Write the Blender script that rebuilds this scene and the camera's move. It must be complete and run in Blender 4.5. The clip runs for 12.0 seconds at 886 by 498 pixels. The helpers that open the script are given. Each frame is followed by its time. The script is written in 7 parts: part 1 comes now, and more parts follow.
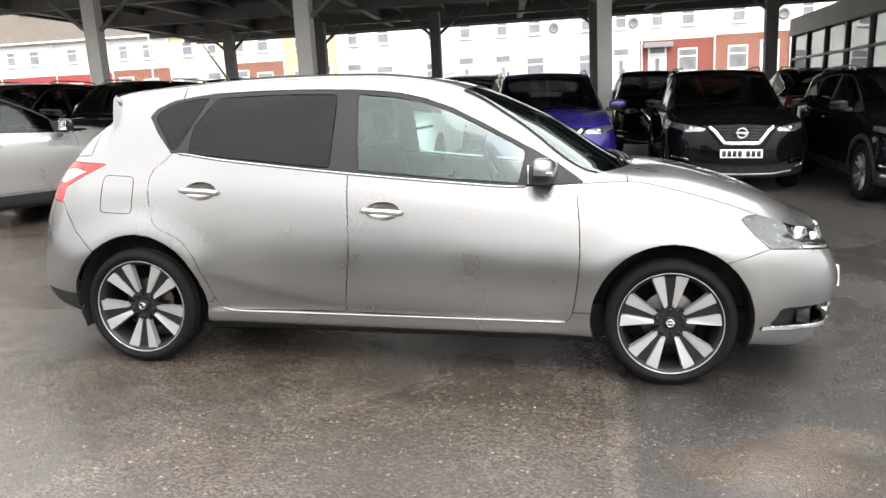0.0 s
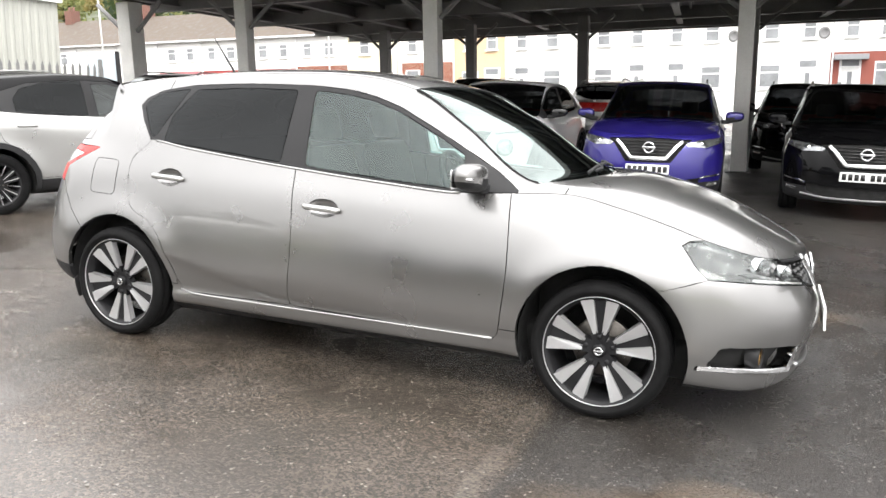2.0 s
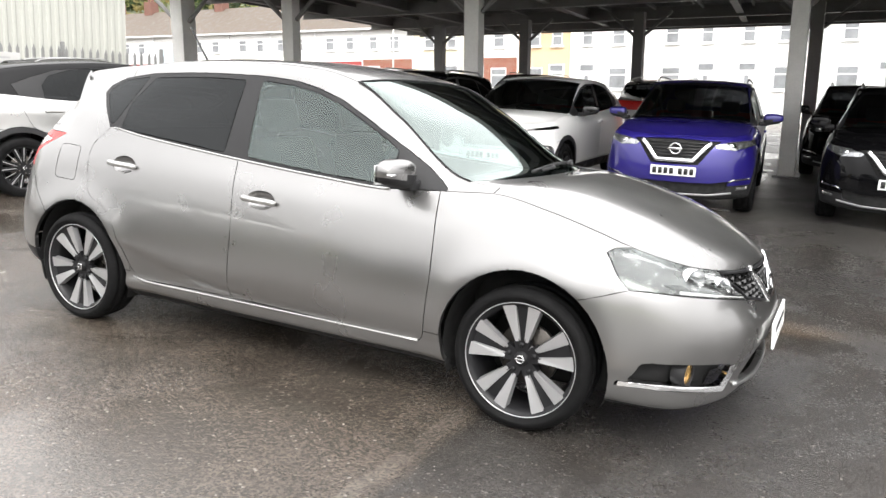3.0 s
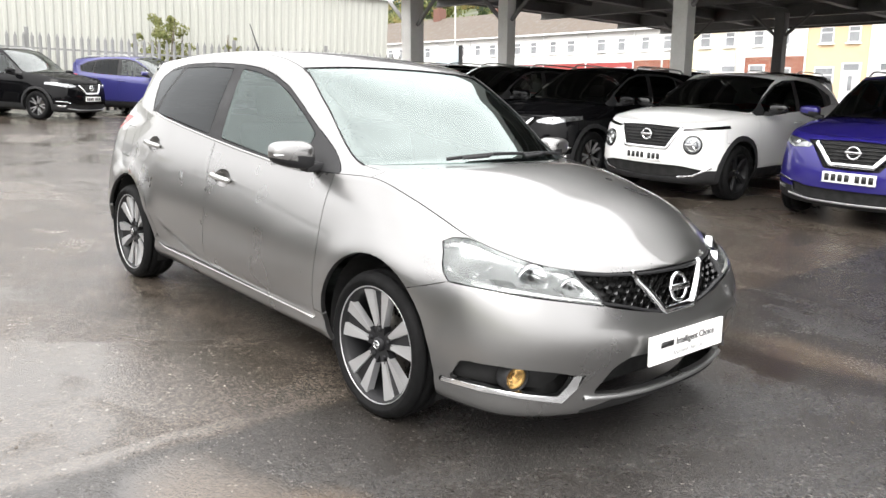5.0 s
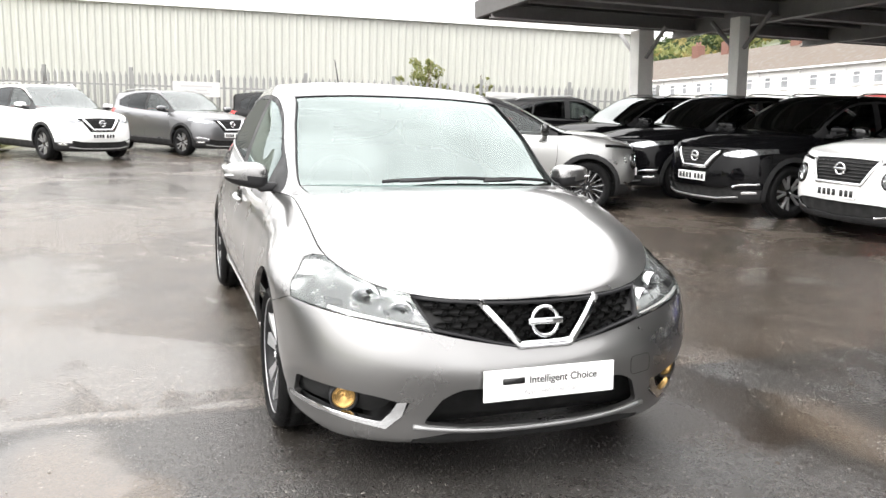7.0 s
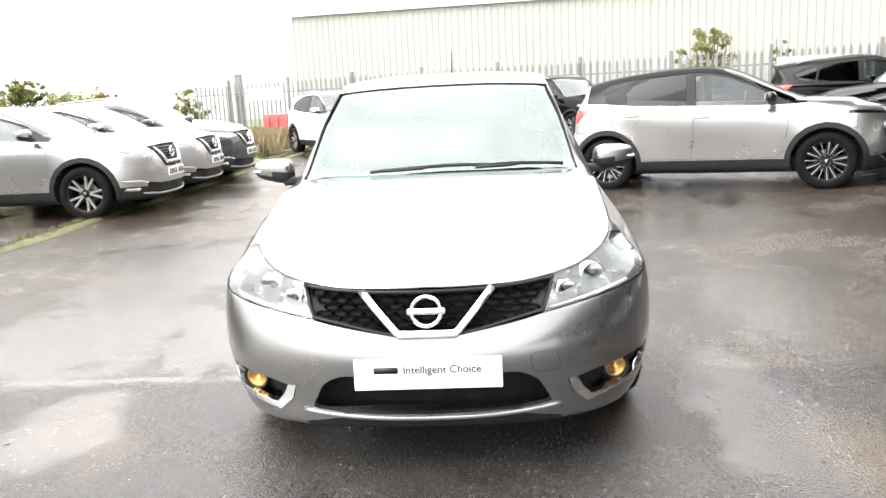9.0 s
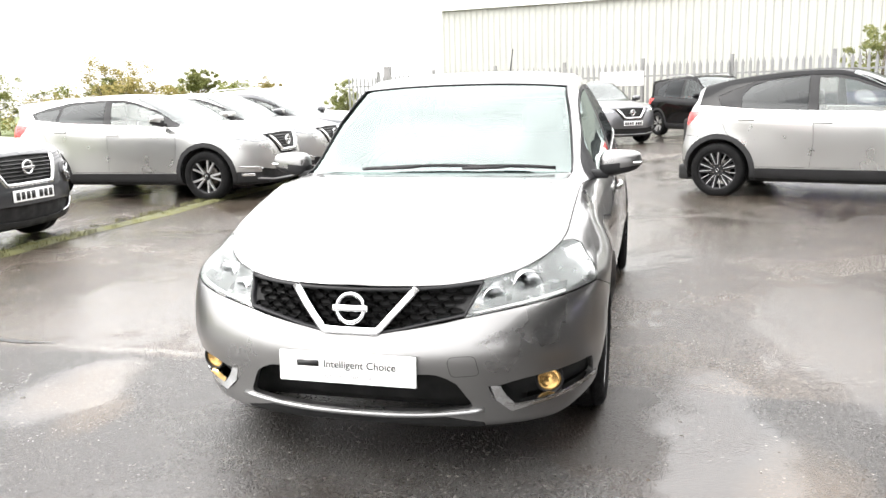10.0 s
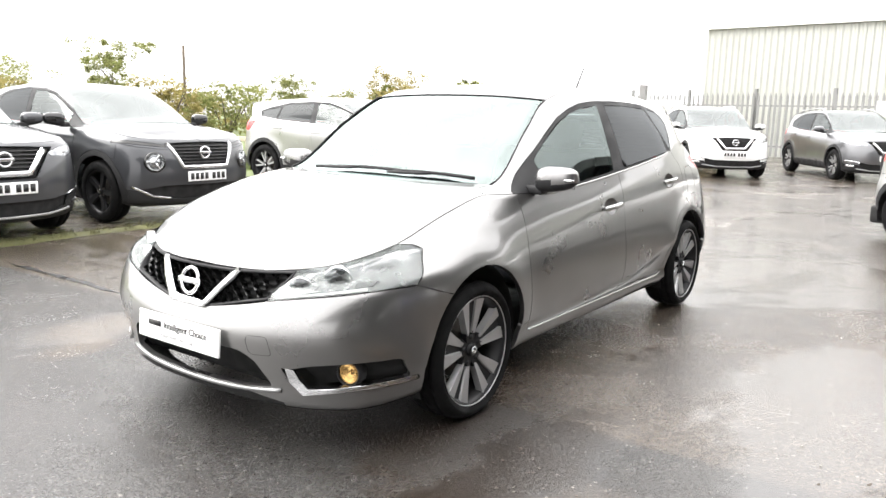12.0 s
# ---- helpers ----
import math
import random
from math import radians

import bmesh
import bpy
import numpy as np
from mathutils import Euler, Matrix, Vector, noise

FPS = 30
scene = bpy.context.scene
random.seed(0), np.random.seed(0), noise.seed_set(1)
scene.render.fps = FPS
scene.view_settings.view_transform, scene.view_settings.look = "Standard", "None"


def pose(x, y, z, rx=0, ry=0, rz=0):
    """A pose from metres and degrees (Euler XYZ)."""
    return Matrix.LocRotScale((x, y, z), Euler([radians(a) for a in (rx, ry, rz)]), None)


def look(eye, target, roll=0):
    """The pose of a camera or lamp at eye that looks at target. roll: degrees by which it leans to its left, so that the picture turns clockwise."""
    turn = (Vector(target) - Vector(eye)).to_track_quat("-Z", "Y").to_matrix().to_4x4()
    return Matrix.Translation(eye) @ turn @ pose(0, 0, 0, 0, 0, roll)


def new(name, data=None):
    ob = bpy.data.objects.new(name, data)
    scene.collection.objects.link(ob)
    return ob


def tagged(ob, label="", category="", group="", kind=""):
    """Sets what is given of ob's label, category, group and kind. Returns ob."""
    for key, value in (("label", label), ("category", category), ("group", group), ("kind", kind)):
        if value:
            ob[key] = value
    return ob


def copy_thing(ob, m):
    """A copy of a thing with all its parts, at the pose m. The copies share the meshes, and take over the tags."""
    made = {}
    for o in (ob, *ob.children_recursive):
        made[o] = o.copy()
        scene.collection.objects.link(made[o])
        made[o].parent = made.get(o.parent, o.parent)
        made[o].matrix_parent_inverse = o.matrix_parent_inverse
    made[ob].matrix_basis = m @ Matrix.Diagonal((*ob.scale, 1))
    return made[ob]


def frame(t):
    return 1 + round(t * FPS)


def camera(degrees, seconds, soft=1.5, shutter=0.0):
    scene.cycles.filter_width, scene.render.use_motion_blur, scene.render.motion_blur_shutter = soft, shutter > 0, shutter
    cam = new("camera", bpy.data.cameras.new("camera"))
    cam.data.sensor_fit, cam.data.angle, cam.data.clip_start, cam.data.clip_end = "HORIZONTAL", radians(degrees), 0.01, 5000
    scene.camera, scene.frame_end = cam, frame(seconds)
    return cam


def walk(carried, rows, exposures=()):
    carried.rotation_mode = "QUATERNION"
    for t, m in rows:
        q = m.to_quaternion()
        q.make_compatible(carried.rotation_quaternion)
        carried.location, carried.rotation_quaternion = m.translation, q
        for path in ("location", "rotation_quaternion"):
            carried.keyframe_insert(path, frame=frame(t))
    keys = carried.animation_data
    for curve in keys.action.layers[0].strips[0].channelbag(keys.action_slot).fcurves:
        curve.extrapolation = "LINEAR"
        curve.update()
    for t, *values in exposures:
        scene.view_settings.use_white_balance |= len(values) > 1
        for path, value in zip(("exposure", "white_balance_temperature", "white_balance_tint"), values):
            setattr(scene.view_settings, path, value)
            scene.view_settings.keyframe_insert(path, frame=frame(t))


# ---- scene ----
cam = camera(59.3, 12.0)
PATH = [
    (0, (0.898, -4.501, 1.354), (0.565, -2.565, 0.978), -0.8),
    (0.5, (1.122, -4.466, 1.358), (0.776, -2.531, 0.988), -2.0),
    (1, (1.355, -4.335, 1.339), (0.832, -2.437, 0.984), -1.3),
    (1.5, (1.679, -4.211, 1.342), (1.046, -2.337, 1.043), 0.9),
    (2, (1.949, -4.087, 1.346), (1.2, -2.27, 0.976), 1.6),
    (2.5, (2.204, -3.87, 1.353), (1.315, -2.111, 1.012), 2.8),
    (3, (2.456, -3.717, 1.361), (1.555, -1.974, 0.973), 2.8),
    (3.2, (2.609, -3.674, 1.345), (1.622, -1.97, 0.994), 3.2),
    (4.8, (3.668, -2.794, 1.367), (2.271, -1.42, 0.965), 4.2),
    (5, (3.775, -2.68, 1.367), (2.321, -1.372, 0.95), 2.9),
    (5.5, (4.002, -2.336, 1.368), (2.453, -1.13, 0.988), 3.9),
    (6, (4.307, -2.012, 1.375), (2.65, -0.96, 0.993), 2.8),
    (6.5, (4.475, -1.71, 1.371), (2.729, -0.797, 1.027), 2.9),
    (7, (4.598, -1.313, 1.373), (2.757, -0.618, 1.017), 2.0),
    (7.5, (4.765, -0.916, 1.374), (2.864, -0.416, 1.009), 1.5),
    (7.7, (4.826, -0.757, 1.4), (2.907, -0.353, 1.01), 0.8),
    (9.3, (4.825, 0.471, 1.378), (2.886, 0.223, 0.953), -1.5),
    (9.5, (4.778, 0.638, 1.381), (2.859, 0.305, 0.924), -0.3),
    (10, (4.717, 1.032, 1.38), (2.823, 0.522, 0.989), -1.6),
    (10.5, (4.654, 1.407, 1.374), (2.824, 0.715, 0.96), -2.5),
    (11, (4.462, 1.788, 1.375), (2.709, 0.934, 0.93), -1.0),
    (11.5, (4.33, 2.238, 1.369), (2.644, 1.229, 0.997), -0.7),
    (12, (4.1, 2.629, 1.337), (2.5, 1.482, 0.986), 1.5),
]
walk(cam, [(t, look(eye, target, roll)) for t, eye, target, roll in PATH],
     exposures=[(0, 1.62), (3, 1.63), (5, 1.62), (6.5, 1.66), (7.5, 1.76), (9.5, 1.94), (12, 1.92)])


# ---- sky and sun ----
world = bpy.data.worlds.new("overcast_sky")
scene.world = world
world.use_nodes = True
wn = world.node_tree.nodes
wl = world.node_tree.links
wn.clear()
sky = wn.new("ShaderNodeTexSky")
sky.sky_type = "NISHITA"
sky.sun_disc = False
sky.sun_elevation = radians(48)
sky.sun_rotation = radians(150)
sky.dust_density = 6.0
sky.air_density = 1.2
sky.ozone_density = 0.6
bleach = wn.new("ShaderNodeHueSaturation")
bleach.inputs["Saturation"].default_value = 0.12
wl.new(sky.outputs["Color"], bleach.inputs["Color"])
cloud_map = wn.new("ShaderNodeTexCoord")
cloud = wn.new("ShaderNodeTexNoise")
cloud.inputs["Scale"].default_value = 2.2
cloud.inputs["Detail"].default_value = 5
wl.new(cloud_map.outputs["Generated"], cloud.inputs["Vector"])
cloud_ramp = wn.new("ShaderNodeMapRange")
cloud_ramp.inputs["From Min"].default_value = 0.3
cloud_ramp.inputs["From Max"].default_value = 0.7
cloud_ramp.inputs["To Min"].default_value = 0.75
cloud_ramp.inputs["To Max"].default_value = 1.2
wl.new(cloud.outputs["Fac"], cloud_ramp.inputs["Value"])
veil = wn.new("ShaderNodeMix")
veil.data_type = "RGBA"
veil.inputs["Factor"].default_value = 0.62
veil.inputs["B"].default_value = (12.6, 12.4, 12.35, 1)
wl.new(bleach.outputs["Color"], veil.inputs["A"])
cloudy = wn.new("ShaderNodeMix")
cloudy.data_type = "RGBA"
cloudy.blend_type = "MULTIPLY"
cloudy.inputs["Factor"].default_value = 1.0
wl.new(veil.outputs["Result"], cloudy.inputs["A"])
wl.new(cloud_ramp.outputs["Result"], cloudy.inputs["B"])
# an overcast sky is brightest overhead
split = wn.new("ShaderNodeSeparateXYZ")
wl.new(cloud_map.outputs["Generated"], split.inputs[0])
overhead = wn.new("ShaderNodeMapRange")
overhead.inputs["From Min"].default_value = 0.0
overhead.inputs["From Max"].default_value = 1.0
overhead.inputs["To Min"].default_value = 0.68
overhead.inputs["To Max"].default_value = 1.4
wl.new(split.outputs["Z"], overhead.inputs["Value"])
graded = wn.new("ShaderNodeMix")
graded.data_type = "RGBA"
graded.blend_type = "MULTIPLY"
graded.inputs["Factor"].default_value = 1.0
wl.new(cloudy.outputs["Result"], graded.inputs["A"])
wl.new(overhead.outputs["Result"], graded.inputs["B"])
back = wn.new("ShaderNodeBackground")
back.inputs["Strength"].default_value = 0.105
wl.new(graded.outputs["Result"], back.inputs["Color"])
world_out = wn.new("ShaderNodeOutputWorld")
wl.new(back.outputs["Background"], world_out.inputs["Surface"])

sun_data = bpy.data.lights.new("sun", "SUN")
sun_data.energy = 0.5
sun_data.angle = radians(40)
sun_data.color = (1.0, 0.97, 0.92)
sun = new("sun", sun_data)
sun.matrix_world = look((20, -34, 44), (0, 0, 0))


# ---- materials ----
def nodes_of(name):
    m = bpy.data.materials.new(name)
    m.use_nodes = True
    nt = m.node_tree
    return m, nt.nodes, nt.links, nt.nodes["Principled BSDF"]


def plain(name, colour, rough=0.5, metal=0.0, vary=0.12, scale=9.0, bump=0.0, bump_scale=60.0, coat=0.0, spec=0.5, emit=0.0):
    """Principled material whose colour and roughness drift at two scales, in metres."""
    m, n, l, b = nodes_of(name)
    co = n.new("ShaderNodeTexCoord")
    big = n.new("ShaderNodeTexNoise")
    big.inputs["Scale"].default_value = scale
    big.inputs["Detail"].default_value = 6
    fine = n.new("ShaderNodeTexNoise")
    fine.inputs["Scale"].default_value = scale * 14
    fine.inputs["Detail"].default_value = 3
    for t in (big, fine):
        l.new(co.outputs["Object"], t.inputs["Vector"])
    mix = n.new("ShaderNodeMath")
    mix.operation = "MULTIPLY_ADD"
    mix.inputs[1].default_value = 0.35
    l.new(fine.outputs["Fac"], mix.inputs[0])
    l.new(big.outputs["Fac"], mix.inputs[2])
    rng = n.new("ShaderNodeMapRange")
    rng.inputs["From Min"].default_value = 0.35
    rng.inputs["From Max"].default_value = 1.0
    rng.inputs["To Min"].default_value = 1 - vary
    rng.inputs["To Max"].default_value = 1 + vary
    l.new(mix.outputs[0], rng.inputs["Value"])
    tint = n.new("ShaderNodeMix")
    tint.data_type = "RGBA"
    tint.blend_type = "MULTIPLY"
    tint.inputs["Factor"].default_value = 1
    tint.inputs["A"].default_value = (*colour, 1)
    l.new(rng.outputs["Result"], tint.inputs["B"])
    l.new(tint.outputs["Result"], b.inputs["Base Color"])
    rr = n.new("ShaderNodeMapRange")
    rr.inputs["From Min"].default_value = 0.3
    rr.inputs["From Max"].default_value = 0.7
    rr.inputs["To Min"].default_value = max(0.02, rough * (1 - vary))
    rr.inputs["To Max"].default_value = min(1, rough * (1 + vary))
    l.new(big.outputs["Fac"], rr.inputs["Value"])
    l.new(rr.outputs["Result"], b.inputs["Roughness"])
    b.inputs["Metallic"].default_value = metal
    b.inputs["Specular IOR Level"].default_value = spec
    b.inputs["Coat Weight"].default_value = coat
    b.inputs["Coat Roughness"].default_value = 0.03
    if bump:
        bt = n.new("ShaderNodeTexNoise")
        bt.inputs["Scale"].default_value = bump_scale
        bt.inputs["Detail"].default_value = 5
        l.new(co.outputs["Object"], bt.inputs["Vector"])
        bp = n.new("ShaderNodeBump")
        bp.inputs["Strength"].default_value = bump
        bp.inputs["Distance"].default_value = 0.01
        l.new(bt.outputs["Fac"], bp.inputs["Height"])
        l.new(bp.outputs["Normal"], b.inputs["Normal"])
    if emit:
        b.inputs["Emission Color"].default_value = (*colour, 1)
        b.inputs["Emission Strength"].default_value = emit
    return m


def car_paint(name, colour, metal=0.0, rough=0.35, flake=0.0, base_spec=0.3, coat=1.0):
    """Lacquered paint: a coloured or metallic base under a clear coat, with fine flake and a film of dirt."""
    m, n, l, b = nodes_of(name)
    co = n.new("ShaderNodeTexCoord")
    fl = n.new("ShaderNodeTexVoronoi")
    fl.inputs["Scale"].default_value = 900
    dirt = n.new("ShaderNodeTexNoise")
    dirt.inputs["Scale"].default_value = 3.5
    dirt.inputs["Detail"].default_value = 8
    l.new(co.outputs["Object"], fl.inputs["Vector"])
    l.new(co.outputs["Object"], dirt.inputs["Vector"])
    tint = n.new("ShaderNodeMix")
    tint.data_type = "RGBA"
    tint.blend_type = "MULTIPLY"
    tint.inputs["Factor"].default_value = flake
    tint.inputs["A"].default_value = (*colour, 1)
    l.new(fl.outputs["Color"], tint.inputs["B"])
    l.new(tint.outputs["Result"], b.inputs["Base Color"])
    rr = n.new("ShaderNodeMapRange")
    rr.inputs["From Min"].default_value = 0.3
    rr.inputs["From Max"].default_value = 0.75
    rr.inputs["To Min"].default_value = rough * 0.85
    rr.inputs["To Max"].default_value = rough * 1.2
    l.new(dirt.outputs["Fac"], rr.inputs["Value"])
    l.new(rr.outputs["Result"], b.inputs["Roughness"])
    b.inputs["Metallic"].default_value = metal
    b.inputs["Specular IOR Level"].default_value = base_spec
    b.inputs["Coat Weight"].default_value = coat
    cr = n.new("ShaderNodeMapRange")
    cr.inputs["From Min"].default_value = 0.4
    cr.inputs["From Max"].default_value = 0.8
    cr.inputs["To Min"].default_value = 0.02
    cr.inputs["To Max"].default_value = 0.10
    l.new(dirt.outputs["Fac"], cr.inputs["Value"])
    l.new(cr.outputs["Result"], b.inputs["Coat Roughness"])
    return m


def clear_glass(name, colour, rough=0.0, alpha=0.25, gloss=(0.95, 1.0, 0.98), share=2.0):
    """Thin pane: a reflecting surface over a tinted see-through film. share: how much of the mix the reflecting lobe takes, at the same brightness."""
    m, n, l, b = nodes_of(name)
    n.remove(b)
    out = n["Material Output"]
    see = n.new("ShaderNodeBsdfTransparent")
    f0 = alpha + 0.055
    lift = (1 - f0) / (1 - share * f0)
    see.inputs["Color"].default_value = (*[min(1.0, c * lift) for c in colour], 1)
    gl = n.new("ShaderNodeBsdfGlossy")
    gl.inputs["Roughness"].default_value = rough
    gl.inputs["Color"].default_value = (*[c / share for c in gloss], 1)
    fr = n.new("ShaderNodeFresnel")
    fr.inputs["IOR"].default_value = 1.6
    boost = n.new("ShaderNodeMath")
    boost.operation = "MULTIPLY_ADD"
    boost.use_clamp = True
    boost.inputs[1].default_value = share
    boost.inputs[2].default_value = alpha * share
    l.new(fr.outputs["Fac"], boost.inputs[0])
    mx = n.new("ShaderNodeMixShader")
    l.new(boost.outputs[0], mx.inputs["Fac"])
    l.new(see.outputs[0], mx.inputs[1])
    l.new(gl.outputs[0], mx.inputs[2])
    l.new(mx.outputs[0], out.inputs["Surface"])
    return m


PAINT_GREY = car_paint("paint_silver_grey", (0.263, 0.260, 0.257), metal=0.93, rough=0.30)
PAINT_BLACK = car_paint("paint_black", (0.003, 0.003, 0.0035), rough=0.3, base_spec=0.0, coat=0.4)
PAINT_BLUE = car_paint("paint_blue", (0.018, 0.012, 0.16), metal=0.35, rough=0.35)
PAINT_WHITE = car_paint("paint_white", (0.74, 0.74, 0.73), rough=0.4, base_spec=0.1)
PAINT_SILVER = car_paint("paint_silver", (0.42, 0.42, 0.41), metal=0.8, rough=0.30)
PAINT_GUN = car_paint("paint_gunmetal", (0.055, 0.057, 0.062), metal=0.6, rough=0.33)
PAINT_MID = car_paint("paint_mid_grey", (0.17, 0.172, 0.178), metal=0.75, rough=0.32)
PAINT_NAVY = car_paint("paint_navy", (0.03, 0.03, 0.14), metal=0.2, rough=0.35)
TRIM = plain("black_plastic", (0.018, 0.018, 0.019), rough=0.55, vary=0.25, bump=0.15, bump_scale=400, spec=0.28)
CLADDING = plain("grey_cladding", (0.02, 0.02, 0.021), rough=0.6, vary=0.3, bump=0.2, bump_scale=300, spec=0.3)
GLOSS_BLACK = plain("gloss_black", (0.006, 0.006, 0.006), rough=0.12, vary=0.3, coat=0.5)
CHROME = plain("chrome", (0.78, 0.79, 0.8), rough=0.08, metal=1.0, vary=0.06)
ALLOY = plain("machined_alloy", (0.47, 0.47, 0.475), rough=0.4, metal=0.75, vary=0.04, scale=20)
ALLOY_DARK = plain("dark_alloy", (0.01, 0.01, 0.011), rough=0.45, metal=0.0, vary=0.3, spec=0.25)
RUBBER = plain("tyre_rubber", (0.005, 0.005, 0.0052), rough=0.85, vary=0.35, scale=12, bump=0.25, bump_scale=180, spec=0.15)
STEEL = plain("brake_steel", (0.12, 0.11, 0.10), rough=0.4, metal=0.9, vary=0.4, scale=30)
UNDER = plain("underbody", (0.006, 0.006, 0.006), rough=0.9, vary=0.3)
CLOTH = plain("seat_cloth", (0.035, 0.037, 0.04), rough=0.9, vary=0.25, bump=0.3, bump_scale=250)
GLASS = clear_glass("car_glass", (0.60, 0.74, 0.72), alpha=0.03, gloss=(0.80, 0.91, 0.89))
GLASS_SCREEN = clear_glass("screen_glass", (0.66, 0.78, 0.75), alpha=0.13, gloss=(0.88, 1.0, 0.97))
GLASS_TINT = clear_glass("privacy_glass", (0.05, 0.05, 0.055), alpha=-0.012, gloss=(0.52, 0.54, 0.55))
LENS = clear_glass("lamp_lens", (0.93, 0.95, 0.95), alpha=0.02)
RED_LENS = plain("red_lens", (0.5, 0.018, 0.015), rough=0.3, vary=0.15, coat=0.3)
AMBER = plain("fog_lamp_amber", (0.5, 0.31, 0.11), rough=0.16, metal=0.8, vary=0.3, scale=40)
REFLECTOR = plain("lamp_reflector", (0.76, 0.765, 0.77), rough=0.2, metal=0.9, vary=0.3, scale=30)
SATIN = plain("satin_metal", (0.3, 0.3, 0.3), rough=0.36, metal=0.85, vary=0.08)
LAMP_BOWL = plain("lamp_bowl", (0.58, 0.585, 0.59), rough=0.22, metal=0.92, vary=0.35, scale=26)
HEADLAMP = plain("headlamp_unit", (0.34, 0.35, 0.36), rough=0.16, metal=0.85, vary=0.6, scale=18)
PLATE_WHITE = plain("plate_white", (0.82, 0.82, 0.81), rough=0.35, vary=0.04)
INK = plain("ink_black", (0.015, 0.015, 0.015), rough=0.5, vary=0.1)
INK_GREY = plain("ink_grey", (0.35, 0.35, 0.35), rough=0.5, vary=0.1)


# ---- mesh tools ----
def part(name, bm, material, parent=None, label="", smooth=True, slots=()):
    """Links a bmesh as one mesh object, under a thing or a part."""
    me = bpy.data.meshes.new(name)
    bm.normal_update()
    bm.to_mesh(me)
    bm.free()
    for f in me.polygons:
        f.use_smooth = smooth
    if "shade" in me.attributes:
        own = np.zeros(len(me.loops) * 3, np.float32)
        me.attributes["shade"].data.foreach_get("vector", own)
        me.attributes.remove(me.attributes["shade"])
        me.normals_split_custom_set(own.reshape(-1, 3).tolist())
    for mt in (material, *slots):
        me.materials.append(mt)
    ob = new(name, me)
    ob.parent = parent
    if label:
        ob["label"] = label
    return ob


def thing(name, m=None, label="", category="", group="", kind=""):
    ob = new(name)
    ob.empty_display_size = 0.2
    if m is not None:
        ob.matrix_basis = m
    return tagged(ob, label, category, group, kind)


def box(bm, lo, hi, bevel=0.0, m=None):
    g = bmesh.ops.create_cube(bm, size=1.0)
    vs = g["verts"]
    c = [(a + b) / 2 for a, b in zip(lo, hi)]
    d = [max(1e-4, b - a) for a, b in zip(lo, hi)]
    for v in vs:
        v.co = Vector((c[0] + v.co.x * d[0], c[1] + v.co.y * d[1], c[2] + v.co.z * d[2]))
    if bevel:
        es = list({e for v in vs for e in v.link_edges})
        r = bmesh.ops.bevel(bm, geom=es, offset=min(bevel, min(d) * 0.45), segments=2, affect="EDGES", profile=0.5)
        vs = list({v for f in r["faces"] for v in f.verts} | {v for v in vs if v.is_valid})
    if m is not None:
        bmesh.ops.transform(bm, matrix=m, verts=vs)
    return vs


def lathe(bm, profile, segs=32, m=None, closed=False):
    """Turns (radius, along-y) pairs about the y axis."""
    rings = []
    for k in range(segs):
        a = 2 * math.pi * k / segs
        rings.append([bm.verts.new((r * math.cos(a), y, r * math.sin(a))) for r, y in profile])
    n = len(profile)
    for k in range(segs):
        p, q = rings[k], rings[(k + 1) % segs]
        for i in range(n if closed else n - 1):
            j = (i + 1) % n
            try:
                bm.faces.new((p[i], p[j], q[j], q[i]))
            except ValueError:
                pass
    vs = [v for r in rings for v in r]
    if m is not None:
        bmesh.ops.transform(bm, matrix=m, verts=vs)
    return vs


def tube(bm, pts, radius, segs=8, m=None):
    """A round bar along points."""
    rings = []
    for i, p in enumerate(pts):
        p = Vector(p)
        a, b = Vector(pts[max(i - 1, 0)]), Vector(pts[min(i + 1, len(pts) - 1)])
        q = (b - a).to_track_quat("Z", "Y")
        r = radius[i] if isinstance(radius, (list, tuple)) else radius
        rings.append([bm.verts.new(p + q @ Vector((r * math.cos(t), r * math.sin(t), 0))) for t in [2 * math.pi * k / segs for k in range(segs)]])
    for a, b in zip(rings, rings[1:]):
        for k in range(segs):
            bm.faces.new((a[k], a[(k + 1) % segs], b[(k + 1) % segs], b[k]))
    bm.faces.new(rings[0][::-1])
    bm.faces.new(rings[-1])
    vs = [v for r in rings for v in r]
    if m is not None:
        bmesh.ops.transform(bm, matrix=m, verts=vs)
    return vs


def prism(bm, outline, depth, m=None):
    """A plate: a closed outline in x, z, pushed out along y."""
    a = [bm.verts.new((x, 0, z)) for x, z in outline]
    b = [bm.verts.new((x, depth, z)) for x, z in outline]
    n = len(a)
    bm.faces.new(a)
    bm.faces.new(b[::-1])
    for i in range(n):
        j = (i + 1) % n
        bm.faces.new((a[j], a[i], b[i], b[j]))
    if m is not None:
        bmesh.ops.transform(bm, matrix=m, verts=a + b)
    return a + b


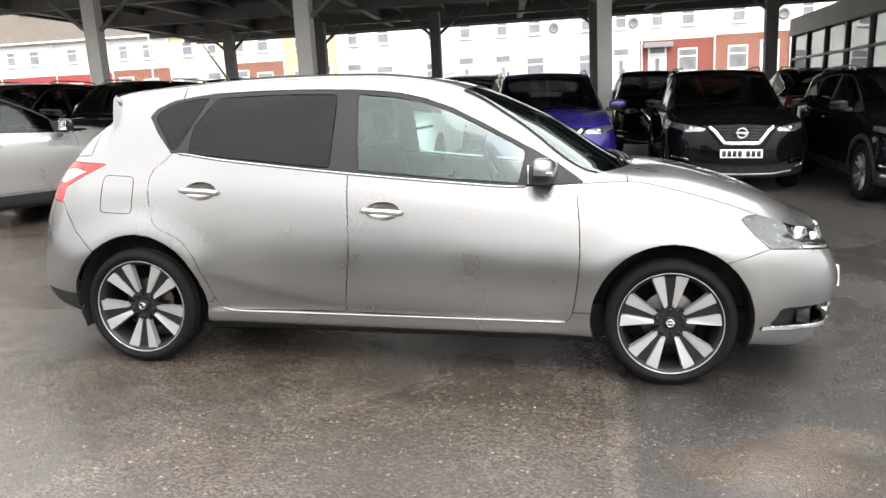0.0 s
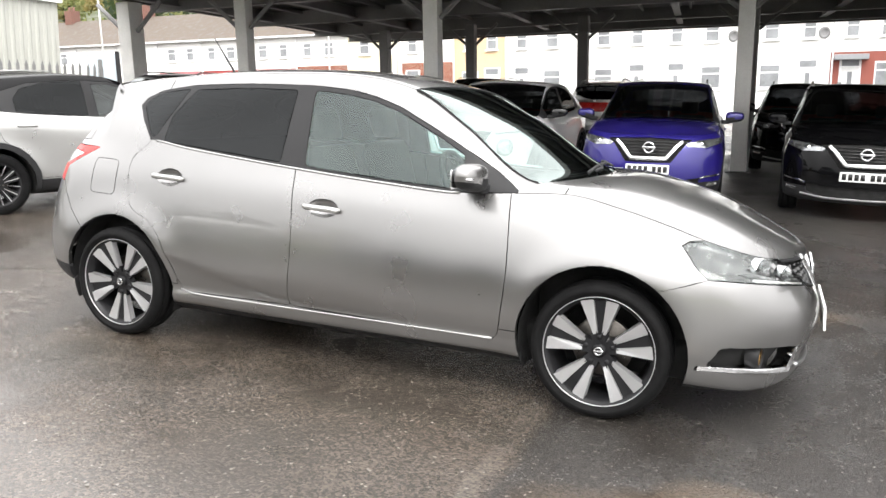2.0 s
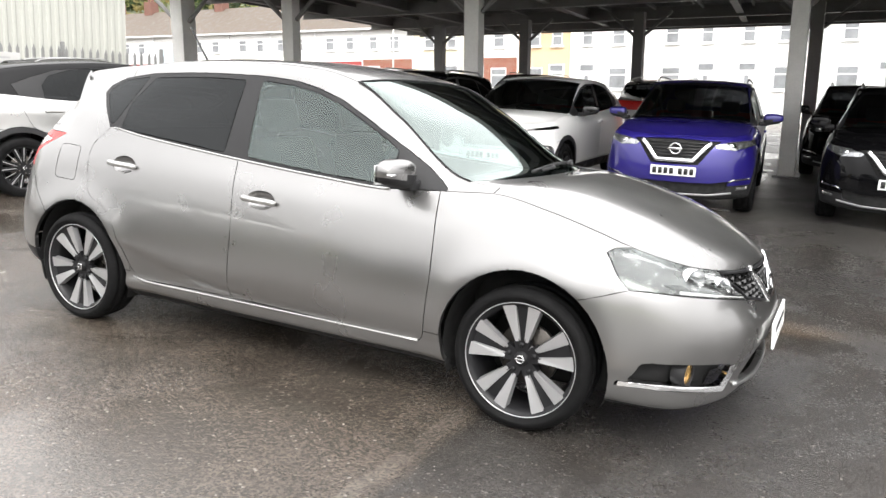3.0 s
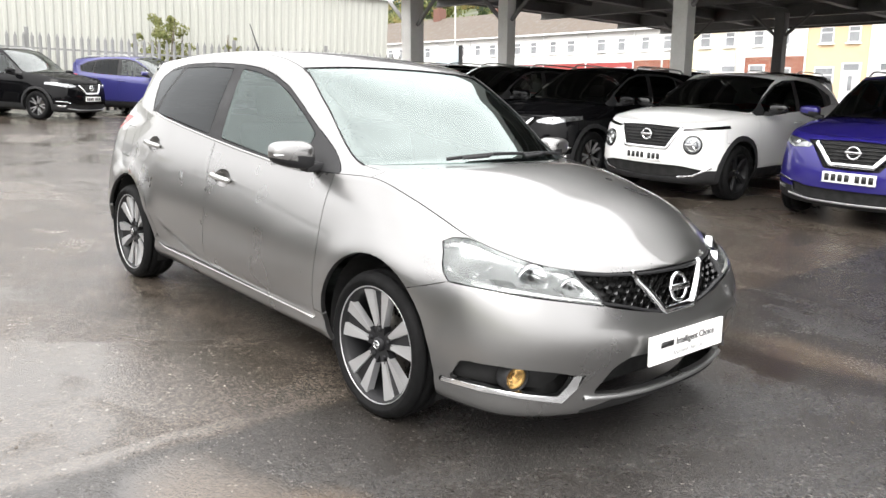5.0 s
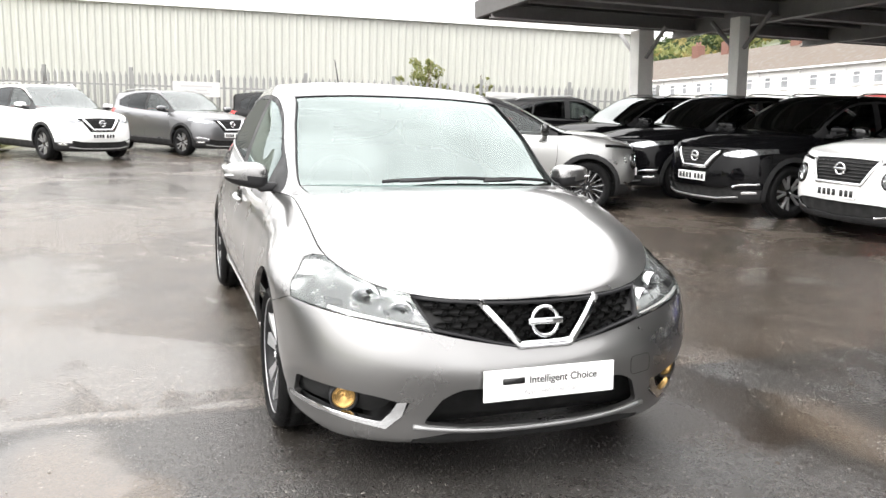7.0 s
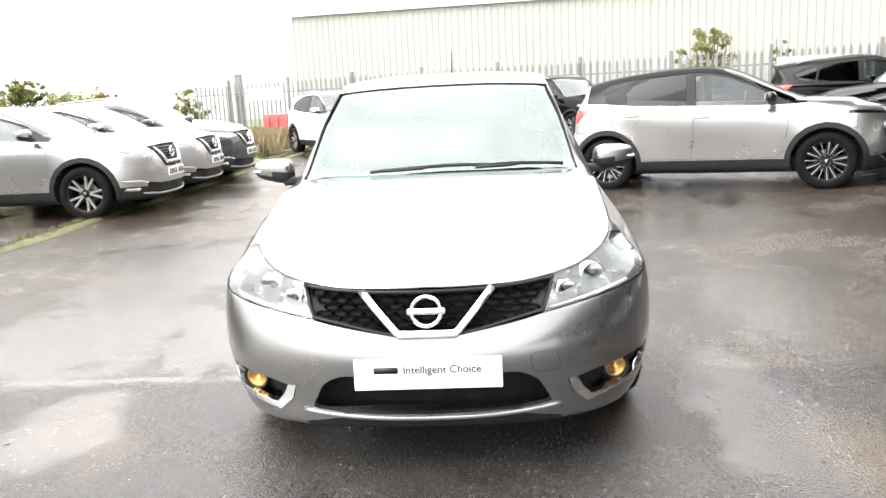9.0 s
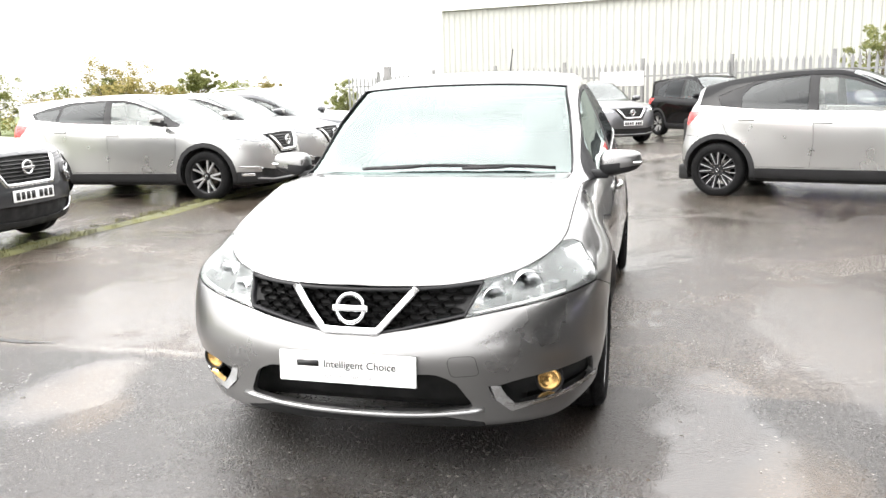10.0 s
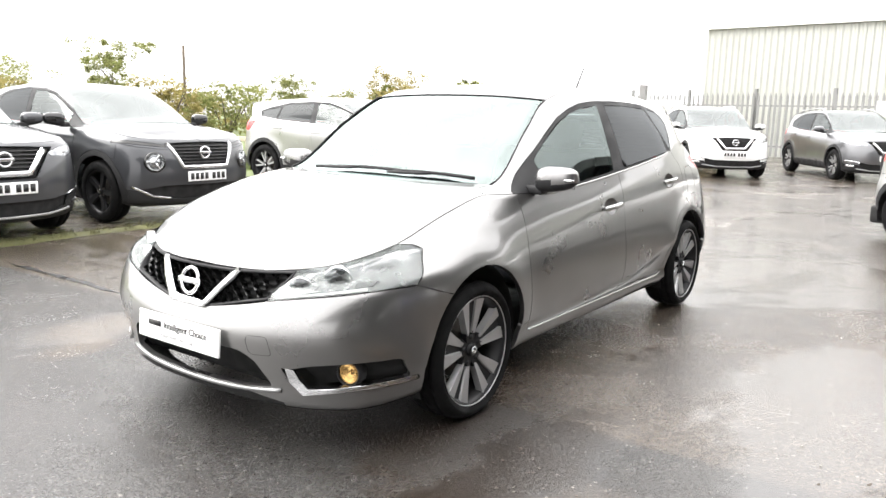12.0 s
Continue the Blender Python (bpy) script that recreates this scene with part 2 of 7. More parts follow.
def smooth_curve(*knots):
    """Shape-keeping cubic through (x, value) pairs; flat beyond the ends."""
    xs = np.array([k[0] for k in knots], float)
    ys = np.array([k[1] for k in knots], float)
    h = np.diff(xs)
    d = np.diff(ys) / h
    s = np.zeros(len(xs))
    for i in range(1, len(xs) - 1):
        if d[i - 1] * d[i] > 0:
            w1, w2 = 2 * h[i] + h[i - 1], h[i] + 2 * h[i - 1]
            s[i] = (w1 + w2) / (w1 / d[i - 1] + w2 / d[i])
    s[0], s[-1] = d[0], d[-1]

    def f(x):
        x = np.clip(np.asarray(x, float), xs[0], xs[-1])
        i = np.clip(np.searchsorted(xs, x, side="right") - 1, 0, len(xs) - 2)
        t = (x - xs[i]) / h[i]
        return ((1 + 2 * t) * (1 - t) ** 2 * ys[i] + t * (1 - t) ** 2 * h[i] * s[i]
                + t * t * (3 - 2 * t) * ys[i + 1] + t * t * (t - 1) * h[i] * s[i + 1])
    return f


def inside(px, pz, poly):
    hit = False
    j = len(poly) - 1
    for i in range(len(poly)):
        xi, zi = poly[i]
        xj, zj = poly[j]
        if (zi > pz) != (zj > pz) and px < (xj - xi) * (pz - zi) / (zj - zi) + xi:
            hit = not hit
        j = i
    return hit


def rounded(poly, radius, steps=3):
    """The outline with its corners cut round."""
    out = []
    n = len(poly)
    for i in range(n):
        p = Vector(poly[i])
        a, b = Vector(poly[i - 1]) - p, Vector(poly[(i + 1) % n]) - p
        r = min(radius, a.length * 0.45, b.length * 0.45)
        s, e = p + a.normalized() * r, p + b.normalized() * r
        for k in range(steps + 1):
            t = k / steps
            out.append(tuple(s * (1 - t) ** 2 + p * 2 * t * (1 - t) + e * t * t))
    return out


def ring_poly(cx, cz, r, n=28):
    return [(cx + r * math.cos(2 * math.pi * k / n), cz + r * math.sin(2 * math.pi * k / n)) for k in range(n)]


def knife(bm, poly, axes, keep):
    """Cuts faces along a closed outline seen along one axis. axes: the two coordinates of the view; keep: which faces to cut."""
    i, j = axes
    look_axis = ({0, 1, 2} - {i, j}).pop()
    along = Vector((0, 0, 0))
    along[look_axis] = 1
    px = [p[0] for p in poly]
    pz = [p[1] for p in poly]
    pad = 0.004
    pool = []
    for f in bm.faces:
        if not keep(f):
            continue
        fi = [v.co[i] for v in f.verts]
        fj = [v.co[j] for v in f.verts]
        if max(fi) < min(px) - pad or min(fi) > max(px) + pad or max(fj) < min(pz) - pad or min(fj) > max(pz) + pad:
            continue
        pool.append(f)
    n = len(poly)
    for k in range(n):
        a, b = poly[k], poly[(k + 1) % n]
        lo_i, hi_i = min(a[0], b[0]) - pad, max(a[0], b[0]) + pad
        lo_j, hi_j = min(a[1], b[1]) - pad, max(a[1], b[1]) + pad
        near = []
        for f in pool:
            fi = [v.co[i] for v in f.verts]
            if max(fi) < lo_i or min(fi) > hi_i:
                continue
            fj = [v.co[j] for v in f.verts]
            if max(fj) < lo_j or min(fj) > hi_j:
                continue
            near.append(f)
        if not near:
            continue
        d = Vector((0, 0, 0))
        d[i], d[j] = b[0] - a[0], b[1] - a[1]
        no = d.cross(along)
        if no.length < 1e-9:
            continue
        co = Vector((0, 0, 0))
        co[i], co[j] = a
        geom = list({e for f in near for e in f.edges}) + list({v for f in near for v in f.verts}) + near
        r = bmesh.ops.bisect_plane(bm, geom=geom, dist=1e-5, plane_co=co, plane_no=no.normalized())
        pool = [f for f in pool if f.is_valid]
        pool += [g for g in r["geom"] if isinstance(g, bmesh.types.BMFace) and g.is_valid]
        pool = list(dict.fromkeys(pool))


# ---- car bodies ----
from mathutils.bvhtree import BVHTree
from mathutils.interpolate import poly_3d_calc


# A half body is drawn by long lines from tail to nose (sill, waist, belt, roof rail, middle) and skinned between them.
# q runs along the car: metres on the flank, then one unit round the nose and one round the tail.
def body_lines(sp, ns, nw):
    rows = []
    qs = None
    flank = np.linspace(sp["qr"], sp["qf"], ns + 1)
    for key in sp["keys"]:
        flank[1 + np.argmin(abs(flank[1:-1] - key))] = key
    for ln in sp["lines"]:
        xf, xr, rf, rr = ln["nose"], ln["tail"], ln["rf"], ln["rr"]
        sf, sr = xf - rf, xr + rr
        width, height = ln["w"], ln["z"]
        pts, q = [], []
        for k in range(nw, 0, -1):
            a = k / nw
            th = a * math.pi / 2
            pts.append((sr - rr * math.sin(th) ** (2 / ln["nr"]), float(width(sr)) * max(math.cos(th), 0) ** (2 / ln["nr"])))
            q.append(sp["qr"] - a)
        for fq in flank:
            b = (fq - sp["qr"]) / (sp["qf"] - sp["qr"])
            x = sr + (sf - sr) * b
            pts.append((x, float(width(x))))
            q.append(float(fq))
        for k in range(1, nw + 1):
            a = k / nw
            th = a * math.pi / 2
            pts.append((sf + rf * math.sin(th) ** (2 / ln["nf"]), float(width(sf)) * max(math.cos(th), 0) ** (2 / ln["nf"])))
            q.append(sp["qf"] + a)
        qs = q
        rows.append([Vector((x, y if 0 < i < len(pts) - 1 else 0.0, float(height(q[i])))) for i, (x, y) in enumerate(pts)])
    return rows, qs


def flow(ps, t):
    """Catmull-Rom through the points ps at t from 0 to len(ps) - 1."""
    i = min(int(t), len(ps) - 2)
    u = t - i
    a, b = ps[i], ps[i + 1]
    p, n = (ps[i - 1] if i else a * 2 - b), (ps[i + 2] if i + 2 < len(ps) else b * 2 - a)
    return 0.5 * (2 * a + (b - p) * u + (2 * p - 5 * a + 4 * b - n) * u * u + (3 * a - p - 3 * b + n) * u ** 3)


def half_body(sp, ns, nw, nl, ng, nt):
    """The left half as a bmesh. Faces carry zone (0 sill to waist, 1 waist to belt, 2 pillars and glass, 3 top) and q."""
    rows, qs = body_lines(sp, ns, nw)
    bm = bmesh.new()
    zone = bm.faces.layers.int.new("zone")
    qlay = bm.faces.layers.float.new("q")
    vlay = bm.faces.layers.float.new("v")
    grid, tags = [], []
    nlow = len(rows) - 1
    for c, q in enumerate(qs):
        low = [r[c] for r in rows]
        col, tag = [], []
        for k in range(nlow * nl):
            t = k / nl
            col.append(flow(low, t))
            tag.append((0 if t < sp["waist"] else 1, t))
        belt = low[-1]
        rail = Vector((float(sp["rail_x"](q)), float(sp["rail_y"](q)), float(sp["rail_z"](q))))
        mid = Vector((float(sp["mid_x"](q)), 0, float(sp["mid_z"](q))))
        # ahead of the screen the rail melts into the bonnet's own crown
        w = max(0.0, min(1.0, (q - sp.get("melt", 9.0)) / 0.3))
        w = w * w * (3 - 2 * w)
        crown = float(sp["crown"](q))
        s = 1 - 0.82 ** crown
        rail = rail.lerp(Vector((belt.x + (mid.x - belt.x) * s, belt.y * 0.82, belt.z + (mid.z - belt.z) * s)), w)
        if c in (0, len(qs) - 1):
            rail.y = 0
        for k in range(ng):
            t = k / ng
            p = belt.lerp(rail, t)
            p.y += sp["bulge"] * 4 * t * (1 - t) * max(0, min(1, (rail.z - belt.z) / 0.3))
            col.append(p)
            tag.append((2, nlow + t))
        for k in range(nt + 1):
            t = 1 - k / nt
            s = 1 - t ** (crown + sp.get("flat", 0.0) * w)
            col.append(Vector((rail.x + (mid.x - rail.x) * s, rail.y * t, rail.z + (mid.z - rail.z) * s)))
            tag.append((3, nlow + 1 + k / nt))
        # soft flares over the wheels, and the crease low on the doors
        for p in col:
            if "crease" in sp and p.y > 0.5 and 0.28 < p.z < 0.6:
                under = float(sp["crease"](p.x)) - p.z
                if under > 0:
                    p.y -= float(sp["undercut"](p.x)) * (1 - math.exp(-under / 0.025)) * min(1.0, (p.z - 0.28) / 0.04)
            for hx in (sp["axle_f"], sp["axle_r"]):
                r = math.hypot(p.x - hx, p.z - sp["hub_z"])
                if p.y > 0.4 and r < sp["arch"] + 0.22 and p.z < sp["flare_top"]:
                    p.y += sp["flare"] * math.exp(-((r - sp["arch"]) / 0.09) ** 2)
        grid.append([bm.verts.new(p) for p in col])
        tags.append(tag)
    for c in range(len(qs) - 1):
        for k in range(len(grid[0]) - 1):
            vs = list(dict.fromkeys((grid[c][k], grid[c + 1][k], grid[c + 1][k + 1], grid[c][k + 1])))
            if len({tuple(round(x, 6) for x in v.co) for v in vs}) < 3:
                continue
            f = bm.faces.new(vs[::-1])
            f[zone] = tags[c][k][0]
            f[qlay] = (qs[c] + qs[c + 1]) / 2
            f[vlay] = (tags[c][k][1] + tags[c][k + 1][1]) / 2 if tags[c][k + 1][1] > tags[c][k][1] else tags[c][k][1]
    bmesh.ops.remove_doubles(bm, verts=bm.verts[:], dist=1e-5)
    bm.normal_update()
    return bm


def shading_of(bm):
    """The smooth normals of a body before it is cut: a function of a place on it."""
    bm = bm.copy()
    bm.faces.ensure_lookup_table()
    bm.normal_update()
    tree = BVHTree.FromBMesh(bm)
    soft = {v.index: Vector((v.normal.x, 0 if abs(v.co.y) < 1e-4 else v.normal.y, v.normal.z)).normalized() for v in bm.verts}

    def normal_at(p):
        at, _, i, _ = tree.find_nearest(p)
        vs = bm.faces[i].verts
        n = Vector((0, 0, 0))
        for v, w in zip(vs, poly_3d_calc([v.co for v in vs], at)):
            n += soft[v.index] * w
        return n.normalized() if n.length > 1e-6 else bm.faces[i].normal.copy()
    return normal_at


def split_panels(bm, classify, mirror_apart, gap, fold, normal_at):
    """Sorts the faces into panels by name; each is lifted off into its own bmesh, left, right or both, with a shut-line gap and a folded edge."""
    zone = bm.faces.layers.int["zone"]
    qlay = bm.faces.layers.float["q"]
    vlay = bm.faces.layers.float["v"]
    sets = {}
    for f in bm.faces:
        n = classify(f.calc_center_median(), f[zone], f[qlay], f[vlay], f.normal)
        if n:
            sets.setdefault(n, []).append(f)
    made = []
    for n, faces in sets.items():
        for side in ((1,), (-1,)) if n in mirror_apart else ((1, -1),):
            b = bmesh.new()
            shade = b.loops.layers.float_vector.new("shade")
            for sgn in side:
                vm, nm = {}, {}
                for f in faces:
                    vs = []
                    for v in f.verts:
                        if v not in vm:
                            vm[v] = b.verts.new((v.co.x, v.co.y * sgn, v.co.z))
                            no = normal_at(v.co)
                            nm[vm[v]] = (no.x, no.y * sgn, no.z)
                        vs.append(vm[v])
                    for lp in b.faces.new(vs if sgn > 0 else vs[::-1]).loops:
                        lp[shade] = nm[lp.vert]
            bmesh.ops.remove_doubles(b, verts=b.verts[:], dist=8e-4)
            b.normal_update()
            edge_out(b, gap * (not n.endswith("cup")), fold)
            made.append((n, side[0] if len(side) == 1 else 0, b))
    return made


def edge_out(b, gap, fold):
    """Draws the rim of a panel back by gap and folds it inwards by fold."""
    rim = [e for e in b.edges if len(e.link_faces) == 1]
    if not rim:
        return
    back, nor = {}, {}
    for e in rim:
        for v in e.verts:
            if v not in back:
                c = Vector((0, 0, 0))
                for f in v.link_faces:
                    c += f.calc_center_median() - v.co
                back[v] = c.normalized() if c.length > 1e-7 else c
                nor[v] = v.normal.copy()
    for v, d in back.items():
        v.co += d * gap
    if not fold:
        return
    deep = {v: b.verts.new(v.co - nor[v] * fold) for v in back}
    for e in rim:
        f = e.link_faces[0]
        a, c = e.verts
        lp = [l for l in f.loops if l.edge == e][0]
        if lp.vert == a:
            b.faces.new((c, a, deep[a], deep[c]))
        else:
            b.faces.new((a, c, deep[c], deep[a]))
    for e in rim:
        e.smooth = False


def wheel(parent, at, left, radius, rim_r, width, style, seed=0, turn=0.0):
    """A road wheel under a car: rim, tyre, spokes, centre cap, nuts and brake disc. Outer face along +y, turned for the right side."""
    base = Matrix.Translation(at) @ pose(0, 0, 0, 0, 0, 0 if left else 180) @ pose(0, 0, 0, 0, turn, 0)
    w = width / 2
    bm = bmesh.new()
    lathe(bm, [(rim_r, w - 0.012), (rim_r + 0.006, w - 0.006), (rim_r - 0.004, w - 0.008), (rim_r - 0.022, w - 0.028), (rim_r - 0.03, 0.0), (rim_r - 0.045, -w + 0.03), (rim_r, -w + 0.01)], 40, base)
    body = part("wheel", bm, ALLOY_DARK, parent, "dark alloy wheel")
    bm = bmesh.new()
    pr = [(rim_r - 0.004, w - 0.014), (rim_r + 0.008, w + 0.001), (rim_r + 0.02, w + 0.006), (radius - 0.038, w + 0.009), (radius - 0.016, w - 0.004), (radius - 0.004, w - 0.022),
          (radius - 0.001, w - 0.035), (radius - 0.009, w - 0.038), (radius - 0.009, w - 0.046), (radius, w - 0.049), (radius, 0.006), (radius - 0.009, 0.003), (radius - 0.009, -0.003), (radius, -0.006),
          (radius - 0.002, -w + 0.04), (radius - 0.02, -w + 0.004), (rim_r + 0.01, -w), (rim_r - 0.004, -w + 0.012)]
    lathe(bm, pr, 48, base)
    part("tyre", bm, RUBBER, body, "black tyre with moulded sidewall")
    bm = bmesh.new()
    lathe(bm, [(0.0, 0.012), (0.13, 0.012), (0.135, 0.008), (0.135, -0.006), (0.0, -0.006)], 28, base @ Matrix.Translation((0, -0.015, 0)))
    part("brake_disc", bm, STEEL, body)
    if style == "double":
        bm = bmesh.new()
        lathe(bm, [(rim_r - 0.001, w - 0.012), (rim_r + 0.0, w - 0.0045), (rim_r - 0.0035, w - 0.0055), (rim_r - 0.005, w - 0.014)], 64, base, closed=True)
        part("rim_lip", bm, ALLOY, body, "thin machined rim lip")
    bm = bmesh.new()
    face = w - 0.016

    def blade(a, r0, r1, h0, h1, y0, y1, thick, skew=0.0, dip=0.0):
        ca, sa = math.cos(a), math.sin(a)
        m = Matrix(((ca, 0, -sa, 0), (0, 1, 0, 0), (sa, 0, ca, 0), (0, 0, 0, 1)))
        vs = []
        for r, h, y, k in ((r0, h0, y0, 0), (r1, h1, y1, skew)):
            vs.append([bm.verts.new(base @ (m @ Vector((r, yy, hh + k)))) for yy, hh in ((y - max(dip, 0), -h), (y - max(-dip, 0), h), (y - thick, h * 1.25), (y - thick, -h * 1.25))])
        p, q = vs
        for i in range(4):
            j = (i + 1) % 4
            bm.faces.new((p[i], p[j], q[j], q[i]))
        bm.faces.new(p[::-1])
        bm.faces.new(q)

    dark = bmesh.new()
    if style == "double":
        for k in range(5):
            a = math.pi / 2 + 2 * math.pi * k / 5
            for s in (-1, 1):
                blade(a + s * 0.245, 0.075, rim_r - 0.005, 0.009, 0.029, face - 0.016, face, 0.03, 0.0, s * 0.004)
        keep, bm = bm, dark
        for k in range(5):
            a = math.pi / 2 + 2 * math.pi * k / 5
            blade(a, 0.07, rim_r - 0.008, 0.012, 0.04, face - 0.03, face - 0.014, 0.02)
            for s in (-1, 1):
                blade(a + s * 0.30, 0.03, 0.085, 0.016, 0.012, face - 0.022, face - 0.018, 0.03)
        dark, bm = bm, keep
    elif style == "five":
        for k in range(5):
            a = math.pi / 2 + 2 * math.pi * k / 5
            for s in (-1, 1):
                blade(a + s * 0.10, 0.055, rim_r - 0.004, 0.012, 0.013, face - 0.012, face, 0.03, s * 0.03)
    elif style == "star":
        for k in range(5):
            a = math.pi / 2 + 2 * math.pi * k / 5
            for s in (-1.0, 1.0):
                blade(a + s * 0.16, 0.075, rim_r - 0.005, 0.002, 0.006, face - 0.008, face, 0.01, s * 0.012)
            blade(a + math.pi / 5, 0.10, rim_r - 0.005, 0.0015, 0.004, face - 0.008, face, 0.01, 0.0)
        keep, bm = bm, dark
        for k in range(5):
            a = math.pi / 2 + 2 * math.pi * k / 5
            for s in (-1, 1):
                blade(a + s * 0.16, 0.03, rim_r - 0.006, 0.02, 0.026, face - 0.014, face - 0.006, 0.03, s * 0.012)
        dark, bm = bm, keep
    else:
        for k in range(5):
            a = math.pi / 2 + 2 * math.pi * k / 5
            blade(a, 0.05, rim_r - 0.004, 0.022, 0.034, face - 0.012, face, 0.03)
    part("spokes", bm, {"dark": ALLOY_DARK}.get(style, ALLOY), body, "machined silver spokes" if style != "dark" else "black spokes", smooth=False)
    if len(dark.faces):
        part("spoke_web", dark, ALLOY_DARK, body, smooth=False)
    else:
        dark.free()
    bm = bmesh.new()
    lathe(bm, [(0.0, 0.0), (0.024, -0.001), (0.03, -0.006), (0.032, -0.03)], 20, base @ Matrix.Translation((0, face - 0.006, 0)))
    lathe(bm, [(0.068, -0.03), (0.05, -0.014), (0.032, -0.010)], 20, base @ Matrix.Translation((0, face - 0.012, 0)))
    part("centre_cap", bm, ALLOY_DARK, body)
    bm = bmesh.new()
    badge_ring(bm, 0.016, 0.003, base @ Matrix.Translation((0, face - 0.003, 0)))
    part("cap_emblem", bm, CHROME, body)
    for k in range(5):
        a = math.pi / 2 + (0 if style == "double" else math.pi / 5) + 2 * math.pi * k / 5
        bm = bmesh.new()
        lathe(bm, [(0.0, 0.0), (0.008, 0.0), (0.0115, -0.004), (0.0115, -0.03)], 8, base @ Matrix.Translation((0.06 * math.cos(a), face - 0.012, 0.06 * math.sin(a))))
        part("wheel_nut", bm, ALLOY_DARK if style == "double" else STEEL, body)
    return body


def badge_ring(bm, r, t, m, bar=1.3):
    """A plain ring crossed by a bar, facing +y."""
    pr = [(r + t * math.cos(a), t * math.sin(a)) for a in [2 * math.pi * k / 6 for k in range(6)]]
    lathe(bm, pr, 24, m, closed=True)
    box(bm, (-r * bar, -t * 0.6, -r * 0.22), (r * bar, t * 1.2, r * 0.22), t * 0.4, m)


def ribbon(bm, line, width, thick, tree, out, side=1):
    """A flat strip lying on a nose surface: line of (y, z) pairs, dropped onto the body along x."""
    dense = []
    for a, b in zip(line, line[1:]):
        n = max(2, int(math.hypot(b[0] - a[0], b[1] - a[1]) / 0.03))
        dense += [(a[0] + (b[0] - a[0]) * k / n, a[1] + (b[1] - a[1]) * k / n) for k in range(n)]
    dense.append(line[-1])
    rings = []
    for i, (y, z) in enumerate(dense):
        a, b = dense[max(i - 1, 0)], dense[min(i + 1, len(dense) - 1)]
        d = Vector((b[0] - a[0], b[1] - a[1])).normalized()
        w = width * 0.5
        ring = []
        for s, o in ((-1, out - thick), (-1, out - 0.003), (-0.6, out), (0.6, out), (1, out - 0.003), (1, out - thick)):
            yy, zz = y - d.y * w * s, z + d.x * w * s
            hit = tree.ray_cast(Vector((4, abs(yy), zz)), Vector((-1, 0, 0)))[0]
            x = hit.x if hit else 2.0
            ring.append(bm.verts.new((x + o, yy * side, zz)))
        rings.append(ring)
    for p, q in zip(rings, rings[1:]):
        for k in range(len(p) - 1):
            bm.faces.new((p[k], p[k + 1], q[k + 1], q[k]))
    bm.faces.new(rings[0])
    bm.faces.new(rings[-1][::-1])


def words(text, size, m, material, parent, name="lettering"):
    """Lettering in the built-in font as a thin mesh."""
    cu = bpy.data.curves.new(name, "FONT")
    cu.body, cu.size, cu.align_x, cu.align_y, cu.extrude, cu.offset = text, size, "CENTER", "CENTER", 0.0006, size * 0.014
    tmp = bpy.data.objects.new(name, cu)
    scene.collection.objects.link(tmp)
    me = bpy.data.meshes.new_from_object(tmp.evaluated_get(bpy.context.evaluated_depsgraph_get()))
    bpy.data.objects.remove(tmp)
    me.materials.clear()
    me.materials.append(material)
    ob = new(name, me)
    me.transform(m)
    ob.parent = parent
    return ob


def side_mirror(parent, at, left, size, shell, glow=True):
    """Door mirror: a rounded shell with a dark foot and a glass on its rear."""
    s = 1 if left else -1
    m = Matrix.Translation(at) @ Matrix.Diagonal((1, s, 1, 1))
    w, h, d = size
    bm = bmesh.new()
    bmesh.ops.create_uvsphere(bm, u_segments=20, v_segments=12, radius=1)
    for v in bm.verts:
        x, y, z = v.co
        e = 0.62
        x, y, z = [math.copysign(abs(c) ** e, c) for c in (x, y, z)]
        k = 0.5 + 0.5 * y
        v.co = Vector((x * d * (0.55 if x < 0 else 1.0) * (1 - 0.36 * k), y * w, z * h * (1 - 0.34 * k) + 0.02 * k))
    flip = s < 0
    bmesh.ops.transform(bm, matrix=m, verts=bm.verts[:])
    if flip:
        bmesh.ops.reverse_faces(bm, faces=bm.faces[:])
    for f in bm.faces:
        if f.calc_center_median().z < at[2] - h * 0.04:
            f.material_index = 1
    body = part("door_mirror", bm, shell, parent, "painted mirror shell with black lower half", slots=(TRIM,))
    bm = bmesh.new()
    box(bm, (-d * 0.56 - 0.004, -w * 0.66, -h * 0.58), (-d * 0.52, w * 0.62, h * 0.6), 0.003, m)
    part("mirror_glass", bm, CHROME, body)
    bm = bmesh.new()
    box(bm, (-0.01, -w - 0.05, -h * 0.95), (d * 0.7, -w * 0.5, -h * 0.35), 0.012, m)
    part("mirror_foot", bm, TRIM, body)
    if glow:
        bm = bmesh.new()
        box(bm, (d * 0.35, w * 0.45, h * 0.06), (d * 0.66, w * 0.99, h * 0.22), 0.006, m)
        part("indicator", bm, REFLECTOR, body)
    return body


def number_bars(parent, x, z, w, h, n=7, tilt=0.0, name="number_plate"):
    """A white plate whose writing is plain dark bars."""
    bm = bmesh.new()
    box(bm, (x - 0.01, -w / 2, z - h / 2), (x + 0.008, w / 2, z + h / 2), 0.004)
    p = part(name, bm, PLATE_WHITE, parent, "white plate with dark bars")
    for k in range(n):
        y = (k - (n - 1) / 2) * w * 0.125 + (0.018 if k >= 4 else -0.018)
        bm = bmesh.new()
        box(bm, (x + 0.008, y - w * 0.045, z - h * 0.33), (x + 0.0105, y + w * 0.045, z + h * 0.33))
        part("bar", bm, INK, p)
    return p


